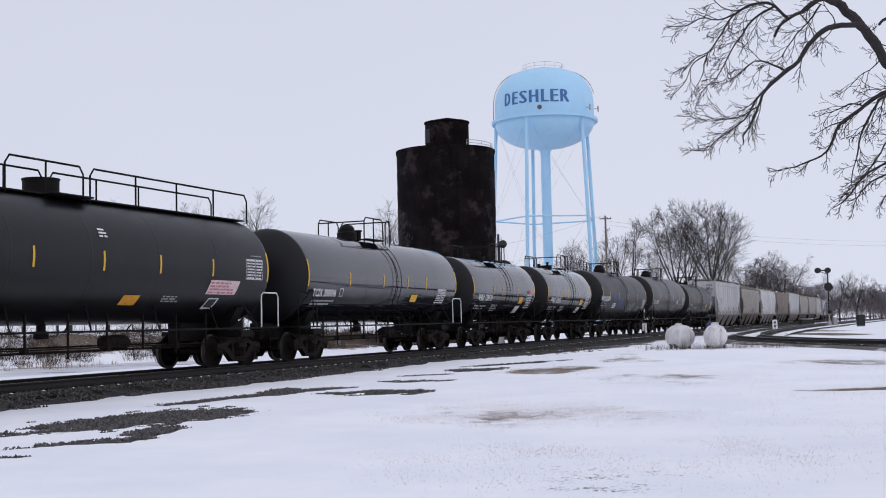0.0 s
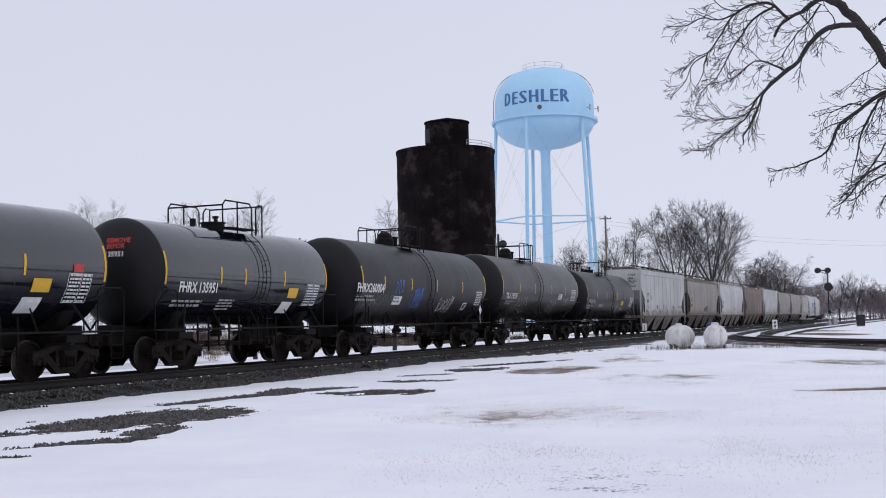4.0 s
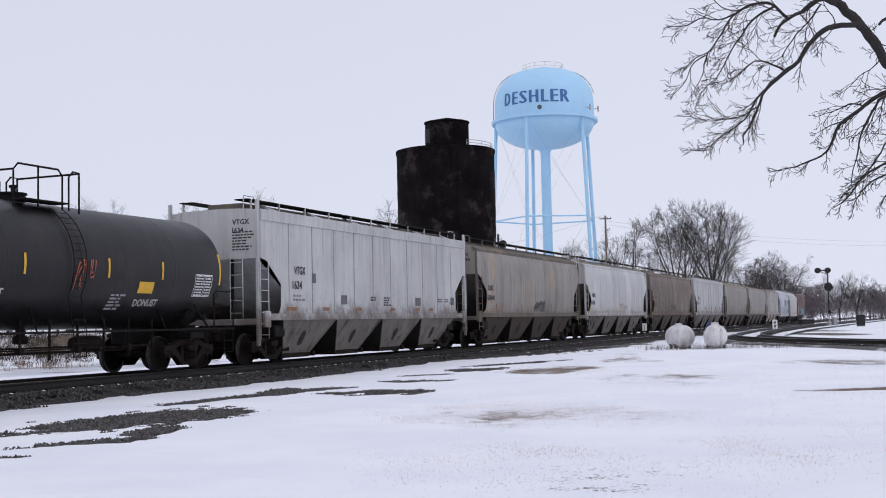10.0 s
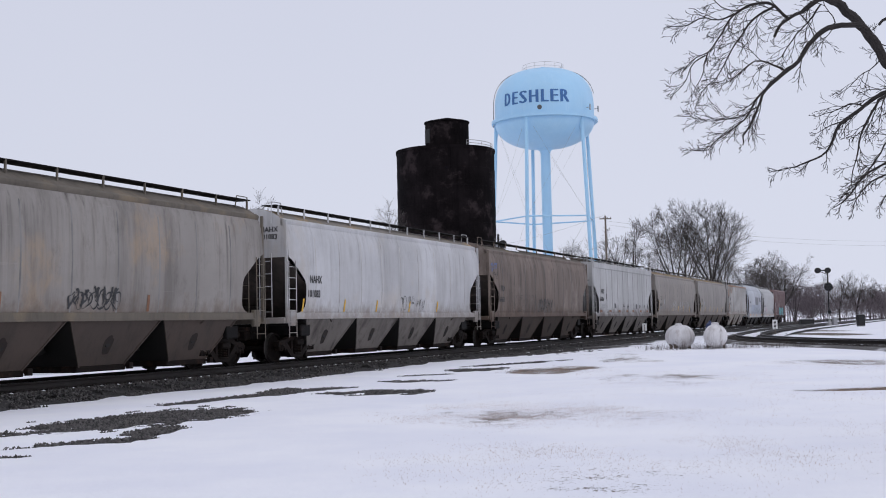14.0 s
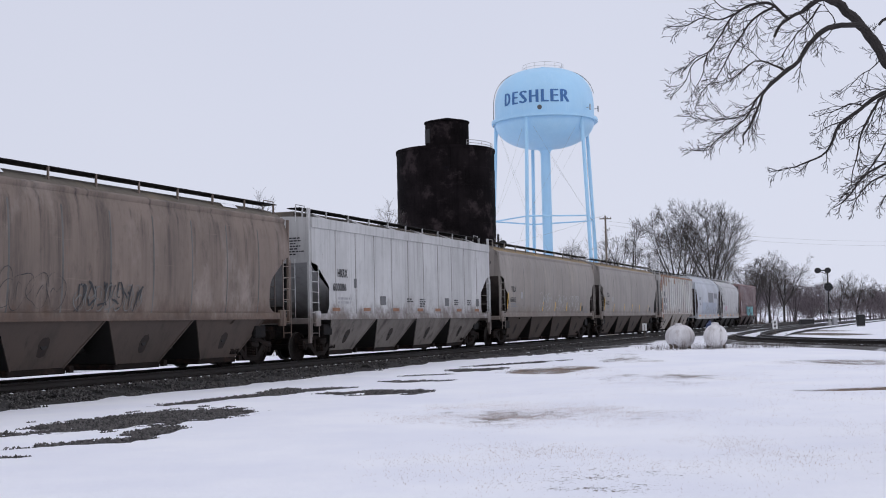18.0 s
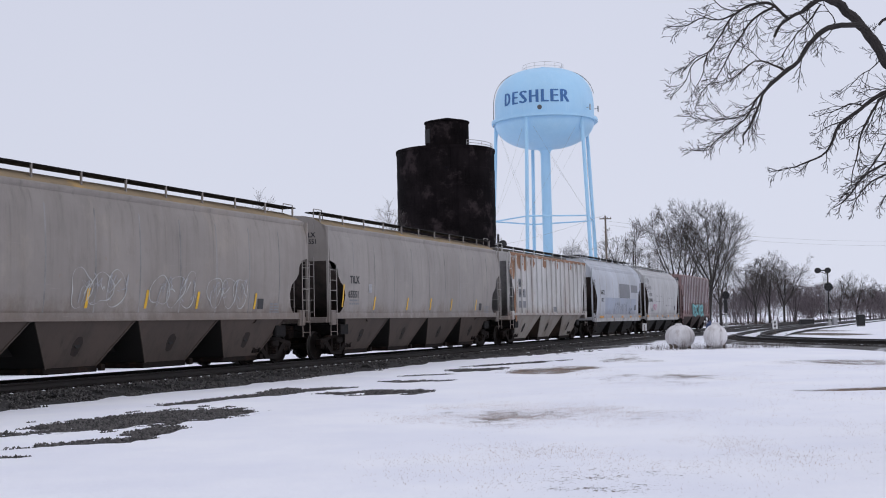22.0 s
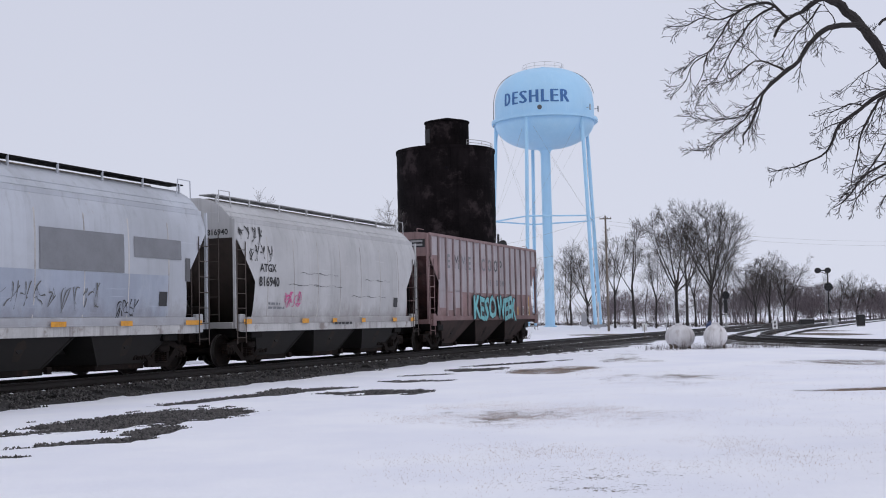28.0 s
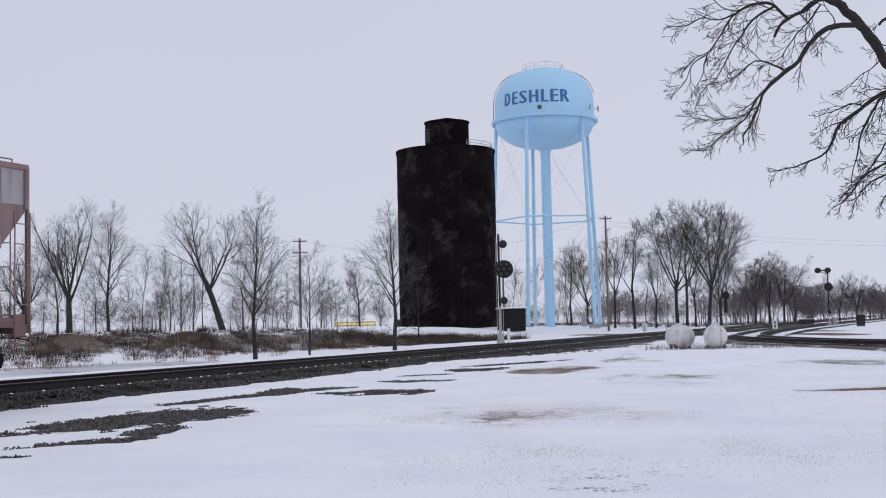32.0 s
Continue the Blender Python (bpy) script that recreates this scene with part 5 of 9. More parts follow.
# ---- bare trees ----
def grow_tree(seed, fork=0.3, leaders=4, spread=0.42, lean=0.0, trunk_r=0.2, limbs_n=7, wide=0.24, thin=0.0065, orders=4, rise=0.62, low=0.12, counts=(0, 5, 4, 3), bare=0, arch=0.03):
    """Trunk and limbs in one mesh, fine twigs in another. The trunk forks into leaders that sweep up to the crown's outline; limbs, boughs and twigs fan out along them."""
    rnd = random.Random(seed)
    limbs, twigs = Geo(), Geo()

    def sweep(p, d, length, r0, r1, n, wob, up, target, sides):
        pts, q, e = [p.copy()], p.copy(), d.normalized()
        wx, wy, wz = 0.0, 0.0, 0.0
        for k in range(n):
            wx, wy, wz = 0.5 * wx + rnd.uniform(-wob, wob), 0.5 * wy + rnd.uniform(-wob, wob), 0.5 * wz + rnd.uniform(-wob, wob)
            e = (e + Vector((wx, wy, wz + up))).normalized()
            q = q + e * (length / n)
            pts.append(q.copy())
        target.tube(pts, [r0 + (r1 - r0) * (k / n) ** 0.8 for k in range(n + 1)], sides, caps=False)
        return pts

    def along_of(pts, f):
        i = min(len(pts) - 2, int(f * (len(pts) - 1)))
        w = f * (len(pts) - 1) - i
        return pts[i].lerp(pts[i + 1], w), (pts[i + 1] - pts[i]).normalized()

    def off(way, ang, turn):
        s_ = way.orthogonal().normalized()
        s_.rotate(Matrix.Rotation(turn, 3, way))
        return (way * math.cos(ang) + s_ * math.sin(ang)).normalized()

    def bough(p, d, length, r, level):
        n = (0, 6, 4, 2, 1)[level] if orders > 3 else (0, 3, 2, 1, 1)[level]
        pts = sweep(p, d, length, r, max(thin, r * 0.3), n, 0.07, 0.07 if level < 2 else 0.035, limbs if level < 2 else twigs, (0, 5, 3, 3, 3)[level] if orders > 3 else 3)
        if level >= orders:
            return
        m = counts[level]
        turn = rnd.random() * 6.28
        for k in range(m):
            f = min(0.98, 0.18 + 0.80 * (k + rnd.random() * 0.9) / m)
            q, way = along_of(pts, f)
            turn += math.pi + rnd.uniform(-1.0, 1.0)
            bough(q, off(way, rnd.uniform(0.35, 0.80), turn), length * (0.84 - 0.36 * f) * rnd.uniform(0.7, 1.25), max(thin, r * (0.55 - 0.2 * f)), level + 1)

    base = Vector((0, 0, -0.15))
    zf = 10.0 * fork
    trunk = sweep(base, Vector((lean, 0.0, 1)), zf + 0.15, trunk_r, trunk_r * 0.74, 5, 0.035, 0.0, limbs, 8)
    turn0 = rnd.random() * 6.28
    for k in range(leaders):
        a = turn0 + k * 6.283 / max(1, leaders) + rnd.uniform(-0.4, 0.4)
        tilt = spread * rnd.uniform(0.6, 1.25) if leaders > 1 else 0.04
        start, way = along_of(trunk, rnd.uniform(0.72, 0.99) if k else 0.995)
        if k == 0 and leaders > 2:
            tilt *= 0.35
        d = Vector((lean * 0.55 + math.sin(tilt) * math.cos(a), math.sin(tilt) * math.sin(a), math.cos(tilt)))
        L = (10.0 - start.z) * (1.0 if k == 0 else rnd.uniform(0.78, 1.02)) / max(0.85, d.normalized().z) * 0.97
        r0 = trunk_r * (0.72 if leaders == 1 else 0.56 if k == 0 else rnd.uniform(0.34, 0.5))
        pts = sweep(start, d, L * 0.93, r0, 0.014, 10 if orders > 3 else 6, 0.035, arch, limbs, 6 if orders > 3 else 3)
        turn = rnd.random() * 6.28
        m = limbs_n if k == 0 else max(4, limbs_n - 2)
        for j in range(m):
            f = low + (0.97 - low) * (j + rnd.random()) / m
            q, way = along_of(pts, min(0.985, f))
            turn += 2.4 + rnd.uniform(-0.7, 0.7)
            size = 10 * wide * (1.15 - 0.66 * f) * rnd.uniform(0.65, 1.25)
            bough(q, off(way, rise * rnd.uniform(0.7, 1.25), turn), size, max(0.018, r0 * (0.50 - 0.34 * f)), 1)
    for k in range(bare):
        q, way = along_of(trunk, rnd.uniform(0.35, 0.9))
        bough(q, off(way, rnd.uniform(0.9, 1.4), rnd.random() * 6.28), 10 * wide * rnd.uniform(0.4, 0.8), 0.03, 2)
    f = 10.0 / max(v[2] for v in twigs.v)
    for g_ in (limbs, twigs):
        g_.v = [(x * f, y * f, z * f) for x, y, z in g_.v]
    return limbs.mesh("trunk", [M["bark"]], 60), twigs.mesh("crown", [M["twig"]], 0)


KINDS = [grow_tree(11, fork=0.33, leaders=6, spread=0.74, trunk_r=0.28, limbs_n=8, wide=0.25, rise=0.6, counts=(0, 5, 4, 2), thin=0.006, bare=2),
         grow_tree(12, fork=0.24, leaders=1, trunk_r=0.17, limbs_n=18, wide=0.25, rise=0.66, low=0.03, counts=(0, 5, 4, 2), thin=0.006, bare=4),
         grow_tree(13, fork=0.44, leaders=4, spread=0.80, lean=-0.30, trunk_r=0.29, limbs_n=8, wide=0.28, rise=0.65, counts=(0, 4, 4, 2), thin=0.006, bare=4),
         grow_tree(14, fork=0.26, leaders=1, trunk_r=0.12, limbs_n=15, wide=0.25, rise=0.85, low=0.03, counts=(0, 4, 4, 2), thin=0.006, bare=3),
         grow_tree(15, fork=0.05, leaders=4, spread=0.34, trunk_r=0.11, limbs_n=7, wide=0.23, rise=0.5, counts=(0, 4, 3, 2), thin=0.006),
         grow_tree(16, fork=0.28, leaders=5, spread=0.60, trunk_r=0.19, limbs_n=9, wide=0.25, rise=0.62, counts=(0, 5, 5, 2), thin=0.006),
         grow_tree(17, fork=0.22, leaders=1, trunk_r=0.085, limbs_n=12, wide=0.24, thin=0.008, orders=3, rise=0.6, counts=(0, 5, 4, 0)),
         grow_tree(18, fork=0.06, leaders=3, spread=0.42, trunk_r=0.08, limbs_n=7, wide=0.25, thin=0.008, orders=3, counts=(0, 5, 4, 0)),
         grow_tree(19, fork=0.25, leaders=4, spread=0.36, trunk_r=0.19, limbs_n=10, wide=0.24, rise=0.55, counts=(0, 5, 5, 2), thin=0.0065),
         grow_tree(31, fork=0.40, leaders=7, spread=0.78, trunk_r=0.17, limbs_n=8, wide=0.23, rise=0.62, low=0.18, counts=(0, 5, 4, 3), thin=0.0065, bare=3, arch=0.085),
         grow_tree(32, fork=0.42, leaders=4, spread=0.66, trunk_r=0.14, limbs_n=8, wide=0.21, rise=0.62, low=0.15, counts=(0, 4, 4, 2), thin=0.0065, bare=3, arch=0.06),
         grow_tree(20, fork=0.30, leaders=3, spread=0.45, trunk_r=0.12, limbs_n=6, wide=0.30, thin=0.018, orders=3, counts=(0, 4, 3, 0)),
         grow_tree(21, fork=0.12, leaders=4, spread=0.45, trunk_r=0.09, limbs_n=5, wide=0.30, thin=0.018, orders=3, counts=(0, 4, 3, 0)),
         grow_tree(22, fork=0.04, leaders=5, spread=0.60, trunk_r=0.07, limbs_n=4, wide=0.32, thin=0.018, orders=3, counts=(0, 4, 3, 0))]
TREE_LABELS = ["bare spreading tree with forked limbs on the embankment", "slender bare tree with fine twigs", "leaning bare tree with several stems", "tall narrow bare tree", "bare tree with many thin stems", "broad bare tree with a rounded crown", "thin bare sapling with sparse twigs", "small bare bushy tree", "tall bare tree with two upright stems", "large bare tree with a high spreading crown", "tall bare tree with a clear trunk and arching limbs"]


def tree(kind, x, y, high, turn, base=None):
    t = thing("tree", TREE_LABELS[kind], "tree", "bare trees", at=Matrix.Translation((x, y, float(ground_z(x, y)) - 0.05)) @ Matrix.Rotation(radians(turn), 4, "Z") @ Matrix.Scale(high / 10, 4))
    part("trunk", KINDS[kind][0], None, t)
    part("crown", KINDS[kind][1], None, t)
    return t


def across(px, y):
    """How far to the side a bearing lies at a depth; px: a bearing in the picture's own units."""
    return (px - 784) / 2050 * y


TREES = [(0, 121, 84, 10.2, 20), (1, 190, 88, 10.2, 40), (2, 393, 86, 9.8, 0), (3, 428, 88, 6.2, 90), (1, 449, 68, 10.2, 30), (3, 545, 68, 7.2, 0), (1, 695, 70, 9.6, 200), (3, 738, 92, 6.5, 30), (6, 357, 90, 7.0, 120),
         (0, 40, 95, 8.0, 90), (6, 250, 84, 6.4, 10), (6, 282, 86, 5.8, 60), (1, 100, 96, 7.6, 250), (6, 148, 92, 5.0, 100), (3, 168, 100, 6.5, 100), (6, 300, 92, 7.2, 200), (4, 318, 96, 6.2, 30), (7, 480, 92, 5.6, 0), (4, 505, 118, 6.0, 30), (7, 590, 130, 6.0, 80), (6, 567, 100, 5.2, 80),
         (1, 634, 110, 7.2, 310), (6, 612, 110, 5.8, 0), (7, 672, 112, 6.2, 0), (7, 20, 108, 7.0, 0), (6, 75, 106, 6.0, 20), (7, 225, 112, 4.6, 45), (7, 465, 98, 6.6, 33), (4, 340, 104, 6.0, 33),
         (1, 1008, 190, 14.5, 20), (5, 1036, 205, 15.0, 180), (6, 1064, 200, 12.0, 0), (10, 1085, 175, 14.6, 60), (10, 1120, 172, 16.6, 300), (6, 1140, 188, 12.0, 20), (10, 1157, 178, 12.0, 140), (6, 1178, 190, 12.0, 200),
         (9, 1195, 170, 18.6, 215), (10, 1212, 168, 18.0, 70), (9, 1251, 165, 19.0, 130), (10, 1228, 186, 13.5, 0), (5, 1272, 180, 14.0, 50), (6, 1274, 188, 12.5, 0), (4, 1298, 195, 9.5, 90), (5, 1334, 225, 13.5, 45), (8, 1358, 232, 15.0, 190), (5, 1384, 228, 13.8, 220), (4, 1402, 236, 12.0, 15), (4, 1320, 230, 12.0, 80),
         (6, 905, 195, 11.0, 0), (7, 925, 190, 10.0, 20), (6, 945, 200, 12.0, 60), (7, 985, 195, 11.0, 0), (4, 1000, 215, 13.0, 40), (5, 1482, 258, 11.0, 0), (0, 1512, 262, 11.8, 80), (5, 1536, 256, 8.6, 10), (4, 1448, 265, 8.5, 0), (7, 1556, 240, 7.5, 0)]
for kind, px, y, hgt, turn in TREES:
    tree(kind, across(px, y) + 0.0 * y, y, hgt, turn)


# far woods and thickets, too many to count
def thicket(name, label, low, rows, material, seed, kinds=(6, 7)):
    rnd = random.Random(seed)
    vs, fs, o = [], [], 0
    src = []
    for k in kinds:
        for me in KINDS[k]:
            co = np.empty(len(me.vertices) * 3)
            me.vertices.foreach_get("co", co)
            src.append((k, co.reshape(-1, 3), [tuple(p.vertices) for p in me.polygons]))
    for x, y, hgt in rows:
        k = rnd.choice(kinds)
        a = rnd.random() * 6.28
        c, s = math.cos(a), math.sin(a)
        z = float(ground_z(x, y)) - 0.1
        for kk, co, pf in src:
            if kk != k:
                continue
            f = hgt / 10
            wide = f * 1.25
            v = np.stack([(co[:, 0] * c - co[:, 1] * s) * wide + x, (co[:, 0] * s + co[:, 1] * c) * wide + y, co[:, 2] * f + z], 1)
            vs.append(v)
            fs += [tuple(i + o for i in p) for p in pf]
            o += len(v)
    me = bpy.data.meshes.new(name)
    me.from_pydata(np.concatenate(vs).tolist(), [], fs)
    me.materials.append(material)
    return tagged(new(name, me), label, "woods", kind="stuff")


rnd = random.Random(5)
rows = []
for k in range(52):
    y = rnd.uniform(235, 340)
    px = rnd.uniform(1300, 1435)
    rows.append((across(px, y), y, rnd.uniform(7.5, 13.0) * (0.75 if px > 1400 else 1.0)))
for k in range(130):
    y = rnd.uniform(240, 340)
    rows.append((across(rnd.uniform(1420, 1640), y), y, rnd.uniform(4.0, 9.0)))
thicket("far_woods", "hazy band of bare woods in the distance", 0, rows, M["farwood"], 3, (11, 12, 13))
rows = []
for k in range(45):
    y = rnd.uniform(150, 260)
    rows.append((across(rnd.uniform(-60, 720), y), y, rnd.uniform(4, 7.5)))
for k in range(50):
    y = rnd.uniform(225, 310)
    rows.append((across(rnd.uniform(1060, 1340), y), y, rnd.uniform(5, 9)))
for k in range(100):
    y = rnd.uniform(230, 330)
    rows.append((across(rnd.uniform(880, 1320), y), y, rnd.uniform(3.0, 6.0)))
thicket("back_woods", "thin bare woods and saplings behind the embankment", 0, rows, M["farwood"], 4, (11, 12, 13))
rows = []
for k in range(46):
    y = rnd.uniform(88, 125)
    px = rnd.choice((rnd.uniform(-20, 700), rnd.uniform(220, 340), rnd.uniform(400, 640)))
    rows.append((across(px, y), y, rnd.uniform(1.8, 4.6)))
thicket("bank_saplings", "thin bare saplings and scrub along the embankment", 0, rows, M["twig"], 7, (6, 7))
rows = []
for k in range(24):
    x, y = along(-70 + 230 * rnd.random(), rnd.uniform(62, 95))
    rows.append((x, y, rnd.uniform(7, 11)))
thicket("woods_behind", "bare woods behind the camera across the field", 0, rows, M["twig"], 5, (12, 13))
# dry brush on the embankment's slope
def stems(name, label, rows, material, seed, n, high, lean=0.35, r=0.008):
    rnd = random.Random(seed)
    v, f = [], []
    for x, y, size in rows:
        z = float(ground_z(x, y)) - 0.03
        for k in range(n):
            a, d = rnd.random() * 6.28, rnd.random() ** 0.6
            bx, by = x + 0.45 * size * d * math.cos(a), y + 0.45 * size * d * math.sin(a)
            h = high * size * (0.45 + 0.55 * rnd.random())
            tx, ty = bx + lean * h * math.cos(a) * rnd.random(), by + lean * h * math.sin(a) * rnd.random()
            b = rnd.random() * 3.14
            cx, cy = r * math.cos(b), r * math.sin(b)
            o = len(v)
            v += [(bx - cx, by - cy, z), (bx + cx, by + cy, z), (tx, ty, z + h)]
            f.append((o, o + 1, o + 2))
    me = bpy.data.meshes.new(name)
    me.from_pydata(v, [], f)
    me.materials.append(material)
    return tagged(new(name, me), label, "dry plants", kind="stuff")


rows = []
for k in range(3600):
    s = rnd.uniform(15, 98)
    foot = float(np.interp(s, [-100, 20, 58, 77, 95, 130], [-52, -40, -30, -17, -14, -14]))
    x, y = along(s, foot - rnd.uniform(-2.0, 6.0) * (1 if s < 85 else 0.7))
    if s < 45 and rnd.random() < 0.5:
        continue
    if vnoise(np.array(x / 3), np.array(y / 3), 91) > 0.26:
        rows.append((x, y, rnd.uniform(0.4, 1.25)))
for k in range(650):
    y = rnd.uniform(185, 250)
    rows.append((across(rnd.uniform(900, 1430), y), y, rnd.uniform(0.6, 1.9)))
stems("brush", "dry brown brush and weeds on the snowy bank", rows, M["brush"], 6, 26, 0.66, lean=0.6, r=0.010)
rows = []
for k in range(90):
    s = rnd.uniform(10, 75)
    x, y = along(s, rnd.uniform(-29, -24) + (0 if s < 55 else (s - 55) * 0.45))
    rows.append((x, y, rnd.uniform(0.5, 1.0)))
stems("reeds", "pale brown reeds along the frozen ditch", rows, M["grass"], 7, 30, 0.9, r=0.010)
# grass poking through the snow of the field
v_rows = []
for cx, cy, lx, ly, n in ((1.0, 20.0, 2.2, 2.6, 2600), (3.4, 36.0, 1.8, 3.2, 1300), (5.8, 29.8, 2.2, 3.4, 900), (2.0, 14.2, 2.2, 1.0, 900), (1.8, 12.2, 2.6, 2.0, 500), (12.0, 36.0, 2.4, 3.2, 600), (9.6, 23.8, 2.4, 0.45, 420), (6.5, 46.0, 2.5, 3.5, 160), (10.9, 50.3, 3.4, 0.9, 240), (13.6, 53.0, 1.6, 2.0, 160), (6.5, 19.0, 3.0, 6.0, 500), (1.7, 18.9, 2.4, 2.0, 2400), (3.2, 15.0, 4.0, 2.4, 800), (1.8, 13.2, 3.0, 1.4, 900), (5.0, 24.0, 4.5, 5.0, 900), (9.0, 30.0, 5.0, 6.0, 800)):
    for k in range(n):
        a, d = rnd.random() * 6.28, math.sqrt(rnd.random())
        x, y = cx + lx * d * math.cos(a), cy + ly * d * math.sin(a)
        if vnoise(np.array(x / 0.5), np.array(y / 0.5), 33) > 0.43:
            v_rows.append((x, y, rnd.uniform(0.5, 1.2)))
stems("field_grass", "sparse dead grass blades poking through the snow", v_rows, M["fieldgrass"], 8, 10, 0.052, 1.4, 0.0047)
flecks = [q for q in v_rows if 16.6 < q[1] < 20.0 or 33.0 < q[1] < 39.0]
stems("plant_litter", "dark brown leaf litter lying among the dead grass", flecks[::4], M["brush"], 12, 5, 0.022, 2.6, 0.011)
tall = []
for k in range(160):
    tall.append((rnd.uniform(9.0, 15.5), rnd.uniform(49.5, 54.5), rnd.uniform(0.6, 1.3)))
stems("weeds", "dry weeds round the propane tanks", tall, M["brush"], 9, 6, 0.42, 0.5, 0.006)


# ---- the near tree whose boughs hang into view ----
def near_tree():
    t = thing("overhanging_tree", "large dark tree with bare drooping boughs overhead", "tree", at=pose(8.6, 13.2, 0.0))
    base = Vector((8.6, 13.2, 0.0))
    g = Geo()
    g.tube([(0, 0, -0.2), (0.02, 0.02, 1.2), (-0.1, 0.0, 3.0), (-0.35, -0.05, 4.6)], [0.42, 0.33, 0.30, 0.26], 14)
    part("trunk", g, M["nearbark"], t)
    rnd = random.Random(77)

    def at(px, py, y):
        """A place on a bearing of the bough, y metres away."""
        u, v = (px - 784), (py - 441)
        c, s = math.cos(0.0225), math.sin(0.0225)
        a, b = c * u - s * v, s * u + c * v
        th = math.atan(0.06415)
        dx, dy, dz = a / 2050, math.cos(th) + b / 2050 * math.sin(th), math.sin(th) - b / 2050 * math.cos(th)
        return Vector((dx * y / dy, y, 1.544 + dz * y / dy)) - base

    def way(depth, *points):
        return [at(px, py, depth) for px, py in points]

    # each bough: its bearings from root to tip, the radius at both ends, and how thickly twigs stand on it
    boughs = [
        (way(12.3, (1700, 330), (1620, 205), (1572, 118), (1553, 85), (1531, 54), (1507, 28), (1484, 7), (1466, -4)), 0.075, 0.042, 0.0),
        (way(12.2, (1480, 4), (1455, -2), (1438, 8), (1420, 20), (1395, 33), (1382, 44), (1373, 60), (1368, 75)), 0.034, 0.013, 0.5),
        (way(12.0, (1524, 46), (1493, 45), (1466, 50), (1442, 67), (1428, 86), (1412, 109), (1391, 126), (1368, 146), (1352, 161)), 0.030, 0.020, 0.35),
        (way(11.95, (1364, 149), (1352, 163), (1345, 181), (1334, 208), (1322, 232), (1314, 243), (1318, 260)), 0.018, 0.007, 0.9),
        (way(11.95, (1366, 148), (1350, 163), (1336, 181), (1320, 208), (1299, 227), (1266, 250), (1252, 266), (1229, 267)), 0.014, 0.004, 1.2),
        (way(12.2, (1397, 34), (1378, 18), (1364, 7), (1345, 5), (1322, 12), (1303, 23), (1290, 37), (1278, 58), (1269, 72), (1253, 93), (1229, 104), (1206, 130)), 0.018, 0.004, 1.2),
        (way(12.3, (1372, 10), (1345, 25), (1329, 39), (1317, 56), (1301, 79), (1287, 104), (1271, 134), (1243, 162), (1230, 190)), 0.014, 0.003, 1.2),
        (way(12.1, (1391, 126), (1364, 113), (1340, 108), (1322, 118), (1299, 138), (1280, 150)), 0.012, 0.004, 1.0),
        (way(12.1, (1452, 8), (1430, 40), (1410, 60), (1391, 88), (1378, 105), (1350, 118)), 0.010, 0.004, 1.0),
        (way(12.4, (1320, 14), (1299, 20), (1276, 12), (1258, -4)), 0.009, 0.004, 0.8),
        (way(12.4, (1303, 24), (1280, 33), (1262, 36), (1243, 31), (1215, 45), (1186, 46)), 0.009, 0.003, 1.1),
        (way(12.3, (1253, 93), (1247, 112), (1243, 134), (1228, 160)), 0.008, 0.003, 1.0),
        (way(12.3, (1248, 98), (1229, 111), (1222, 120), (1211, 148), (1188, 171)), 0.008, 0.003, 1.0),
        (way(12.1, (1340, 190), (1318, 203), (1300, 210), (1278, 212), (1250, 214), (1230, 205)), 0.008, 0.003, 1.0),
        (way(12.0, (1412, 22), (1425, 34), (1438, 56), (1446, 84)), 0.007, 0.003, 0.7),
        (way(12.0, (1470, 48), (1478, 36), (1462, 14), (1452, -10)), 0.008, 0.004, 0.7),
        (way(11.4, (1700, 110), (1610, 148), (1568, 163), (1544, 176), (1521, 194), (1493, 215), (1479, 231), (1470, 257), (1452, 278), (1433, 285), (1405, 296), (1378, 301), (1364, 312)), 0.034, 0.004, 0.75),
        (way(11.3, (1610, 148), (1570, 168), (1556, 176), (1547, 194), (1530, 222), (1523, 241), (1516, 278), (1510, 301), (1506, 332)), 0.020, 0.004, 0.9),
        (way(11.5, (1700, 240), (1610, 272), (1568, 289), (1549, 299), (1526, 315), (1503, 347), (1479, 366), (1462, 374)), 0.026, 0.004, 1.0),
        (way(11.3, (1700, 280), (1610, 298), (1568, 310), (1540, 324), (1516, 352), (1508, 374)), 0.022, 0.004, 1.0),
        (way(11.2, (1700, 200), (1600, 232), (1572, 246), (1560, 270), (1540, 296), (1520, 322)), 0.022, 0.004, 0.9),
        (way(11.4, (1493, 215), (1470, 222), (1452, 232), (1440, 240)), 0.008, 0.003, 0.9),
        (way(11.4, (1530, 188), (1505, 184), (1480, 196), (1450, 205), (1438, 212)), 0.008, 0.003, 1.0),
        (way(12.1, (1556, 108), (1542, 122), (1522, 134), (1505, 152), (1492, 164)), 0.007, 0.003, 1.0),
        (way(12.0, (1600, 10), (1572, 33), (1562, 37), (1553, 46)), 0.022, 0.013, 0.2),
        (way(11.6, (1620, 60), (1580, 82), (1556, 76), (1540, 60)), 0.010, 0.003, 0.5),
        (way(11.5, (1640, 320), (1590, 330), (1568, 345), (1556, 372)), 0.014, 0.005, 0.8),
        (way(12.9, (1700, 330), (1720, 420), (1740, 520)), 0.13, 0.22, 0.0),
    ]

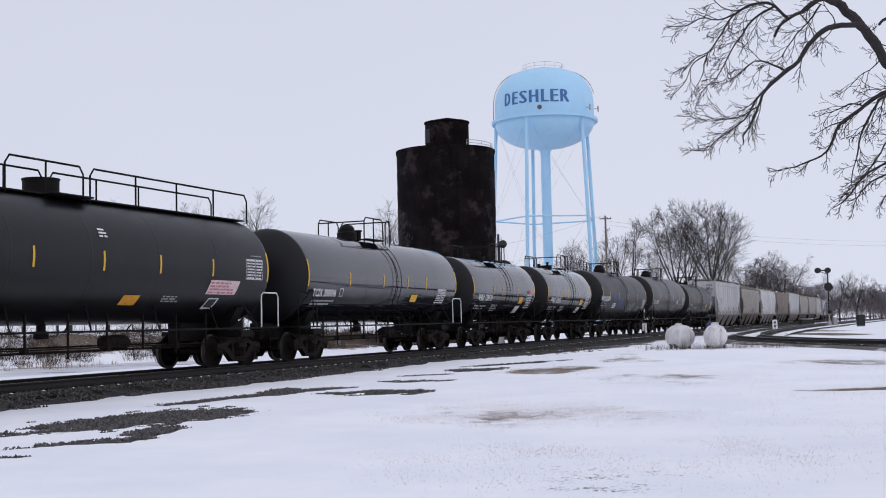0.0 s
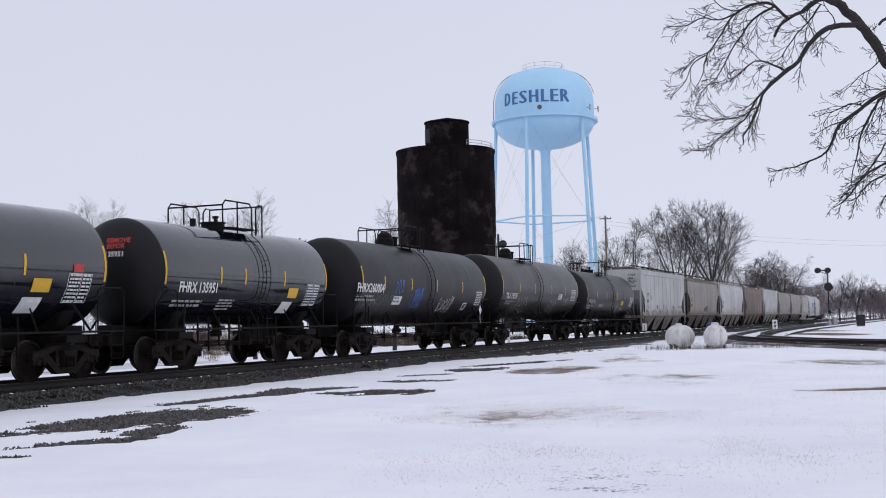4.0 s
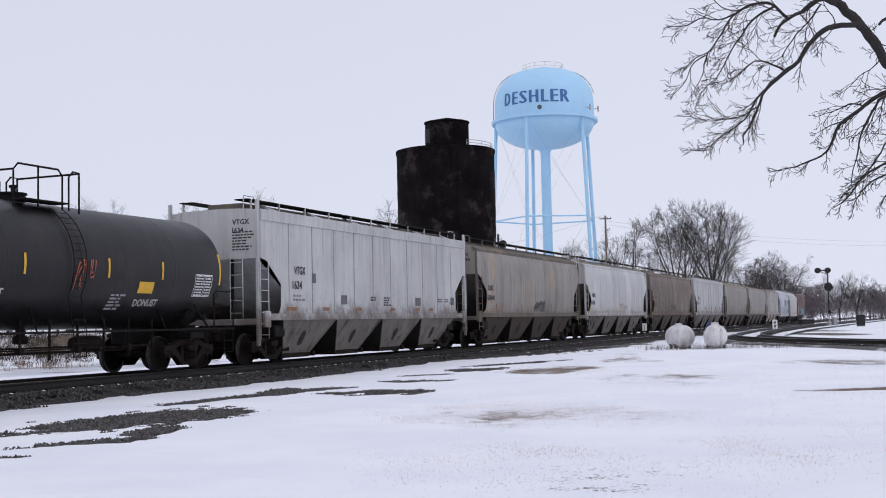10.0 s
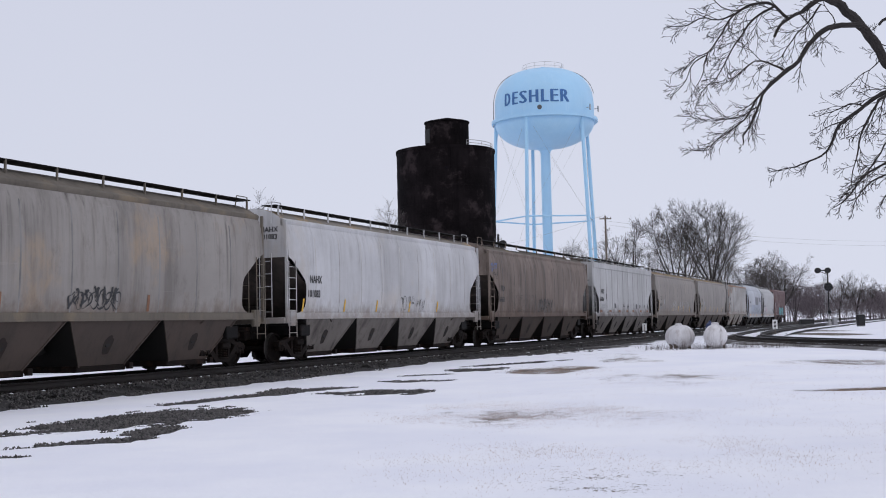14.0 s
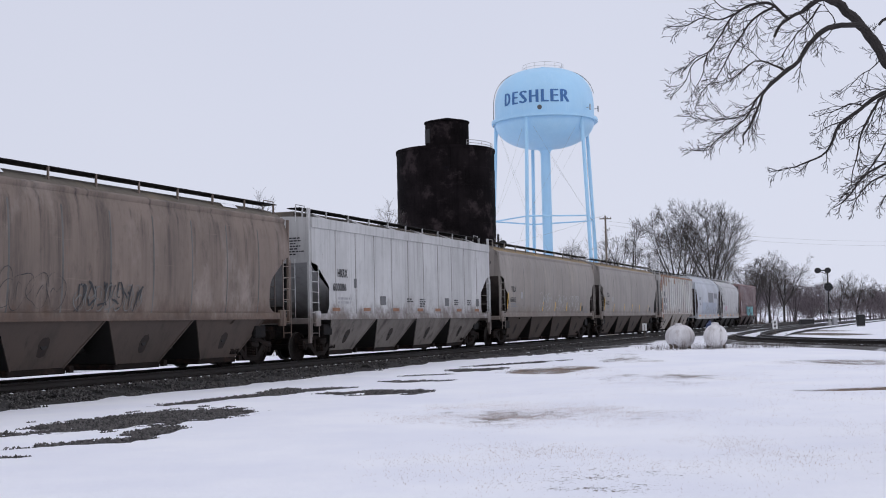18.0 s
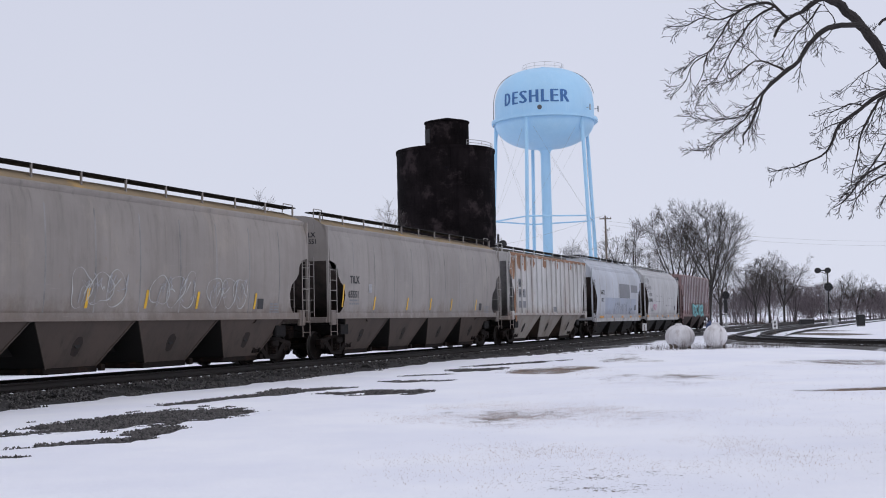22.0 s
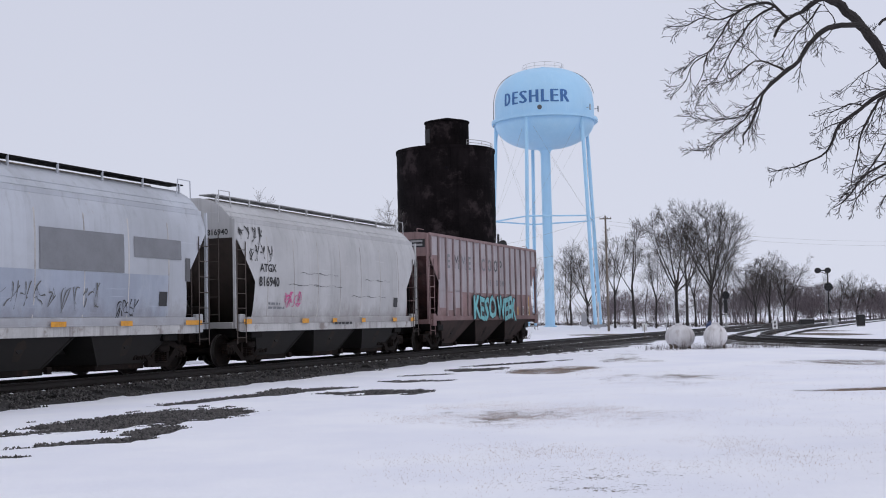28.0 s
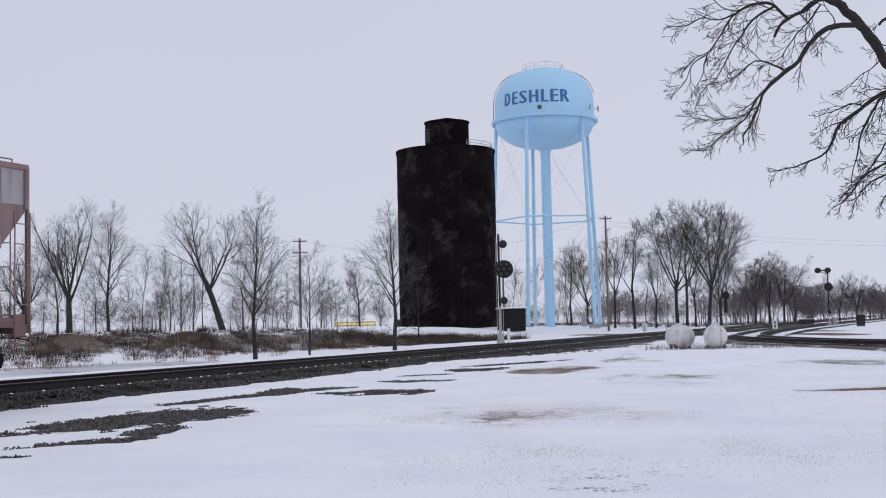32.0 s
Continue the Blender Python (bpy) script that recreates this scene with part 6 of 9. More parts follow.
    def twig(g, p, d, length, r, level):
        n = 7 if level == 1 else 5 if level == 2 else 3
        pts, q, e = [p.copy()], p.copy(), d.copy()
        wx = wz = 0.0
        for k in range(n):
            wx, wz = 0.35 * wx + rnd.uniform(-0.2, 0.2), 0.35 * wz + rnd.uniform(-0.2, 0.2)
            e = (e + Vector((wx, rnd.uniform(-0.12, 0.12), wz - 0.015))).normalized()
            q = q + e * (length / n)
            pts.append(q.copy())
        g.tube(pts, [max(0.0024, r * (1 - 0.5 * k / n)) for k in range(n + 1)], 4 if level < 2 else 3, caps=False)
        if level >= 3:
            return
        m = 4 if level < 2 else 2
        sgn = rnd.choice((-1, 1))
        for k in range(m):
            f = 0.18 + 0.74 * (k + rnd.random()) / m
            i = min(n - 1, int(f * n))
            fwd = (pts[i + 1] - pts[i]).normalized()
            side = Vector((-fwd.z, rnd.uniform(-0.5, 0.5), fwd.x)) * sgn
            sgn = -sgn
            nd = (fwd + side.normalized() * rnd.uniform(0.35, 0.75)).normalized()
            twig(g, pts[i].lerp(pts[i + 1], f * n - i), nd, length * rnd.uniform(0.35, 0.7) * (1.1 - 0.4 * f), r * 0.66, level + 1)

    for pts, r0, r1, dense in boughs:
        line = spline(pts, 0.07)
        m = len(line)
        rr = [r0 + (r1 - r0) * (k / (m - 1)) ** 0.8 for k in range(m)]
        wob = [Vector(p) + Vector((rnd.uniform(-1, 1), rnd.uniform(-1, 1), rnd.uniform(-1, 1))) * min(0.010, 0.25 * q + 0.002) for p, q in zip(line, rr)]
        g = Geo()
        g.tube(wob, [q * (1 + rnd.uniform(-0.10, 0.14)) for q in rr], 10 if r0 > 0.028 else 6)
        b = part("bough", g, M["nearbark"], t)
        if not dense:
            continue
        sgn = 1
        step = 0.0
        for i in range(2, m - 1):
            step += 0.07 * dense
            if step < 0.045 + rnd.uniform(0, 0.035):
                continue
            step = 0.0
            fwd = (wob[i + 1] - wob[i - 1]).normalized()
            side = Vector((-fwd.z, rnd.uniform(-0.4, 0.4), fwd.x)).normalized() * sgn
            sgn = -sgn if rnd.random() < 0.75 else sgn
            d = (fwd * 0.9 + side * rnd.uniform(0.28, 0.72) + Vector((-0.14, 0, -0.04))).normalized()
            tw = Geo()
            twig(tw, wob[i], d, rnd.uniform(0.18, 0.40) * (1.2 - 0.75 * i / m), min(0.0068, 0.0036 + rr[i] * 0.16), 1)
            part("twig", tw, M["nearbark"], b, smooth=0)
        tw = Geo()
        twig(tw, wob[-1], (wob[-1] - wob[-3]).normalized(), rnd.uniform(0.06, 0.12), min(0.004, r1), 1)
        part("twig", tw, M["nearbark"], b, smooth=0)


near_tree()


# ---- the train: parts that all cars share ----
def wheelset_mesh():
    g = Geo()
    g.lathe([(0.085, -0.72), (0.085, 0.72)], 10, "y", slot=0)
    for sgn in (-1, 1):
        y = 0.7175 * sgn
        prof = [(0.10, y - 0.09 * sgn), (0.16, y - 0.07 * sgn), (0.20, y + 0.0 * sgn), (0.38, y + 0.015 * sgn), (0.40, y - 0.045 * sgn), (0.485, y - 0.04 * sgn), (0.475, y - 0.012 * sgn), (0.457, y + 0.0 * sgn),
                (0.452, y + 0.09 * sgn), (0.40, y + 0.095 * sgn), (0.38, y + 0.04 * sgn), (0.21, y + 0.05 * sgn), (0.17, y + 0.08 * sgn), (0.10, y + 0.09 * sgn)]
        g.lathe(prof, 28, "y", slots=[0, 0, 0, 0, 1, 0, 1, 1, 0, 0, 0, 0, 0])
        for k in range(3):
            a = 2 * math.pi * k / 3
            g.lathe([(0.016, y + 0.34 * sgn), (0.016, y + 0.375 * sgn)], 6, "y", (0.06 * math.cos(a), 0, 0.06 * math.sin(a)))
        g.lathe([(0.075, y + 0.08 * sgn), (0.075, y + 0.26 * sgn), (0.105, y + 0.27 * sgn), (0.105, y + 0.345 * sgn), (0.085, y + 0.355 * sgn)], 14, "y")
    return g.mesh("wheelset", [M["wheel"], M["tread"]], 35)


def sideframe_mesh():
    """A cast side frame with arched top, bellied bottom, two windows and pedestals over the bearings."""
    g = Geo()
    top = [(-1.14, 0.50), (-1.10, 0.66), (-0.72, 0.70), (-0.42, 0.79), (0.42, 0.79), (0.72, 0.70), (1.10, 0.66), (1.14, 0.50)]
    g.prism(top + [(0.98, 0.44), (0.98, 0.56), (0.80, 0.58), (0.62, 0.60), (0.40, 0.68), (-0.40, 0.68), (-0.62, 0.60), (-0.80, 0.58), (-0.98, 0.56), (-0.98, 0.44)], -0.09, 0.09, 0, "y")
    g.prism([(-0.80, 0.60), (-0.62, 0.62), (-0.27, 0.28), (0.27, 0.28), (0.62, 0.62), (0.80, 0.60), (0.80, 0.46), (0.68, 0.44), (0.33, 0.15), (-0.33, 0.15), (-0.68, 0.44), (-0.80, 0.46)], -0.085, 0.085, 0, "y")
    for x in (-0.30, 0.30):
        g.box(x - 0.055, x + 0.055, -0.08, 0.08, 0.25, 0.70, 0.012)
    for x in (-0.889, 0.889):
        g.box(x - 0.16, x + 0.16, -0.10, 0.10, 0.52, 0.62, 0.02)
        g.box(x - 0.20, x - 0.125, -0.09, 0.09, 0.36, 0.60, 0.015)
        g.box(x + 0.125, x + 0.20, -0.09, 0.09, 0.36, 0.60, 0.015)
    return g.mesh("side_frame", [M["truck"]], 40)


def spring_mesh():
    g = Geo()
    for dx in (-0.13, 0.0, 0.13):
        for dy in (-0.06, 0.06):
            path = [(dx + 0.052 * math.cos(a), dy + 0.052 * math.sin(a), 0.29 + 0.24 * a / (10 * math.pi)) for a in np.linspace(0, 10 * math.pi, 36)]
            g.tube(path, 0.014, 4)
    g.box(-0.22, 0.22, -0.14, 0.14, 0.26, 0.29, 0.008)
    return g.mesh("spring", [M["truck"]], 40)


def bolster_mesh():
    g = Geo()
    g.box(-0.22, 0.22, -1.22, 1.22, 0.53, 0.70, 0.03)
    g.box(-0.20, 0.20, -0.7, 0.7, 0.44, 0.54, 0.03)
    g.lathe([(0.20, 0.70), (0.20, 0.78)], 16)
    for x in (-0.48, 0.48):
        g.box(x - 0.05, x + 0.05, -0.85, 0.85, 0.36, 0.44, 0.012)
        for y in (-0.72, 0.72):
            g.box(x - 0.05 + 0.06 * (1 if x < 0 else -1) * 0, x + 0.05, y - 0.06, y + 0.06, 0.30, 0.52, 0.015)
    return g.mesh("bolster", [M["truck"]], 40)


WHEELSET, SIDEFRAME, SPRING, BOLSTER = wheelset_mesh(), sideframe_mesh(), spring_mesh(), bolster_mesh()
WHEELS = []


def truck(car, x):
    """A four-wheeled truck under a car, its pivot at x; the axles 1.778 m apart."""
    t = new("truck")
    t.parent, t.location, t.empty_display_size = car, (x, 0, 0), 0.3
    part("bolster", BOLSTER, None, t)
    for y in (-1.0, 1.0):
        f = part("side_frame", SIDEFRAME, None, t)
        f.location = (0, y, 0)
        f = part("spring_nest", SPRING, None, t)
        f.location = (0, y, 0)
    for dx in (-0.889, 0.889):
        w = part("wheelset", WHEELSET, None, t, "dark wheelset with bright worn treads")
        w.location = (dx, 0, 0.457)
        WHEELS.append((w, dx))
    return t


def coupler_geo(half):
    """Draft sill and knuckle coupler at the +x end; half: half the coupled length."""
    g = Geo()
    g.box(half - 1.9, half - 0.55, -0.20, 0.20, 0.72, 1.12, 0.02)
    g.box(half - 0.56, half - 0.40, -0.26, 0.26, 0.70, 1.02, 0.03)
    g.box(half - 0.5, half - 0.16, -0.075, 0.075, 0.80, 0.96, 0.02)
    g.prism([(half - 0.18, -0.10), (half - 0.16, 0.14), (half - 0.02, 0.17), (half + 0.05, 0.09), (half - 0.03, 0.03), (half - 0.05, -0.10)], 0.73, 1.02, 0, "z")
    g.tube([(half - 0.45, 0.02, 0.76), (half - 0.25, -0.12, 0.50), (half - 0.05, -0.16, 0.40), (half + 0.0, -0.15, 0.44)], 0.028, 6)
    g.tube([(half - 0.42, -0.10, 1.0), (half - 0.42, -0.9, 0.98), (half - 0.40, -1.25, 0.92), (half - 0.40, -1.27, 0.72)], 0.013, 5)
    return g


def mirrored(g):
    """The same shape at the other end of the car, turned half round."""
    h = Geo()
    h.v = [(-x, -y, z) for x, y, z in g.v]
    h.f, h.s = list(g.f), list(g.s)
    return h


def ladder_geo(x, y, z0, z1, wide, n, out=(0, -1), rail=0.016, rung=0.012):
    """Two stiles and n rungs; the rungs run along x when out is across, else along y."""
    g = Geo()
    dx, dy = (wide, 0) if out[0] == 0 else (0, wide)
    for k in (0, 1):
        g.box(x + dx * k - rail, x + dx * k + rail, y + dy * k - rail * 0.6, y + dy * k + rail * 0.6, z0, z1, 0.004)
    for k in range(n):
        z = z0 + (z1 - z0) * (k + 0.4) / n
        g.tube([(x, y, z), (x + dx, y + dy, z)], rung, 5)
    return g


def on_surface(g, verts, faces, x, z, surf, side, slot=0, lift=0.006):
    """Lays flat shapes (u along, w up) on a car's side; surf(z) gives half the width there. The words read from left to right on each side."""
    v = []
    for u, w in verts:
        y = surf(z + w) + lift
        v.append((x + u, -y, z + w) if side < 0 else (x - u, y, z + w))
    g.add(v, [f if side < 0 else f for f in faces], slot)


def mark(car, name, text, x, z, h, material, surf, stretch=1.0, label=""):
    g = Geo()
    v, f = word(text, h, stretch=stretch)
    fall = (surf(z + h) - surf(z)) * 0.45
    v = [(u - fall * w / h, w) for u, w in v]
    on_surface(g, v, f, x, z, surf, -1, 0, 0.016)
    return part(name, g, material, car, label, smooth=0)


def plate_geo(g, x, z, w, h, surf, slot=0, lift=0.013, n=3, tilt=0.0):
    for side in (-1,):
        v, f = [], []
        for i in range(n + 1):
            t = i / n
            v += [(tilt * t * h, h * t), (w + tilt * t * h, h * t)]
        f = [(2 * i, 2 * i + 1, 2 * i + 3, 2 * i + 2) for i in range(n)]
        on_surface(g, v, f, x if side < 0 else -x, z, surf, side, slot, lift)
    return g


def plate(car, name, x, z, w, h, material, surf, label="", lift=0.013, n=3, tilt=0.0):
    return part(name, plate_geo(Geo(), x, z, w, h, surf, 0, lift, n, tilt), material, car, label, smooth=0)


def bars(car, x, z, w, lines, pitch, material, surf, seed, name="small_lettering"):
    """Lines of writing too small to read."""
    g, rnd = Geo(), random.Random(seed)
    for k in range(lines):
        u = 0.0
        end = w * (0.65 + 0.35 * rnd.random())
        while u < end - 0.05:
            d = min(end - u, 0.08 + 0.22 * rnd.random())
            plate_geo(g, x + u, z - k * pitch, d, pitch * 0.55, surf, 0, 0.013, 1)
            u += d + 0.05
    return part(name, g, material, car, smooth=0)


def scrawl(car, x, z, w, h, material, surf, seed, turns=9, thick=0.03, label="spray-painted scrawl", slant=0.2, bubble=False):
    """A spray-paint tag: a row of hooked strokes, or of closed bubble outlines, with no readable letters."""
    g, rnd = Geo(), random.Random(seed)
    if slant == 0:
        count, cell = max(2, turns // 2), w / max(2, turns // 2)
    else:
        count = max(3, int(w / (h * 0.62)))
        cell = w / count
    layer = 0
    for k in range(count):
        for rep_ in range(2 if bubble else 3):
            pts = []
            cx = cell * (k + 0.5) + rnd.uniform(-0.1, 0.1) * cell
            if slant == 0:
                pts = [(cx + (i / 12 - 0.5) * cell * 1.2, h * 0.5 * math.sin(i * 0.9 + k)) for i in range(13)]
            elif bubble and rep_ == 0:
                a1, a2, a3 = rnd.random() * 6, rnd.uniform(0.08, 0.2), rnd.uniform(0.08, 0.16)
                for i in range(29):
                    a = 2 * math.pi * i / 28
                    q = 1 + a2 * math.sin(2 * a + a1) + a3 * math.sin(3 * a + 2 * a1)
                    pts.append((cx + 0.58 * cell * q * math.cos(a), h * (0.5 + 0.48 * q * math.sin(a))))
            else:
                # a stroke from one height to another with a hook
                z0, z1 = rnd.choice(((0.05, 0.95), (0.95, 0.1), (0.5, 0.95), (0.9, 0.4))) if not bubble else (0.35, 0.7)
                u0, u1, bend = rnd.uniform(-0.5, 0.3), rnd.uniform(-0.3, 0.5), rnd.uniform(-0.7, 0.7)
                for i in range(13):
                    f = i / 12
                    pts.append((cx + cell * (u0 + (u1 - u0) * f + bend * math.sin(math.pi * f) * 0.6), h * (z0 + (z1 - z0) * f + 0.14 * math.sin(5 * f + k))))
            v, f_ = [], []
            for i, (u, q) in enumerate(pts):
                u, q = u, min(1.12 * h, max(-0.08 * h, q))
                p0, p1 = pts[max(i - 1, 0)], pts[min(i + 1, len(pts) - 1)]
                dx, dz = p1[0] - p0[0], p1[1] - p0[1]
                d = math.hypot(dx, dz) or 1
                r = thick * (0.6 + 0.4 * math.sin(i * 0.5 + k)) * (0.7 if bubble else 0.85)
                v += [(u + slant * q - dz / d * r, q + dx / d * r), (u + slant * q + dz / d * r, q - dx / d * r)]
                if i:
                    f_.append((2 * i - 2, 2 * i - 1, 2 * i + 1, 2 * i))
            on_surface(g, v, f_, x, z, surf, -1, 0, 0.014 + 0.0004 * layer)
            layer += 1
            if slant == 0:
                break
    return part("graffiti", g, material, car, label, smooth=0)


def data_table(car, x, z, w, h, material, surf, seed, lines=8):
    """A stencilled table of small data: a ruled frame with rows of writing too small to read."""
    g, rnd = Geo(), random.Random(seed)
    t_ = 0.016
    for a, b, ww, hh in ((0, 0, w, t_), (0, h - t_, w, t_), (0, 0, t_, h), (w - t_, 0, t_, h), (w * 0.55, 0, t_, h)):
        plate_geo(g, x + a, z + b, ww, hh, surf, 0, 0.013, 2)
    for k in range(lines):
        zz = z + h * (k + 0.25) / lines
        for u0, u1 in ((0.06, 0.52), (0.60, 0.95)):
            u = u0 * w
            while u < (u1 - 0.04) * w:
                d = min(u1 * w - u, rnd.uniform(0.05, 0.14))
                plate_geo(g, x + u, zz, d, h / lines * 0.52, surf, 0, 0.013, 1)
                u += d + 0.022
    return part("data_table", g, material, car, "stencilled data table", smooth=0)


# ---- tank cars ----
HEAD = {}


def tank_car(half, radius, zc, paint, label, seed, tank_half, dome="plain", ladder_x=0.0, rail_full=False, stripe=None, stripe_xs=(), saddle=0.0):
    """half: half the coupled length; tank_half: half the length of the shell, heads included."""
    car = thing("tank_car", label, "tank car", "freight train cars")
    rnd = random.Random(seed)
    g = Geo()
    head = radius * 0.52
    prof = []
    for k in range(15):
        a = math.pi / 2 * k / 14
        prof.append((max(0.0005, radius * math.sin(a)), -tank_half + head * (1 - math.cos(a))))
    body = np.linspace(-tank_half + head, tank_half - head, 7)[1:]
    prof += [(radius, float(x)) for x in body]
    for k in range(1, 15):
        a = math.pi / 2 * (1 - k / 14)
        prof.append((max(0.0005, radius * math.sin(a)), tank_half - head * (1 - math.cos(a))))
    prof = sorted(prof, key=lambda q: q[1])
    g.lathe(prof, 48, "x", (0, 0, zc), slots=[1] * 13 + [0] * (len(prof) - 27) + [1] * 13)
    part("tank", g, [M[paint], M["head_black"]], car)
    # weld beads round the shell
    for x in body[:-1]:
        w = Geo()
        w.lathe([(radius + 0.001, x - 0.02), (radius + 0.003, x - 0.012), (radius + 0.003, x + 0.012), (radius + 0.001, x + 0.02)], 48, "x", (0, 0, zc))
        part("weld_seam", w, M[paint], car)

    def surf(z):
        return math.sqrt(max(0.01, radius ** 2 - (z - zc) ** 2))

    bottom = zc - radius
    tc = half - 2.15
    for sgn in (-1, 1):
        sad = Geo()
        sad.prism([(-1.15, zc - radius * 0.72), (-0.9, bottom + 0.02), (-0.35, 0.86), (0.35, 0.86), (0.9, bottom + 0.02), (1.15, zc - radius * 0.72), (0.0, bottom + 0.1)], sgn * tc - 0.20, sgn * tc + 0.20)
        sad.box(sgn * tc - 0.32, sgn * tc + 0.32, -1.35, 1.35, 0.84, 1.02, 0.02)
        part("saddle", sad, M["steel_dark"], car)
        cg = coupler_geo(half)
        part("coupler", cg if sgn > 0 else mirrored(cg), M["truck"], car)
        sill = Geo()
        a, b = sorted((sgn * (tc - 1.6), sgn * (half - 0.55)))
        sill.box(a, b, -0.22, 0.22, 0.74, max(1.12, bottom + 0.06), 0.02)
        part("stub_sill", sill, M["steel_dark"], car)
        # end platform, its steps and safety rails
        pf = Geo()
        xe = sgn * (half - 0.62)
        pf.box(min(xe, xe - sgn * 0.34), max(xe, xe - sgn * 0.34), -1.45, 1.45, 1.06, 1.10, 0.008)
        part("end_platform", pf, M["steel_dark"], car)
        for y in (-1.48, 1.48):
            er = Geo()
            er.tube([(xe - sgn * 0.95, y, 1.10), (xe - sgn * 0.95, y, 2.02), (xe - sgn * 0.85, y, 2.10), (xe - sgn * 0.1, y, 2.10), (xe, y, 2.0), (xe, y, 1.10)], 0.022, 6)
            part("hand_rail", er, M["white"] if (seed in (1, 2) and sgn > 0) else M["steel_dark"], car)
            st = Geo()
            a = xe - sgn * 0.02
            st.tube([(a, y, 1.10), (a, y, 0.45), (a - sgn * 0.45, y, 0.45), (a - sgn * 0.45, y, 1.10)], 0.016, 5)
            st.tube([(a, y, 0.76), (a - sgn * 0.45, y, 0.76)], 0.014, 5)
            part("step", st, M["steel_dark"], car)
            br = Geo()
            br.tube([(xe - sgn * 1.2, y, 1.10), (xe - sgn * 1.6, y * 0.86, 1.75)], 0.03, 5)
            part("brace", br, M["steel_dark"], car)
    truck(car, -tc), truck(car, tc)
    for y in (-1.5, 1.5):
        sr = Geo()
        sr.box(-half + 0.62, half - 0.62, y - 0.022, y + 0.022, 1.06, 1.11, 0.008)
        part("side_bar", sr, M["steel_dark"], car)
        n = max(3, int(half / 1.7))
        for k in range(n):
            x = -half + 2.6 + (2 * half - 5.2) * (k + 0.5) / n
            hb = Geo()
            hb.tube([(x, y, 1.08), (x + 0.28, -surf(bottom + 0.45) if y < 0 else surf(bottom + 0.45), bottom + 0.45)], 0.022, 5)
            part("bracket", hb, M["steel_dark"], car)
    # brake gear and piping below the shell
    pipe = Geo()
    pipe.tube([(-half + 2, -0.55, 0.62), (-1.5, -0.6, 0.62), (-1.2, -0.35, 0.62), (half - 2, -0.35, 0.62)], 0.032, 6)
    pipe.tube([(-tc + 1.0, 0.5, 0.72), (tc - 1.0, 0.5, 0.72)], 0.025, 6)
    part("brake_pipe", pipe, M["truck"], car)
    res = Geo()
    res.lathe([(0.02, -0.5), (0.16, -0.46), (0.19, -0.36), (0.19, 0.36), (0.16, 0.46), (0.02, 0.5)], 14, "x", (half * 0.25, -0.35, 0.80))
    part("air_reservoir", res, M["truck"], car)
    val = Geo()
    val.lathe([(0.14, bottom - 0.32), (0.18, bottom - 0.30), (0.18, bottom - 0.16), (0.11, bottom - 0.12), (0.11, bottom + 0.05)], 12, at=(ladder_x * 0.2, 0, 0))
    part("bottom_valve", val, M["truck"], car)
    rig = Geo()
    for k in range(9):
        x = -tc + 1.3 + (2 * tc - 2.6) * k / 8
        rig.box(x - 0.02, x + 0.02, -0.85, -0.80, 0.62 - 0.16 * (k % 3 == 1), bottom + 0.25, 0.004)
        if k % 2:
            rig.box(x - 0.07, x + 0.07, -0.9, -0.72, 0.60, 0.76, 0.01)
    rig.tube([(-tc + 1.3, -0.825, 0.70), (tc - 1.3, -0.825, 0.70)], 0.018, 5)
    part("brake_rigging", rig, M["truck"], car)
    # top fittings
    top = zc + radius
    man = Geo()
    if dome == "drum":
        man.lathe([(0.42, top - 0.1), (0.42, top + 0.36), (0.44, top + 0.36), (0.44, top + 0.40), (0.1, top + 0.44), (0.001, top + 0.44)], 22, at=(ladder_x - 0.2, 0, 0))
    elif dome == "valves":
        man.lathe([(0.36, top - 0.1), (0.36, top + 0.22), (0.30, top + 0.26), (0.28, top + 0.40), (0.18, top + 0.50), (0.001, top + 0.52)], 20, at=(ladder_x - 0.75, 0, 0))
        man.lathe([(0.10, top - 0.1), (0.10, top + 0.3), (0.14, top + 0.3), (0.14, top + 0.36), (0.001, top + 0.38)], 12, at=(ladder_x + 0.0, -0.1, 0))
        man.lathe([(0.12, top - 0.1), (0.12, top + 0.2), (0.001, top + 0.24)], 12, at=(ladder_x - 0.35, 0.2, 0))
    else:
        man.lathe([(0.34, top - 0.1), (0.34, top + 0.14), (0.38, top + 0.14), (0.38, top + 0.18), (0.001, top + 0.20)], 20, at=(ladder_x - 0.3, 0, 0))
        man.lathe([(0.06, top + 0.15), (0.06, top + 0.30), (0.10, top + 0.30), (0.10, top + 0.36), (0.001, top + 0.38)], 10, at=(ladder_x - 0.3, -0.1, 0))
        man.lathe([(0.09, top - 0.05), (0.09, top + 0.24), (0.001, top + 0.26)], 10, at=(ladder_x - 1.1, 0.15, 0))
    part("manway", man, M["steel_dark"], car, "dark domed manway and valves")
    pl = Geo()
    pl.box(ladder_x - 0.85, ladder_x + 0.55, -0.95, -0.52, top - 0.06, top - 0.02, 0.006)
    pl.box(ladder_x - 0.85, ladder_x + 0.55, 0.52, 0.95, top - 0.06, top - 0.02, 0.006)
    part("platform", pl, M["steel_dark"], car)
    rails = []
    hi = top + 0.72
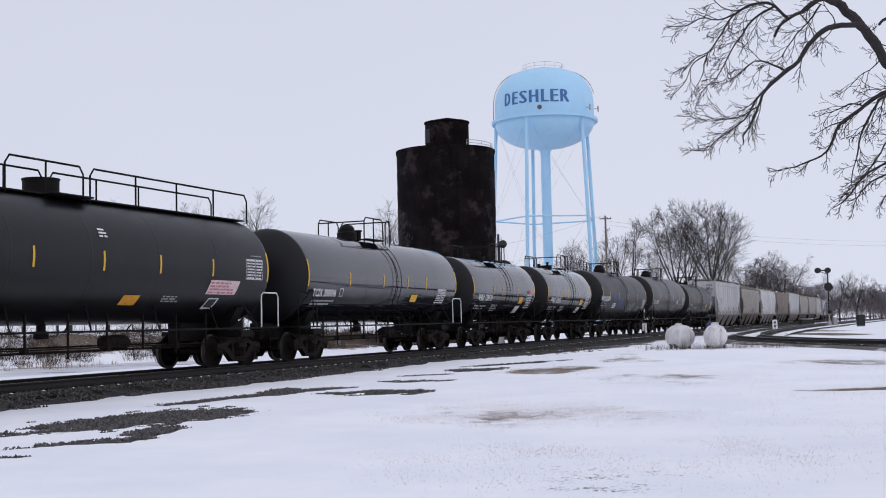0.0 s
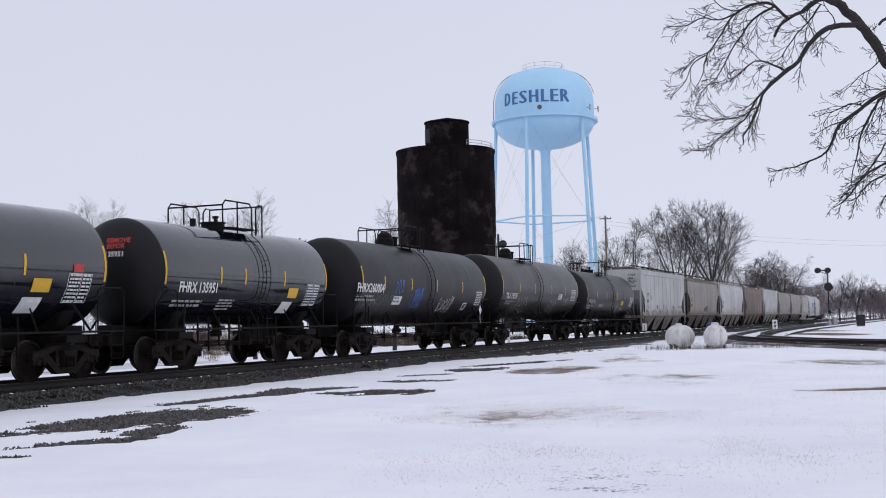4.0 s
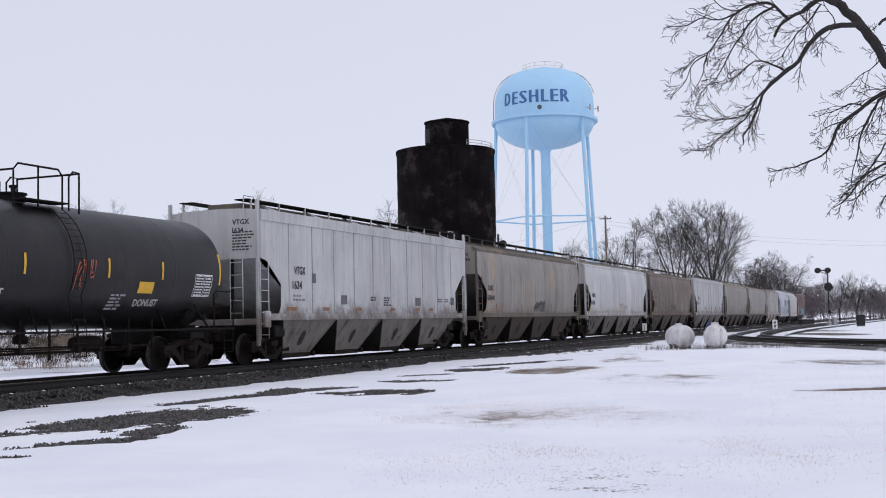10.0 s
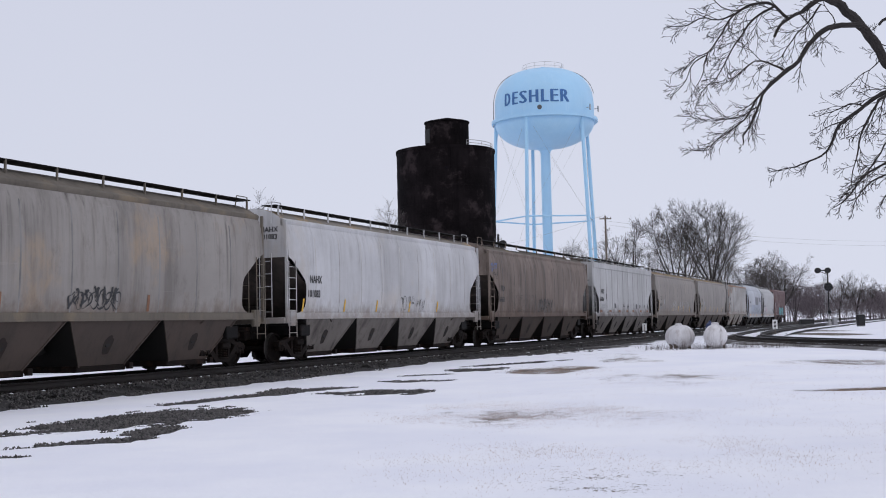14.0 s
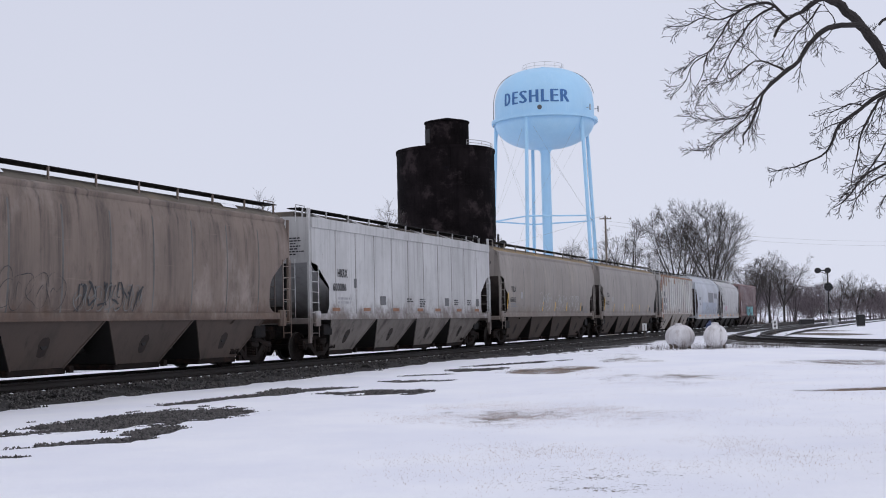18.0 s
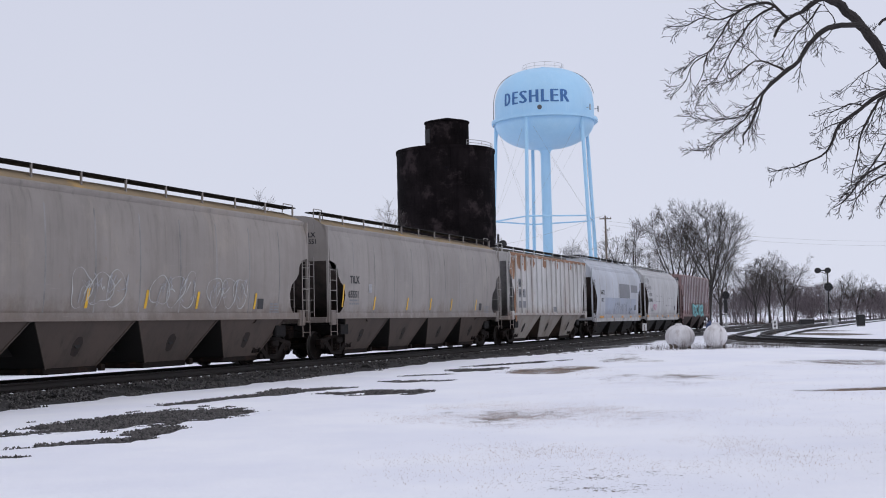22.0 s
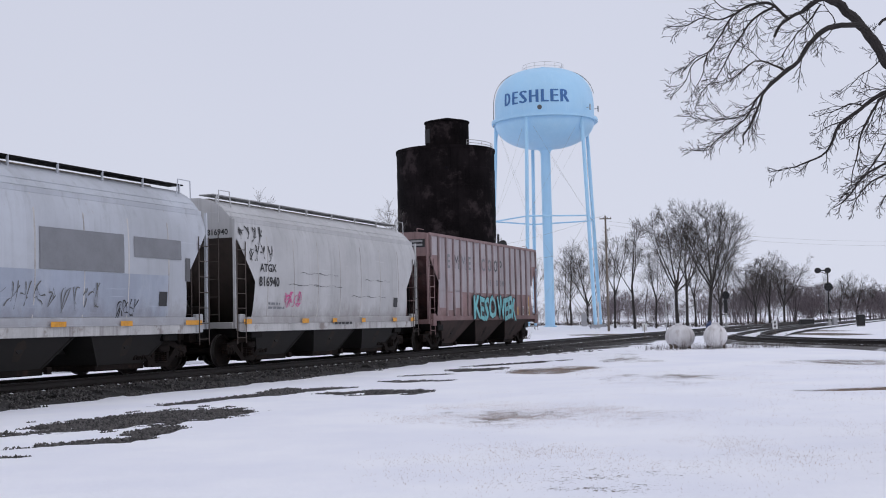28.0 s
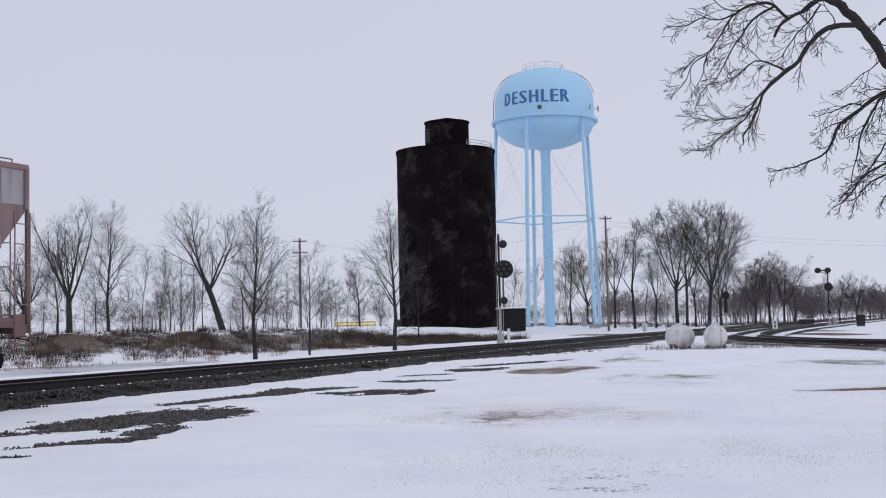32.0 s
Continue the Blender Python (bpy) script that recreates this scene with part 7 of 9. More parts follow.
    if rail_full:
        for y in (-0.62, 0.62):
            ends = [-tank_half + 0.9, ladder_x - 2.3, ladder_x + 0.8, tank_half - 0.4]
            for a, b in ((ends[0], ends[1]), (ends[1] + 0.25, ends[2] - 0.25), (ends[2], ends[3])):
                rails.append([(a, y, top - 0.12), (a, y, hi - 0.18), (a + 0.14, y, hi), (b - 0.14, y, hi), (b, y, hi - 0.18), (b, y, top - 0.12)])
                m = max(1, round((b - a) / 1.72))
                for k in range(1, m):
                    x = a + (b - a) * k / m
                    rails.append([(x, y, top - 0.14), (x, y, hi)])
        wk = Geo()
        wk.box(-tank_half + 0.8, tank_half - 0.6, -0.66, -0.40, top - 0.07, top - 0.03, 0.006)
        wk.box(-tank_half + 0.8, tank_half - 0.6, 0.40, 0.66, top - 0.07, top - 0.03, 0.006)
        part("walkway", wk, M["steel_dark"], car)
    else:
        for y in (-0.92, 0.92):
            a, b = ladder_x - 1.2, ladder_x + 0.95
            rails.append([(a, y, top - 0.25), (a, y, hi - 0.14), (a + 0.14, y, hi), (b - 0.72, y, hi), (b - 0.58, y, hi - 0.14), (b - 0.58, y, top - 0.2)])
            rails.append([(b - 0.36, y, top - 0.2), (b - 0.36, y, hi - 0.14), (b - 0.22, y, hi), (b, y, hi), (b, y, top - 0.25)])
            rails.append([((a + b) / 2 - 0.3, y, hi), ((a + b) / 2 - 0.3, y, top - 0.2)])
        rails.append([(ladder_x - 1.2, -0.92, hi - 0.14), (ladder_x - 1.2, 0.92, hi - 0.14)])
        rails.append([(ladder_x + 0.95, -0.92, hi - 0.02), (ladder_x + 0.95, 0.92, hi - 0.02)])
    for p in rails:
        part("guard_rail", Geo().tube(p, 0.026 if rail_full else 0.024, 6), M["steel_dark"], car)
    # ladder down the shell and below it
    for side in () if rail_full else (-1, 1):
        lad = Geo()
        arc = [(math.sin(a), math.cos(a)) for a in np.linspace(radians(33), radians(118), 14)]
        for dx in (-0.22, 0.22):
            lad.tube([(ladder_x + 0.25 + dx, side * (radius + 0.07) * c, zc + (radius + 0.07) * d) for c, d in arc] + [(ladder_x + 0.25 + dx, side * 1.52, 1.1), (ladder_x + 0.25 + dx, side * 1.52, 0.5)], 0.012, 5)
        for c, d in arc[1:]:
            lad.tube([(ladder_x + 0.03, side * (radius + 0.07) * c, zc + (radius + 0.07) * d), (ladder_x + 0.47, side * (radius + 0.07) * c, zc + (radius + 0.07) * d)], 0.007, 5)
        for z in (1.35, 1.08, 0.82, 0.52):
            lad.tube([(ladder_x + 0.03, side * 1.52, z), (ladder_x + 0.47, side * 1.52, z)], 0.014, 5)
        part("ladder", lad, M["steel_dark"], car)
    for x in stripe_xs:
        plate(car, "reflector", x, zc - 0.28, 0.07, 0.46, stripe or M["yellow"], surf, "yellow reflective stripe", 0.006, 4)
    for sgn in (-1, 1):
        x = sgn * (tank_half - head * 0.92)
        plate(car, "reflector", x - 0.04, zc - 0.35, 0.075, 0.85, M["yellow"], lambda z: surf(z) * 0.998, "yellow reflective stripe", 0.006, 6)
    def head_mark(name, text, y, z, h, material):
        """Letters on the near head of the tank."""
        g_ = Geo()
        v_, f_ = word(text, h)
        pts = []
        for u, w in v_:
            q = min(0.98, math.hypot(y - u, z + w - zc) / radius)
            pts.append((-tank_half + head * (1 - math.sqrt(1 - q * q)) - 0.012, y - u, z + w))
        g_.add(pts, f_)
        return part(name, g_, material, car, smooth=0)

    HEAD[car.name] = head_mark
    return car, surf


# ---- covered hopper cars ----
def hopper_car(half, paint, bay_paint, label, seed, bays=3, roof_z=4.32, board_z=4.72, ribs=0, curved=True, sill_z=1.38, sill_h=0.16, cut=(3.0, 2.15, 1.15), wide=1.58, board="edge", trim=None, skirt=False, seams=9, roof_snow=False, roof_paint=None, notch=False, foot=0.24):
    """half: half the coupled length. cut: where the side's slanting end begins, where it ends, and how far in it reaches."""
    car = thing("hopper_car", label, "hopper car", "freight train cars")
    rnd = random.Random(seed)
    hb = half - 0.75
    cz1, cz0, cin = cut
    bulge = 0.10 if curved else 0.0
    blob = curved and not skirt

    def surf(z):
        t = min(1, max(0, (z - sill_z) / (roof_z - sill_z)))
        return wide - bulge + bulge * (math.sin(math.pi * min(1, t * 1.05)) ** 0.6 if curved else 0.0) - (0.10 * max(0, (t - 0.8) / 0.2) ** 2 if curved else 0.0)

    def reach(z):
        if z >= cz1:
            return hb
        if blob:
            xs_, ws_ = ([0, 0.02, 0.13, 0.35, 0.52, 0.61, 0.7, 0.85, 1.0], [0.70, 0.76, 0.92, 1.0, 0.89, 0.66, 0.53, 0.48, 0.2]) if notch else ([0, 0.05, 0.12, 0.2, 0.45, 0.54, 0.62, 0.9, 1.0], [0.62, 0.84, 0.96, 1.0, 1.0, 0.97, 0.88, 0.30, 0.06])
            return hb - cin * float(np.interp((z - sill_z) / (cz1 - sill_z), xs_, ws_))
        if paint == "h_white":
            return hb - cin * float(np.interp((z - sill_z) / (cz1 - sill_z), [0, 0.15, 0.55, 1.0], [0.86, 1.0, 1.0, 0.22]))
        if z <= cz0:
            return hb - cin * (1 - (0.10 if skirt else 0.22) * (cz0 - z) / (cz0 - sill_z))
        return hb - cin * (cz1 - z) / (cz1 - cz0)

    zs = sorted(set([sill_z, cz0, cz1, roof_z] + list(np.linspace(sill_z, roof_z, 15)) + list(np.linspace(sill_z, cz1, 24))))
    cols = np.linspace(-1, 1, 25)
    g = Geo()
    for side in (-1, 1):
        g.sheet([[(u * reach(z), side * surf(z), z) for u in cols] for z in zs])
    # the roof bends up to the hatch trough
    def roof_at(y):
        return roof_z + (0.09 if paint in ("h_white", "h_ribbed", "h_red") else board_z - 0.07 - roof_z) * (1 - abs(y / surf(roof_z)) ** 3.0)

    prof = [(-surf(roof_z), roof_z)] + [(-surf(roof_z) * c, roof_at(surf(roof_z) * c)) for c in (0.95, 0.88, 0.8, 0.7, 0.5, 0.25)]
    prof += [(0, roof_at(0))] + [(-y, z) for y, z in reversed(prof)]
    gr = Geo()
    gr.sheet([[(x, y, z) for y, z in prof] for x in np.linspace(-hb, hb, 9)])
    part("roof", gr, M[roof_paint or paint], car)
    for sgn in (-1, 1):
        g_end = Geo()
        zz = [z for z in zs if z >= cz1]
        v = [(sgn * hb, -surf(z), z) for z in zz] + [(sgn * hb, y, z) for y, z in prof[1:-1]] + [(sgn * hb, surf(z), z) for z in reversed(zz)]
        g_end.add(v, [tuple(range(len(v)))])
        part("end_sheet", g_end, M[paint], car)
    part("body", g, M[paint], car)
    # slope sheets behind the ladders
    for sgn in (-1, 1):
        sl = Geo()
        w = wide - 0.12
        sl.sheet([[(sgn * (hb - 0.01), -w, cz1 + 0.02), (sgn * (hb - 0.01), w, cz1 + 0.02)], [(sgn * (hb - 3.0), -w, 1.22), (sgn * (hb - 3.0), w, 1.22)]])
        sl.sheet([[(sgn * (hb - 0.02), -w, cz1 + 0.02), (sgn * (hb - 0.02), w, cz1 + 0.02)], [(sgn * (hb - 2.95), -w, 1.26), (sgn * (hb - 2.95), w, 1.26)]])
        part("slope_sheet", sl, M["bay_tan"] if skirt else M["slope_pale"] if paint in ("h_white", "h_ribbed") else M["slope_red"] if paint == "h_red" else M["slope"], car)
        for y in (-0.55, 0.55):
            pst = Geo()
            pst.box(min(sgn * (hb - 0.12), sgn * (hb - 0.04)), max(sgn * (hb - 0.12), sgn * (hb - 0.04)), y - 0.05, y + 0.05, 1.1, cz1 + 0.05, 0.008)
            part("end_post", pst, M["steel_dark"], car)
    for side in (-1, 1):
        eave = Geo()
        y = side * (surf(roof_z) + 0.012)
        if blob:
            eave.prism([(y - side * 0.06, roof_z - 0.24), (y + side * 0.03, roof_z - 0.16), (y + side * 0.065, roof_z - 0.05), (y + side * 0.06, roof_z - 0.01), (y - side * 0.02, roof_z + 0.045), (y - side * 0.10, roof_z + 0.05)], -hb, hb)
        else:
            eave.box(-hb, hb, y - 0.03, y + 0.03, roof_z - (0.30 if paint == "h_white" else 0.09), roof_z + 0.03, 0.01)
        part("eave_rail", eave, M[trim or paint], car)
    if skirt:
        for side in (-1, 1):
            for c_ in (0.97, 0.88):
                y = side * surf(roof_z) * c_
                part("roof_crease", Geo().tube([(-hb + 0.05, y, roof_at(y)), (hb - 0.05, y, roof_at(y))], 0.022, 6), M[paint], car)
    for side in (-1, 1):
        ss = Geo()
        y = side * (wide - bulge + 0.01)
        ss.box(-half + 0.95, half - 0.95, min(y - 0.05 * side, y + 0.03 * side), max(y - 0.05 * side, y + 0.03 * side), sill_z - sill_h, sill_z + 0.02, 0.012)
        ss.box(-half + 0.95, half - 0.95, min(y - 0.10 * side, y + 0.05 * side), max(y - 0.10 * side, y + 0.05 * side), sill_z - sill_h - 0.015, sill_z - sill_h + 0.015, 0.004)
        part("side_sill", ss, M[trim or paint], car)
        for sgn in (-1, 1):
            jp = Geo()
            x = sgn * (half - 1.05)
            jp.box(x - 0.16, x + 0.16, y - 0.06, y + 0.06, sill_z - sill_h - 0.22, sill_z + 0.10, 0.02)
            part("jacking_pad", jp, M[trim or paint], car)
    if ribs:
        for side in (-1, 1):
            for k in range(ribs):
                x = -hb + 0.08 + (2 * hb - 0.16) * k / (ribs - 1)
                z0 = sill_z
                if abs(x) > hb - cin:
                    z0 = min(cz1, cz0 + (cz1 - cz0) * max(0.0, (abs(x) - (hb - cin)) / cin)) + 0.05
                rb = Geo()
                y = side * surf(2.5)
                rb.box(x - 0.05, x + 0.05, min(y, y + side * 0.075), max(y, y + side * 0.075), z0, roof_z - 0.06, 0.015)
                part("rib", rb, M["rib_red"] if paint == "h_red" else M[paint], car)
    else:
        for side in (-1, 1):
            for k in range(seams):
                x = -hb + 0.9 + (2 * hb - 1.8) * (k + 0.5) / seams
                if abs(x) > hb - cin:
                    continue
                sm = Geo()
                pts = [(z, surf(z)) for z in np.linspace(sill_z + 0.02, roof_z - 0.08, 8)]
                sm.sheet([[(x - 0.03, side * y, z) for z, y in pts], [(x - 0.012, side * (y + 0.009), z) for z, y in pts], [(x + 0.012, side * (y + 0.009), z) for z, y in pts], [(x + 0.03, side * y, z) for z, y in pts]])
                part("panel_seam", sm, M[paint + "_seam"], car)
    # hopper bays with their gates
    span = 2 * (hb - cin - 0.1)
    bw = span / bays
    for k in range(bays):
        xc = -span / 2 + bw * (k + 0.5)
        by = Geo()
        y1, zt, zb = wide - bulge - 0.02, sill_z - sill_h + 0.02, 0.27
        t = [(xc - bw / 2 + 0.03, y1), (xc + bw / 2 - 0.03, y1)]
        b0, b1, yb = xc - bw * foot, xc + bw * foot, 0.98
        v = [(t[0][0], -y1, zt), (t[1][0], -y1, zt), (t[1][0], y1, zt), (t[0][0], y1, zt), (b0, -yb, zb), (b1, -yb, zb), (b1, yb, zb), (b0, yb, zb)]
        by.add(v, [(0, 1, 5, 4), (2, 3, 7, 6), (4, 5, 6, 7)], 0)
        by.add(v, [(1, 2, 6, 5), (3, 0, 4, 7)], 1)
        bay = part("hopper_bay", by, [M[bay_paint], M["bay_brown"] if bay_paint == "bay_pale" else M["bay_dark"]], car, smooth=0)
        hole = Geo()
        hole.lathe([(0.001, -0.02), (0.11, -0.02), (0.11, 0.02), (0.001, 0.02)], 12, "y", (xc - 0.05, -(y1 + yb) / 2 + 0.03, (zt + zb) / 2))
        part("poke_hole_cover", hole, M["bay_dark"], bay)
        # oily stain that has run from the cover down the sheet
        rnd_ = random.Random(seed * 31 + k)
        ring_ = []
        for q in range(16):
            a_ = 2 * math.pi * q / 16
            w_ = rnd_.uniform(0.88, 1.12)
            ring_.append((xc - 0.05 + 0.17 * w_ * math.cos(a_), 0.17 * w_ * math.sin(a_) - (0.12 if math.sin(a_) < -0.5 else 0.0)))
        stn = Geo()
        stn.add([(x_, -(yb + (y1 - yb) * ((zt + zb) / 2 + z_ - zb) / (zt - zb)) - 0.004, (zt + zb) / 2 + z_) for x_, z_ in ring_], [tuple(range(16))])
        part("oil_stain", stn, M["slope_grime"], bay, smooth=0)
        for q0, q1 in ((b0 + 0.02, t[0][0] + 0.02), (b1 - 0.02, t[1][0] - 0.02)):
            part("bay_flange", Geo().tube([(q0, -yb - 0.01, zb), (q1, -y1 - 0.01, zt)], 0.025, 4), M[bay_paint], bay)
        gt = Geo()
        gt.box(b0 - 0.06, b1 + 0.06, -1.0, 1.0, 0.14, 0.29, 0.02)
        gt.tube([(b1 + 0.12, -1.05, 0.24), (b1 + 0.12, 1.05, 0.24)], 0.035, 6)
        gt.box(b1 + 0.05, b1 + 0.2, -1.12, -1.0, 0.16, 0.32, 0.01)
        part("outlet_gate", gt, M["truck"], bay)
    cs = Geo()
    cs.box(-half + 3.2, half - 3.2, -0.32, 0.32, 0.56, 1.0, 0.03)
    part("center_sill", cs, M["bay_dark"], car)
    if skirt:
        for side in (-1, 1):
            sk = Geo()
            y = side * (wide - 0.06)
            sk.box(-half + 1.0, half - 1.0, min(y, y - side * 0.04), max(y, y - side * 0.04), 0.98, sill_z - sill_h + 0.02, 0.01)
            part("deep_side_sill", sk, M["sill_scuffed"], car)
    # running boards on the roof
    for side in (-1, 1):
        rb = Geo()
        yb = 0.95 if board == "edge" else 0.62
        rb.box(-half + 0.72, half - 0.72, side * yb - 0.24, side * yb + 0.24, board_z - 0.02, board_z + 0.012, 0.006)
        part("running_board", rb, M["steel_dark"] if paint not in ("h_cream",) else M["galv"], car, "dark grating running board")
        n = int(2 * hb / 1.62)
        for k in range(n + 1):
            x = -hb + 0.15 + (2 * hb - 0.3) * k / n
            bk = Geo()
            bk.box(x - 0.022, x + 0.022, side * (yb + 0.22) - 0.025, side * (yb + 0.22) + 0.025, roof_at(yb + 0.22) - 0.03, board_z + 0.01, 0.004)
            part("board_bracket", bk, M[trim or paint], car)
    if paint == "h_white":
        # bent plates that carry the running boards over the roof
        for side in (-1, 1):
            for k in range(6):
                x = -hb + 1.3 + (2 * hb - 2.6) * k / 5
                gs_ = Geo()
                gs_.add([(x - 0.5, side * (surf(roof_z) - 0.03), roof_z + 0.01), (x + 0.12, side * (surf(roof_z) - 0.03), roof_z + 0.01), (x + 0.06, side * 0.80, board_z - 0.03), (x - 0.12, side * 0.80, board_z - 0.03),
                         (x - 0.5, side * (surf(roof_z) - 0.05), roof_z - 0.02), (x + 0.12, side * (surf(roof_z) - 0.05), roof_z - 0.02), (x + 0.06, side * 0.78, board_z - 0.06), (x - 0.12, side * 0.78, board_z - 0.06)],
                        [(0, 1, 2, 3), (4, 5, 6, 7), (0, 1, 5, 4), (1, 2, 6, 5), (2, 3, 7, 6), (3, 0, 4, 7)])
                part("roof_gusset", gs_, M[paint], car)
    hatch = Geo()
    hw = 0.62 if paint in ("h_white", "h_ribbed") else 0.30
    hatch.box(-hb + 0.6, hb - 0.6, -hw, hw, roof_at(0) - 0.15, board_z - 0.03, 0.03)
    part("trough_hatch", hatch, M["roof_dark"], car)
    if roof_snow:
        for k in range(4):
            x = -hb + 1.0 + rnd.random() * (2 * hb - 3)
            w = 0.5 + rnd.random() * 0.8
            sn = Geo()
            zz = roof_z + (board_z - 0.07 - roof_z) * 0.55
            sn.sheet([[(x + w * u + 0.1 * math.sin(9 * u + k), -1.24 + 0.10 * q, zz - 0.06 + 0.10 * q + 0.035 * math.sin(math.pi * u) * math.sin(math.pi * q)) for u in np.linspace(0, 1, 7)] for q in np.linspace(0, 1, 5)])
            part("roof_snow", sn, M["snow"], car, "strip of snow on the roof")
    # ends: sills, platforms, ladders, couplers, trucks
    tc = half - 2.1
    for sgn in (-1, 1):
        cg = coupler_geo(half)
        part("coupler", cg if sgn > 0 else mirrored(cg), M["truck"], car)
        us = Geo()
        a, b = sorted((sgn * (half - 0.80), sgn * (half - 4.0)))
        us.box(a, b, -0.24, 0.24, 0.72, 1.15, 0.02)
        us.box(sgn * tc - 0.30, sgn * tc + 0.30, -1.4, 1.4, 0.80, 1.16, 0.03)
        part("underframe", us, M["steel_dark"], car)
        es = Geo()
        a, b = sorted((sgn * (half - 0.62), sgn * (half - 0.95)))
        es.box(a, b, -1.5, 1.5, sill_z - 0.30, sill_z - 0.12, 0.015)
        part("end_sill", es, M[trim or paint], car)
        for side in (-1, 1):
            eb = Geo()
            y0, y1 = sorted((side * (wide - 0.02), side * (wide - 0.10)))
            pw = 0.065 if paint == "h_white" else 0.035
            eb.box(sgn * (half - 0.70) - pw, sgn * (half - 0.70) + pw, y0, y1, sill_z - (0.9 if paint == "h_white" else 0.3), (board_z - 0.03 if paint == "h_white" else roof_z - 0.02), 0.008)
            part("corner_post", eb, M[trim or paint], car)
        for side in (-1, 1):
            y = side * (wide + 0.02)
            x0 = sgn * (half - 0.70)
            lad = ladder_geo(min(x0, x0 - sgn * 0.45), y, sill_z - 0.72, cz1 - 0.1, 0.45, 7)
            part("side_ladder", lad, M["slope"] if skirt else M[trim or paint], car)
            end = ladder_geo(sgn * (half - 0.66), side * (wide - 0.5) - (0 if side > 0 else -0.05), sill_z - 0.1, cz1 + 0.12, 0.42, 5, out=(1, 0))
            part("end_ladder", end, M["slope"] if skirt else M[trim or paint], car)
        rg = Geo()
        rg.tube([(sgn * (hb - 0.6), -1.05, roof_z + 0.2), (sgn * (hb - 0.5), -1.05, board_z + 0.10), (sgn * (half - 0.70), -1.05, board_z + 0.10), (sgn * (half - 0.66), -1.05, roof_z - 0.1)], 0.018, 5)
        part("grab_rail", rg, M[trim or paint], car)
        truck(car, sgn * tc)
    bwl = Geo()
    bwl.lathe([(0.24, -half + 0.60), (0.27, -half + 0.585), (0.27, -half + 0.615), (0.24, -half + 0.60)], 18, "x", (0, 0.35, 2.2))
    for k in range(4):
        a = math.pi * k / 4
        bwl.tube([(-half + 0.60, 0.35 + 0.25 * math.cos(a), 2.2 + 0.25 * math.sin(a)), (-half + 0.60, 0.35 - 0.25 * math.cos(a), 2.2 - 0.25 * math.sin(a))], 0.012, 5)
    part("brake_wheel", bwl, M["steel_dark"], car)
    cyl = Geo()
    cyl.lathe([(0.02, -0.45), (0.17, -0.42), (0.20, -0.3), (0.20, 0.3), (0.17, 0.42), (0.02, 0.45)], 14, "y", (-half + 1.35, 0.2, 1.55))
    part("air_reservoir", cyl, M["truck"], car)
    return car, surf, reach


def end_mark(car, name, text, half, y, z, h, material, drop=0.0):
    """Letters on the end sheet that faces down the track, and on the other end alike."""
    g = Geo()
    v, f = word(text, h)
    w = max(p[0] for p in v)
    for sgn in (-1, 1):
        x = sgn * (half - 0.75 + 0.008)
        g.add([(x, sgn * (-y - 0) + sgn * (u - w) * 1.0 if sgn > 0 else (-y) * -1 - u + 0, z + q) for u, q in v], f)
    return part(name, g, material, car, smooth=0)


def end_bars(car, half, y, z, w, lines, pitch, material, seed):
    """Lines of small stencilled writing on the end sheet that faces the camera."""
    g, rnd_ = Geo(), random.Random(seed)
    x = -(half - 0.75 + 0.008)
    for k in range(lines):
        u, end = 0.0, w * rnd_.uniform(0.55, 1.0)
        while u < end - 0.04:
            d = min(end - u, rnd_.uniform(0.05, 0.16))
            z0, z1 = z - k * pitch, z - k * pitch + pitch * 0.5
            g.add([(x, y - u, z0), (x, y - u - d, z0), (x, y - u - d, z1), (x, y - u, z1)], [(0, 1, 2, 3)])
            u += d + 0.03
    return part("small_lettering", g, material, car, smooth=0)


# ---- the cars, from the head of what is seen to the last ----
def shift(t):
    """How far the train has gone since the middle of the clip."""
    return 8.7 * (t - 16) + 0.01174 * (t - 16) ** 2


CARS = []
J = [-123.65, -105.45, -90.34, -79.25, -68.16, -53.35, -38.0, -23.5, -5.45, 12.5, 30.55, 48.8, 66.8, 85.15, 103.3, 118.5, 133.05, 147.15, 162.5]
MID = [(a + b) / 2 for a, b in zip(J, J[1:])]
HALF = [(b - a) / 2 for a, b in zip(J, J[1:])]


def at_car(k, s):
    """A place along the train as a place along car k."""
    return s - MID[k]


# first: long black tank car with railings along its top
c, sf = tank_car(HALF[0], 1.53, 2.78, "black_tank", "satin black tank car with railings along its top", 1, HALF[0] - 0.52, "drum", at_car(0, -114.3), True, None, [at_car(0, q) for q in (-118.8, -116.5, -114.15, -111.95, -109.6)])
plate(c, "placard", at_car(0, -113.14), 1.71, 0.64, 0.24, M["orange"], sf, "orange placard", tilt=0.2)
bars(c, at_car(0, -111.52), 1.92, 0.85, 3, 0.06, M["greymark"], sf, 4)
bars(c, at_car(0, -114.2), 3.45, 0.4, 3, 0.08, M["white"], sf, 14)
plate(c, "notice", at_car(0, -109.7), 2.02, 1.45, 0.38, M["pinkmark"], sf, "torn pink and white paper notice", tilt=0.25)
bars(c, at_car(0, -109.6), 2.30, 1.3, 4, 0.085, M["redfaint"], lambda z: sf(z) + 0.004, 16)
data_table(c, at_car(0, -107.9), 2.46, 0.9, 0.58, M["white"], sf, 5, 7)
bars(c, at_car(0, -107.6), 3.12, 0.6, 1, 0.06, M["greymark"], sf, 15)
plate(c, "label_frame", at_car(0, -109.5), 1.64, 0.5, 0.28, M["white"], sf, tilt=0.25)
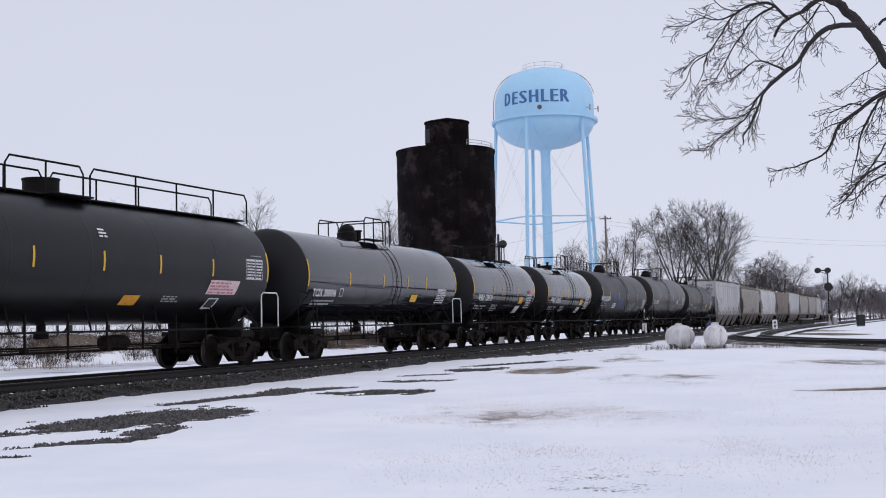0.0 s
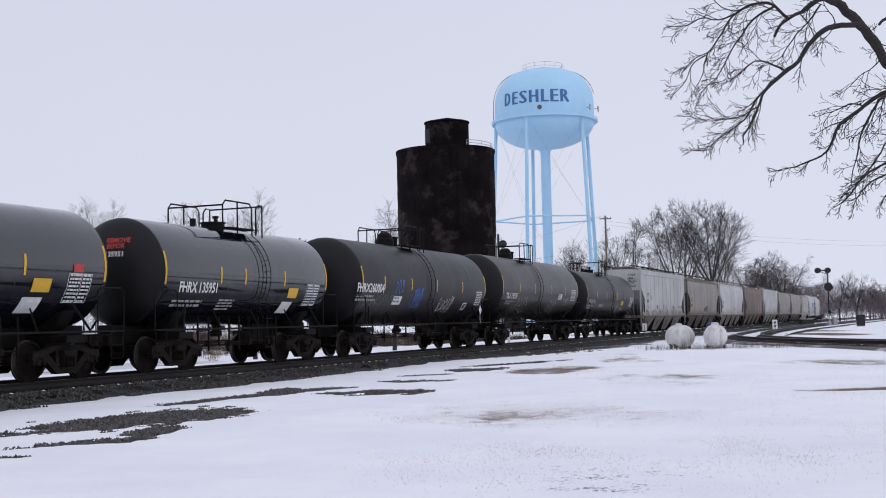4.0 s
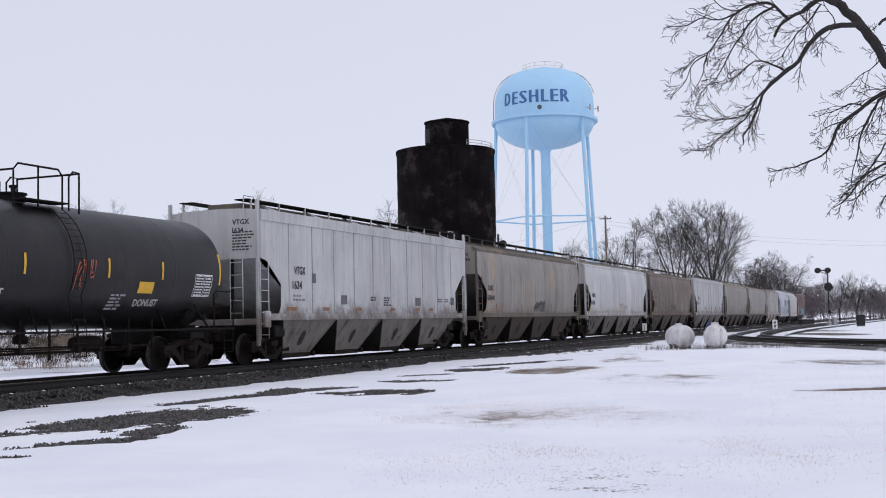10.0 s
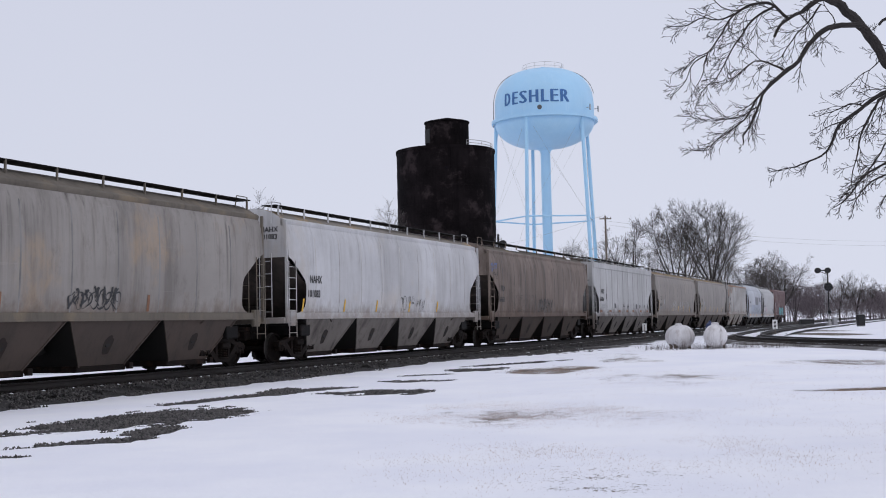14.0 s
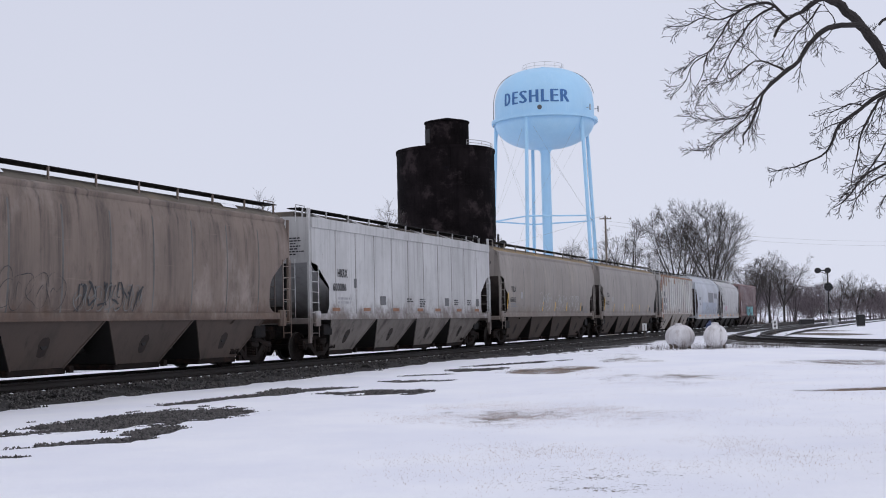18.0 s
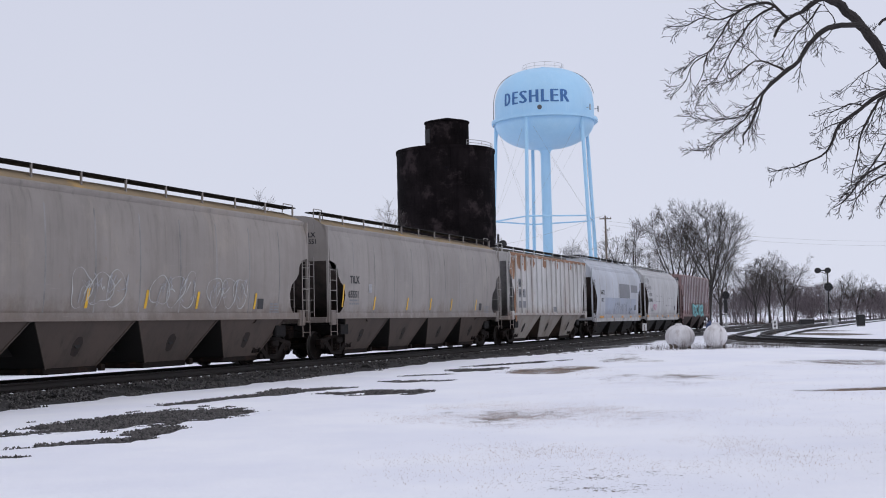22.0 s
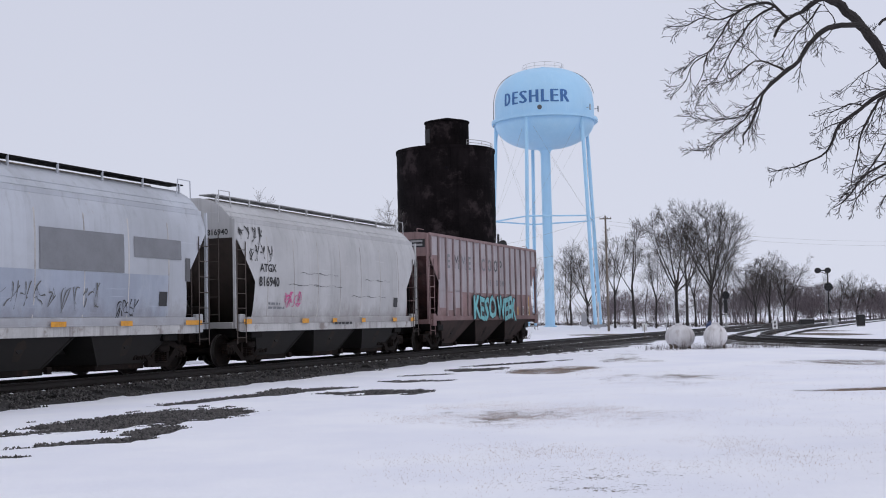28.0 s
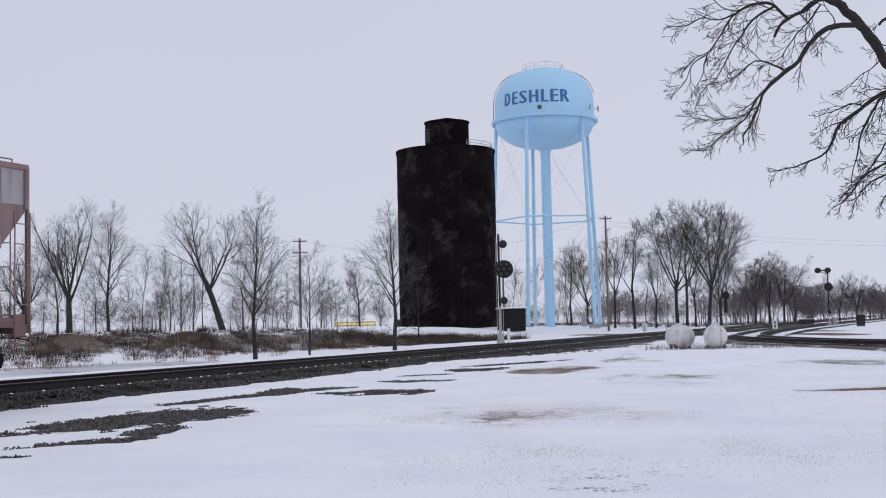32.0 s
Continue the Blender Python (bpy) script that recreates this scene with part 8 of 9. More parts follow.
plate(c, "label_frame", at_car(0, -109.45), 1.67, 0.4, 0.22, M["black"], lambda z: sf(z) + 0.003, tilt=0.25)
CARS.append(c)
# second: grey-lit gloss tank car
c, sf = tank_car(HALF[1], 1.53, 2.70, "gloss_tank", "glossy black tank car with a valve dome and railed platform", 2, HALF[1] - 0.52, "valves", at_car(1, -97.75), False, None, [at_car(1, q) for q in (-101.35, -98.68, -96.56, -94.78)])
mark(c, "car_number", "TCIX 300096", at_car(1, -103.8), 2.03, 0.26, M["white"], sf, 0.86)
for w_, dx_, dz_ in ((0.24, 0, 0), (0.24, 0, 0.24), (0.0, 0, 0), (0.0, 0.22, 0)):
    plate(c, "label_frame", at_car(1, -101.98) + dx_, 2.06 + dz_, w_ or 0.02, 0.02 if w_ else 0.26, M["white"], sf)
bars(c, at_car(1, -103.7), 1.88, 1.6, 2, 0.10, M["greymark"], sf, 6)
plate(c, "placard", at_car(1, -96.05), 1.93, 0.58, 0.27, M["yellow"], sf, "yellow placard")
data_table(c, at_car(1, -93.57), 1.90, 0.92, 0.55, M["white"], sf, 7)
CARS.append(c)
# third and fourth: short gloss tank cars
for k, txt, num in ((2, "FHRX 135934", "135934"), (3, "FHRX 135951", "135951")):
    c, sf = tank_car(HALF[k], 1.42, 2.60, "gloss_tank", "short glossy black tank car with a railed platform and ladder", 3 + k, HALF[k] - 0.52, "plain", 0.25, False, None, [-1.83, -0.58, 1.64])
    mark(c, "car_number", txt, -3.69, 2.05, 0.29, M["white"], sf, 0.84)
    HEAD[c.name]("head_notice", "REMOVE", -0.02, 3.32, 0.13, M["redmark"])
    HEAD[c.name]("head_notice", "BEFOR", -0.05, 3.17, 0.13, M["redmark"])
    HEAD[c.name]("head_number", num, -0.05, 2.96, 0.14, M["white"])
    bars(c, -3.83, 1.80, 1.7, 2, 0.11, M["greymark"], sf, 8 + k)
    bars(c, -1.66, 1.85, 0.95, 4, 0.08, M["greymark"], sf, 9 + k)
    plate(c, "placard", 1.97, 1.97, 0.58, 0.30, M["yellow"], sf, "yellow placard")
    plate(c, "notice", 1.8, 1.52, 0.62, 0.34, M["white"], sf, "pale paper notice")
    data_table(c, 3.08, 1.75, 0.80, 0.66, M["white"], sf, 10 + k)
    if k == 2:
        plate(c, "notice", 3.22, 2.44, 0.34, 0.18, M["redmark"], sf, "red sticker")
    CARS.append(c)
# fifth: black tank car with blue graffiti
c, sf = tank_car(HALF[4], 1.55, 2.63, "worn_tank", "weathered black tank car with blue and grey graffiti", 7, HALF[4] - 0.52, "valves", at_car(4, -61.0), False, None, [at_car(4, q) for q in (-65.14, -62.73, -60.22, -57.42)])
mark(c, "car_number", "FHRX260004", at_car(4, -67.3), 2.22, 0.33, M["white"], sf, 0.92)
bars(c, at_car(4, -67.3), 2.06, 1.9, 2, 0.13, M["greymark"], sf, 21)
scrawl(c, at_car(4, -66.5), 1.55, 2.2, 0.62, M["grey_spray"], sf, 31, 12, 0.022, bubble=True)
scrawl(c, at_car(4, -64.2), 2.2, 0.75, 0.50, M["blue_spray"], sf, 32, 8)
scrawl(c, at_car(4, -62.65), 1.68, 1.0, 0.75, M["blue_spray"], sf, 33, 10, 0.035)
scrawl(c, at_car(4, -62.6), 1.72, 0.9, 0.6, M["blue_spray"], sf, 39, 10, 0.022, bubble=True)
plate(c, "notice", at_car(4, -64.2), 1.82, 0.72, 0.30, M["white"], sf, "white company notice with grey bars")
bars(c, at_car(4, -64.15), 2.02, 0.6, 2, 0.12, M["greypatch"], lambda z: sf(z) + 0.004, 122)
scrawl(c, at_car(4, -59.7), 1.56, 1.4, 0.58, M["white_spray"], sf, 34, 11, 0.026)
scrawl(c, at_car(4, -59.6), 1.56, 1.2, 0.5, M["white_spray"], sf, 134, 11, 0.018, bubble=True)
scrawl(c, at_car(4, -57.0), 1.55, 0.3, 0.3, M["blue_spray"], sf, 35, 4)
g = Geo()
hx = at_car(4, -55.2)
g.add([(hx + dx_, -1.505 + dy_, 1.65 + dz_) for dy_ in (0.0, 0.012) for dx_, dz_ in ((0, -0.2), (0.17, 0), (0, 0.2), (-0.17, 0))], [(0, 1, 2, 3), (7, 6, 5, 4), (0, 4, 5, 1), (1, 5, 6, 2), (2, 6, 7, 3), (3, 7, 4, 0)])
g.tube([(hx, -1.485, 1.05), (hx, -1.485, 1.62)], 0.015, 5)
part("hazard_placard", g, M["white"], c, "white diamond placard on a stem")
plate(c, "label_frame", at_car(4, -57.0), 1.66, 0.42, 0.28, M["white"], sf)
plate(c, "label_frame", at_car(4, -56.95), 1.70, 0.32, 0.20, M["black"], lambda z: sf(z) + 0.003)
data_table(c, at_car(4, -55.7), 1.85, 0.68, 0.58, M["white"], sf, 22)
CARS.append(c)
# sixth: brownish tank car
c, sf = tank_car(HALF[5], 1.54, 2.76, "brown_tank", "brown-black tank car with faint white graffiti", 9, HALF[5] - 0.52, "valves", at_car(5, -46.55), False, None, [at_car(5, q) for q in (-49.68, -47.22, -44.4, -41.75)])
mark(c, "car_number", "TILX 190597", at_car(5, -51.55), 2.18, 0.28, M["white"], sf, 0.86)
bars(c, at_car(5, -51.5), 2.03, 1.4, 2, 0.10, M["greymark"], sf, 23)
scrawl(c, at_car(5, -50.1), 1.52, 2.0, 0.68, M["white_spray"], sf, 36, 12, 0.02, bubble=True)
scrawl(c, at_car(5, -44.6), 1.52, 1.7, 0.68, M["white_spray"], sf, 37, 12, 0.02, bubble=True)
scrawl(c, at_car(5, -42.0), 1.85, 0.8, 0.45, M["white_spray"], sf, 137, 12, 0.02)
plate(c, "label_frame", at_car(5, -43.0), 2.2, 0.66, 0.30, M["white"], sf)
bars(c, at_car(5, -42.95), 2.40, 0.56, 3, 0.09, M["greypatch"], lambda z: sf(z) + 0.004, 123)
data_table(c, at_car(5, -40.6), 2.18, 0.9, 0.58, M["white"], sf, 24)
CARS.append(c)
# seventh: black tank car before the hoppers
c, sf = tank_car(HALF[6], 1.47, 2.62, "worn_tank", "dull black tank car with yellow stripes", 11, HALF[6] - 0.52, "plain", at_car(6, -30.8), False, None, [at_car(6, q) for q in (-34.65, -32.28, -29.48, -27.37)])
mark(c, "car_number", "FHRX260028", at_car(6, -36.45), 2.08, 0.235, M["greymark"], sf, 0.95)
bars(c, at_car(6, -36.5), 1.9, 1.6, 2, 0.13, M["greymark"], sf, 25)
mark(c, "graffiti", "DONUST", at_car(6, -33.7), 1.86, 0.18, M["white_spray"], sf)
mark(c, "graffiti", "DONUST", at_car(6, -28.2), 1.68, 0.18, M["white_spray"], sf)
scrawl(c, at_car(6, -30.75), 2.0, 0.75, 0.72, M["red_spray"], sf, 38, 6, 0.026)
plate(c, "placard", at_car(6, -28.25), 2.0, 0.60, 0.28, M["yellow"], sf, "yellow placard")
bars(c, at_car(6, -29.2), 1.92, 0.6, 5, 0.08, M["greymark"], sf, 26)
data_table(c, at_car(6, -25.9), 1.95, 0.8, 0.58, M["white"], sf, 27)
CARS.append(c)
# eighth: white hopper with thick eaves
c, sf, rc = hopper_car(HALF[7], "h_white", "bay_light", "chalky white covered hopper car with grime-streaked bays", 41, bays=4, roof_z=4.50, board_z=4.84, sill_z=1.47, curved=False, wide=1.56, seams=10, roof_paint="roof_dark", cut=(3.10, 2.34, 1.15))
mark(c, "car_mark", "VTGX", at_car(7, -20.8), 2.68, 0.25, M["black"], sf, 0.76)
mark(c, "car_number", "1634", at_car(7, -20.92), 2.23, 0.26, M["black"], sf, 0.95)
end_mark(c, "end_number", "1634", HALF[7], -0.62, 3.86, 0.16, M["black"])
end_mark(c, "end_mark", "VTGX", HALF[7], -0.62, 4.10, 0.16, M["black"])
end_bars(c, HALF[7], -0.62, 3.86, 0.75, 7, 0.085, M["black"], 171)
for q in (-21.3, -18.98, -16.62, -13.82, -11.55, -10.24):
    plate(c, "reflector", at_car(7, q), 1.58, 0.62 if q < -21 else 0.42, 0.11, M["rustpatch"], sf, "faded brown reflector")
for q, n_ in ((-15.44, 2), (-14.38, 4), (-9.3, 2), (-8.6, 2)):
    bars(c, at_car(7, q), 2.02, 0.62, n_, 0.085, M["black"], sf, 70 + n_)
bars(c, at_car(7, -20.9), 2.0, 0.85, 2, 0.12, M["greypatch"], sf, 79)
for q, z_, w in ((-19.68, 2.45, 0.25), (-17.68, 1.79, 0.42), (-11.54, 1.78, 0.5), (-7.95, 1.83, 0.4)):
    plate(c, "paint_patch", at_car(7, q), z_, w, 0.30, M["darkpatch"], sf)
CARS.append(c)
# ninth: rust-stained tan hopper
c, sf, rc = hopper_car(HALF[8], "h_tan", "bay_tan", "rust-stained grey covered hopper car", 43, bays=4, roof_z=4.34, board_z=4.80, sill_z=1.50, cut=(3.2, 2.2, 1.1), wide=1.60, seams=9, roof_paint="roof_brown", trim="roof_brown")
mark(c, "car_mark", "SOXX", at_car(8, -3.47), 2.50, 0.25, M["black"], sf, 0.78)
mark(c, "car_number", "638440", at_car(8, -3.55), 2.05, 0.26, M["black"], sf, 0.95)
end_mark(c, "end_mark", "SOXX", HALF[8], -0.62, 3.98, 0.16, M["black"])
end_mark(c, "end_number", "638440", HALF[8], -0.62, 3.76, 0.16, M["black"])
plate(c, "paint_patch", at_car(8, -1.6), 2.25, 0.25, 0.3, M["greypatch"], sf)
scrawl(c, at_car(8, 3.42), 1.58, 1.75, 0.50, M["black_spray"], sf, 44, 9, 0.04)
scrawl(c, at_car(8, 3.6), 1.60, 1.6, 0.42, M["black_spray"], sf, 144, 9, 0.03, bubble=True)
bars(c, at_car(8, -3.45), 1.85, 1.0, 2, 0.12, M["greymark"], sf, 45)
for q in (-2.35, -1.54, 1.27, 6.3):
    plate(c, "reflector", at_car(8, q), 1.55, 0.10, 0.40, M["rustpatch"], sf, "faded yellow reflector")
CARS.append(c)
# tenth: pale hopper
c, sf, rc = hopper_car(HALF[9], "h_pale", "bay_light", "pale grey covered hopper car with yellow reflectors", 47, bays=4, roof_z=4.34, board_z=4.80, sill_z=1.50, cut=(3.2, 2.2, 1.1), wide=1.60, seams=9, roof_paint="roof_grain")
mark(c, "car_mark", "NAHX", at_car(9, 14.55), 2.44, 0.24, M["black"], sf, 0.84)
mark(c, "car_number", "101083", at_car(9, 14.46), 1.99, 0.24, M["black"], sf, 0.9)
end_mark(c, "end_mark", "NAHX", HALF[9], -0.62, 3.98, 0.16, M["black"])
end_mark(c, "end_number", "101083", HALF[9], -0.62, 3.76, 0.16, M["black"])
for q in (14.1, 16.93, 19.42, 22.28, 25.0):
    plate(c, "reflector", at_car(9, q), 1.55, 0.10, 0.40, M["yellow"], sf, "yellow reflector", tilt=0.1)
scrawl(c, at_car(9, 21.4), 1.6, 2.4, 0.5, M["grey_spray"], sf, 48, 8, 0.02)
CARS.append(c)
# eleventh: soot-brown hopper
c, sf, rc = hopper_car(HALF[10], "h_brown", "bay_tan", "soot-brown covered hopper car with snow on its roof", 51, bays=4, roof_z=4.34, board_z=4.80, sill_z=1.50, cut=(3.2, 2.2, 1.1), wide=1.60, seams=9, roof_snow=True, roof_paint="roof_brown")
mark(c, "car_mark", "TILX", at_car(10, 32.65), 2.52, 0.24, M["black"], sf, 0.9)
mark(c, "car_number", "65656", at_car(10, 32.5), 2.01, 0.24, M["black"], sf, 0.95)
end_mark(c, "end_mark", "TILX", HALF[10], -0.62, 3.98, 0.16, M["black"])
end_mark(c, "end_number", "65656", HALF[10], -0.62, 3.76, 0.16, M["black"])
scrawl(c, at_car(10, 31.35), 3.35, 0.9, 0.4, M["blue_spray"], sf, 52, 6, 0.022)
scrawl(c, at_car(10, 31.5), 2.98, 0.8, 0.36, M["black_spray"], sf, 152, 6, 0.02)
scrawl(c, at_car(10, 33.7), 1.60, 4.3, 0.8, M["black_spray"], sf, 53, 8, 0.012, bubble=True)
scrawl(c, at_car(10, 38.3), 1.57, 2.6, 0.62, M["black_spray"], sf, 54, 9, 0.035)
scrawl(c, at_car(10, 38.4), 1.58, 2.4, 0.55, M["grey_spray"], sf, 154, 9, 0.025, bubble=True)
CARS.append(c)
# twelfth: white hopper
c, sf, rc = hopper_car(HALF[11], "h_white", "bay_light", "white covered hopper car with dark vertical streaks", 57, bays=4, roof_z=4.50, board_z=4.84, sill_z=1.47, curved=False, wide=1.56, seams=10, roof_paint="roof_dark", cut=(3.10, 2.34, 1.15))
mark(c, "car_mark", "HKRX", at_car(11, 51.3), 2.68, 0.27, M["black"], sf, 0.72)
mark(c, "car_number", "600086", at_car(11, 50.95), 2.22, 0.27, M["black"], sf, 0.92)
bars(c, at_car(11, 51.3), 1.95, 1.2, 2, 0.13, M["greymark"], sf, 58)
for q in (50.9, 53.2, 55.63, 57.86, 59.64, 61.96, 64.06):
    plate(c, "reflector", at_car(11, q), 1.57, 0.55, 0.11, M["rustpatch"], sf, "faded brown reflector")
for q, n_ in ((56.9, 2), (58.1, 4), (61.7, 3), (63.2, 3)):
    bars(c, at_car(11, q), 2.0, 0.6, n_, 0.085, M["black"], sf, 80 + n_)
for q, w in ((52.5, 0.2), (54.57, 0.46), (60.67, 0.44), (64.25, 0.36)):
    plate(c, "paint_patch", at_car(11, q), 1.79 if w > 0.3 else 2.35, w, 0.31, M["darkpatch"], sf)
CARS.append(c)
end_bars(c, HALF[11], -0.62, 3.86, 0.75, 7, 0.085, M["black"], 172)
# thirteenth and fourteenth: warm grey four-bay hoppers
for k, paint, num, x0 in ((12, "h_grey2", "65613", 68.85), (13, "h_grey", "65551", 87.2)):
    c, sf, rc = hopper_car(HALF[k], paint, "bay_tan", "warm grey covered hopper car dusted with grain", 60 + k, bays=4, roof_z=4.34, board_z=4.80, sill_z=1.50, cut=(3.2, 2.2, 1.1), wide=1.60, seams=9, roof_paint="roof_rust", notch=True)
    mark(c, "car_mark", "TILX", at_car(k, x0 + 0.1), 2.50, 0.25, M["black"], sf)
    mark(c, "car_number", num, at_car(k, x0), 2.01, 0.25, M["black"], sf)
    end_mark(c, "end_mark", "TILX", HALF[k], -0.62, 3.98, 0.16, M["black"])
    end_mark(c, "end_number", num, HALF[k], -0.62, 3.76, 0.16, M["black"])
    for q in (1.97, 4.83, 7.07, 9.27, 12.13) if k == 13 else (5.1, 7.3, 9.5, 12.38):
        plate(c, "reflector", at_car(k, x0 + q), 1.62, 0.10, 0.45, M["yellow"], sf, "yellow reflector", tilt=0.18)
    plate(c, "reflector", at_car(k, x0 - 0.45), 1.7, 0.09, 0.75, M["yellow"], sf, "yellow reflector", tilt=0.1)
    plate(c, "label_frame", at_car(k, x0 + 1.55), 2.2, 0.26, 0.30, M["greymark"], sf)
    if k == 12:
        for q_, w_, sd in ((73.4, 1.95, 64), (76.4, 1.8, 65), (78.9, 1.8, 66)):
            scrawl(c, at_car(k, q_), 1.65, w_, 0.85, M["white_spray"], sf, sd, 9, 0.022, bubble=True)
            scrawl(c, at_car(k, q_ + 0.1), 1.68, w_, 0.7, M["greymark"], sf, sd + 30, 6, 0.018)
    bars(c, at_car(k, x0 + 0.1), 1.9, 1.0, 2, 0.11, M["greypatch"], sf, 95 + k)
    bars(c, at_car(k, x0 + 13.3), 1.75, 0.7, 4, 0.08, M["greypatch"], sf, 97 + k)
    plate(c, "label_frame", at_car(k, x0 + 12.6), 1.62, 0.32, 0.3, M["black"], sf)
    CARS.append(c)
# fifteenth: ribbed white hopper with rust
c, sf, rc = hopper_car(HALF[14], "h_ribbed", "bay_pale", "ribbed white covered hopper car with rust along its top", 71, bays=3, roof_z=4.36, board_z=4.70, ribs=17, curved=False, sill_z=1.50, sill_h=0.09, wide=1.54, cut=(3.95, 2.2, 0.85))
for q, z, w, h in ((105.4, 2.75, 0.58, 0.40), (105.4, 2.26, 1.05, 0.40), (105.4, 1.76, 1.08, 0.32), (111.02, 1.57, 0.7, 0.26)):
    plate(c, "paint_patch", at_car(14, q), z, w, h, M["greypatch"], sf)
mark(c, "car_mark", "AEX", at_car(14, 105.43), 2.82, 0.25, M["black"], lambda z: sf(z) + 0.006)
mark(c, "car_number", "14787", at_car(14, 105.43), 2.34, 0.25, M["black"], lambda z: sf(z) + 0.006)
end_mark(c, "end_number", "14787", HALF[14], -0.62, 3.76, 0.15, M["black"])
M["rusttrim"] = mat("rusted_eave_steel", (0.24, 0.13, 0.075), 0.85, var=0.35, scale=1.2, bump=0.2, stain=(0.42, 0.37, 0.33), stain_amount=0.7, stain_scale=0.8)
for side in (-1, 1):
    g = Geo()
    y = side * (sf(4.0) + 0.02)
    g.box(-HALF[14] + 0.85, HALF[14] - 0.85, y - 0.035, y + 0.035, 4.24, 4.38, 0.01)
    part("rusted_top_chord", g, M["rusttrim"], c, "rusted top chord")
CARS.append(c)
rnd = random.Random(14)
for k in range(26):
    x = rnd.uniform(-HALF[14] + 1.0, HALF[14] - 1.0) if k > 9 else rnd.uniform(-HALF[14] + 1.0, -HALF[14] + 3.2)
    h_ = rnd.uniform(0.12, 0.75) * (1.6 if k < 5 else 1.0)
    g = Geo()
    w_ = rnd.uniform(0.02, 0.07)
    prof_ = [(u, w_ * (1 - u) ** 0.6 * (0.7 + 0.3 * math.sin(9 * u + k))) for u in np.linspace(0, 1, 6)]
    on_surface(g, [q for u, a in prof_ for q in ((-a, -u * h_), (a + 0.004, -u * h_))], [(2 * i, 2 * i + 1, 2 * i + 3, 2 * i + 2) for i in range(5)], x, 4.25, sf, -1, 0, 0.006)
    part("rust_streak", g, M["rusttrim"], c, "rust streak", smooth=0)
for x_, z_, w_, h_ in ((-6.35, 3.62, 0.42, 0.55), (-5.9, 3.75, 0.30, 0.50), (-5.2, 3.95, 0.5, 0.35), (-4.3, 3.85, 0.35, 0.42), (-3.2, 4.0, 0.4, 0.25), (-1.2, 4.02, 0.5, 0.22), (1.0, 4.0, 0.35, 0.25), (3.6, 4.02, 0.4, 0.22), (-5.95, 1.9, 0.28, 0.7), (-5.75, 2.6, 0.12, 0.9)):
    g = Geo()
    ring_ = [(w_ * rnd.uniform(0.7, 1.15) * math.cos(a_), h_ * rnd.uniform(0.6, 1.2) * math.sin(a_)) for a_ in np.linspace(0, 2 * math.pi, 18, endpoint=False)]
    on_surface(g, ring_ + [(0, 0)], [(i_, (i_ + 1) % 18, 18) for i_ in range(18)], x_, z_, sf, -1, 0, 0.005)
    part("rust_patch", g, M["rusttrim"], c, "ragged rust patch", smooth=0)
# sixteenth: pale blue two-bay hopper with a blue band
c, sf, rc = hopper_car(HALF[15], "h_blue", "bay_dark", "pale blue-white covered hopper car with a faded blue band", 73, bays=3, roof_z=4.20, board_z=4.97, wide=1.60, seams=7, cut=(3.62, 2.4, 0.95), skirt=True, board="mid")
g = Geo()
for side in (-1, 1):
    rows = []
    for z in np.linspace(1.42, 2.45, 7):
        rows.append([(x, side * (sf(z) + 0.005), z) for x in np.linspace(-3.6, 4.85, 9)])
    g.sheet(rows)
part("blue_band", g, M["h_blueband"], c, "faded blue paint band")
mark(c, "car_mark", "BGCX", at_car(15, 121.0), 2.62, 0.27, M["black"], sf)
mark(c, "car_number", "1015", at_car(15, 121.2), 2.18, 0.24, M["black"], sf)
plate(c, "paint_patch", at_car(15, 125.9), 2.46, 2.9, 0.92, M["greypatch"], sf, "grey paint-out patch", 0.013, 4)
plate(c, "paint_patch", at_car(15, 129.18), 2.86, 1.95, 0.50, M["greypatch"], sf, "grey paint-out patch", 0.013, 4)
plate(c, "label_frame", at_car(15, 131.3), 2.32, 0.22, 0.60, M["darkpatch"], sf)
for q, w in ((120.6, 1.0), (123.6, 0.40), (126.25, 0.5), (128.65, 0.45), (131.3, 0.75)):
    plate(c, "reflector", at_car(15, q), 1.20, w, 0.12, M["orange"], lambda z: 1.60, "amber reflector", 0.012, 1)
scrawl(c, at_car(15, 124.4), 1.55, 3.6, 0.6, M["grey_spray"], sf, 74, 9, 0.02, slant=0.3)
scrawl(c, at_car(15, 128.4), 1.36, 0.9, 0.45, M["black_spray"], sf, 174, 9, 0.02)
plate(c, "label_frame", at_car(15, 130.2), 1.68, 0.34, 0.36, M["black"], sf)
CARS.append(c)
# seventeenth: off-white hopper
c, sf, rc = hopper_car(HALF[16], "h_cream", "bay_dark", "scuffed off-white covered hopper car with graffiti", 75, bays=3, roof_z=4.16, board_z=4.87, wide=1.60, seams=7, cut=(3.62, 2.4, 0.95), skirt=True, board="mid")
mark(c, "car_mark", "ATGX", at_car(16, 135.0), 2.70, 0.24, M["black"], sf, 1.05)
mark(c, "car_number", "816940", at_car(16, 134.95), 2.27, 0.30, M["black"], sf)
end_mark(c, "end_number", "816940", HALF[16], -0.62, 3.7, 0.18, M["black"])
scrawl(c, at_car(16, 133.9), 3.45, 1.35, 0.50, M["black_spray"], sf, 76, 15, 0.032)
scrawl(c, at_car(16, 134.3), 2.98, 1.3, 0.44, M["black_spray"], sf, 86, 15, 0.028)
scrawl(c, at_car(16, 136.35), 1.68, 1.0, 0.45, M["pink_spray"], sf, 77, 8, 0.03, "pink spray-painted scrawl")
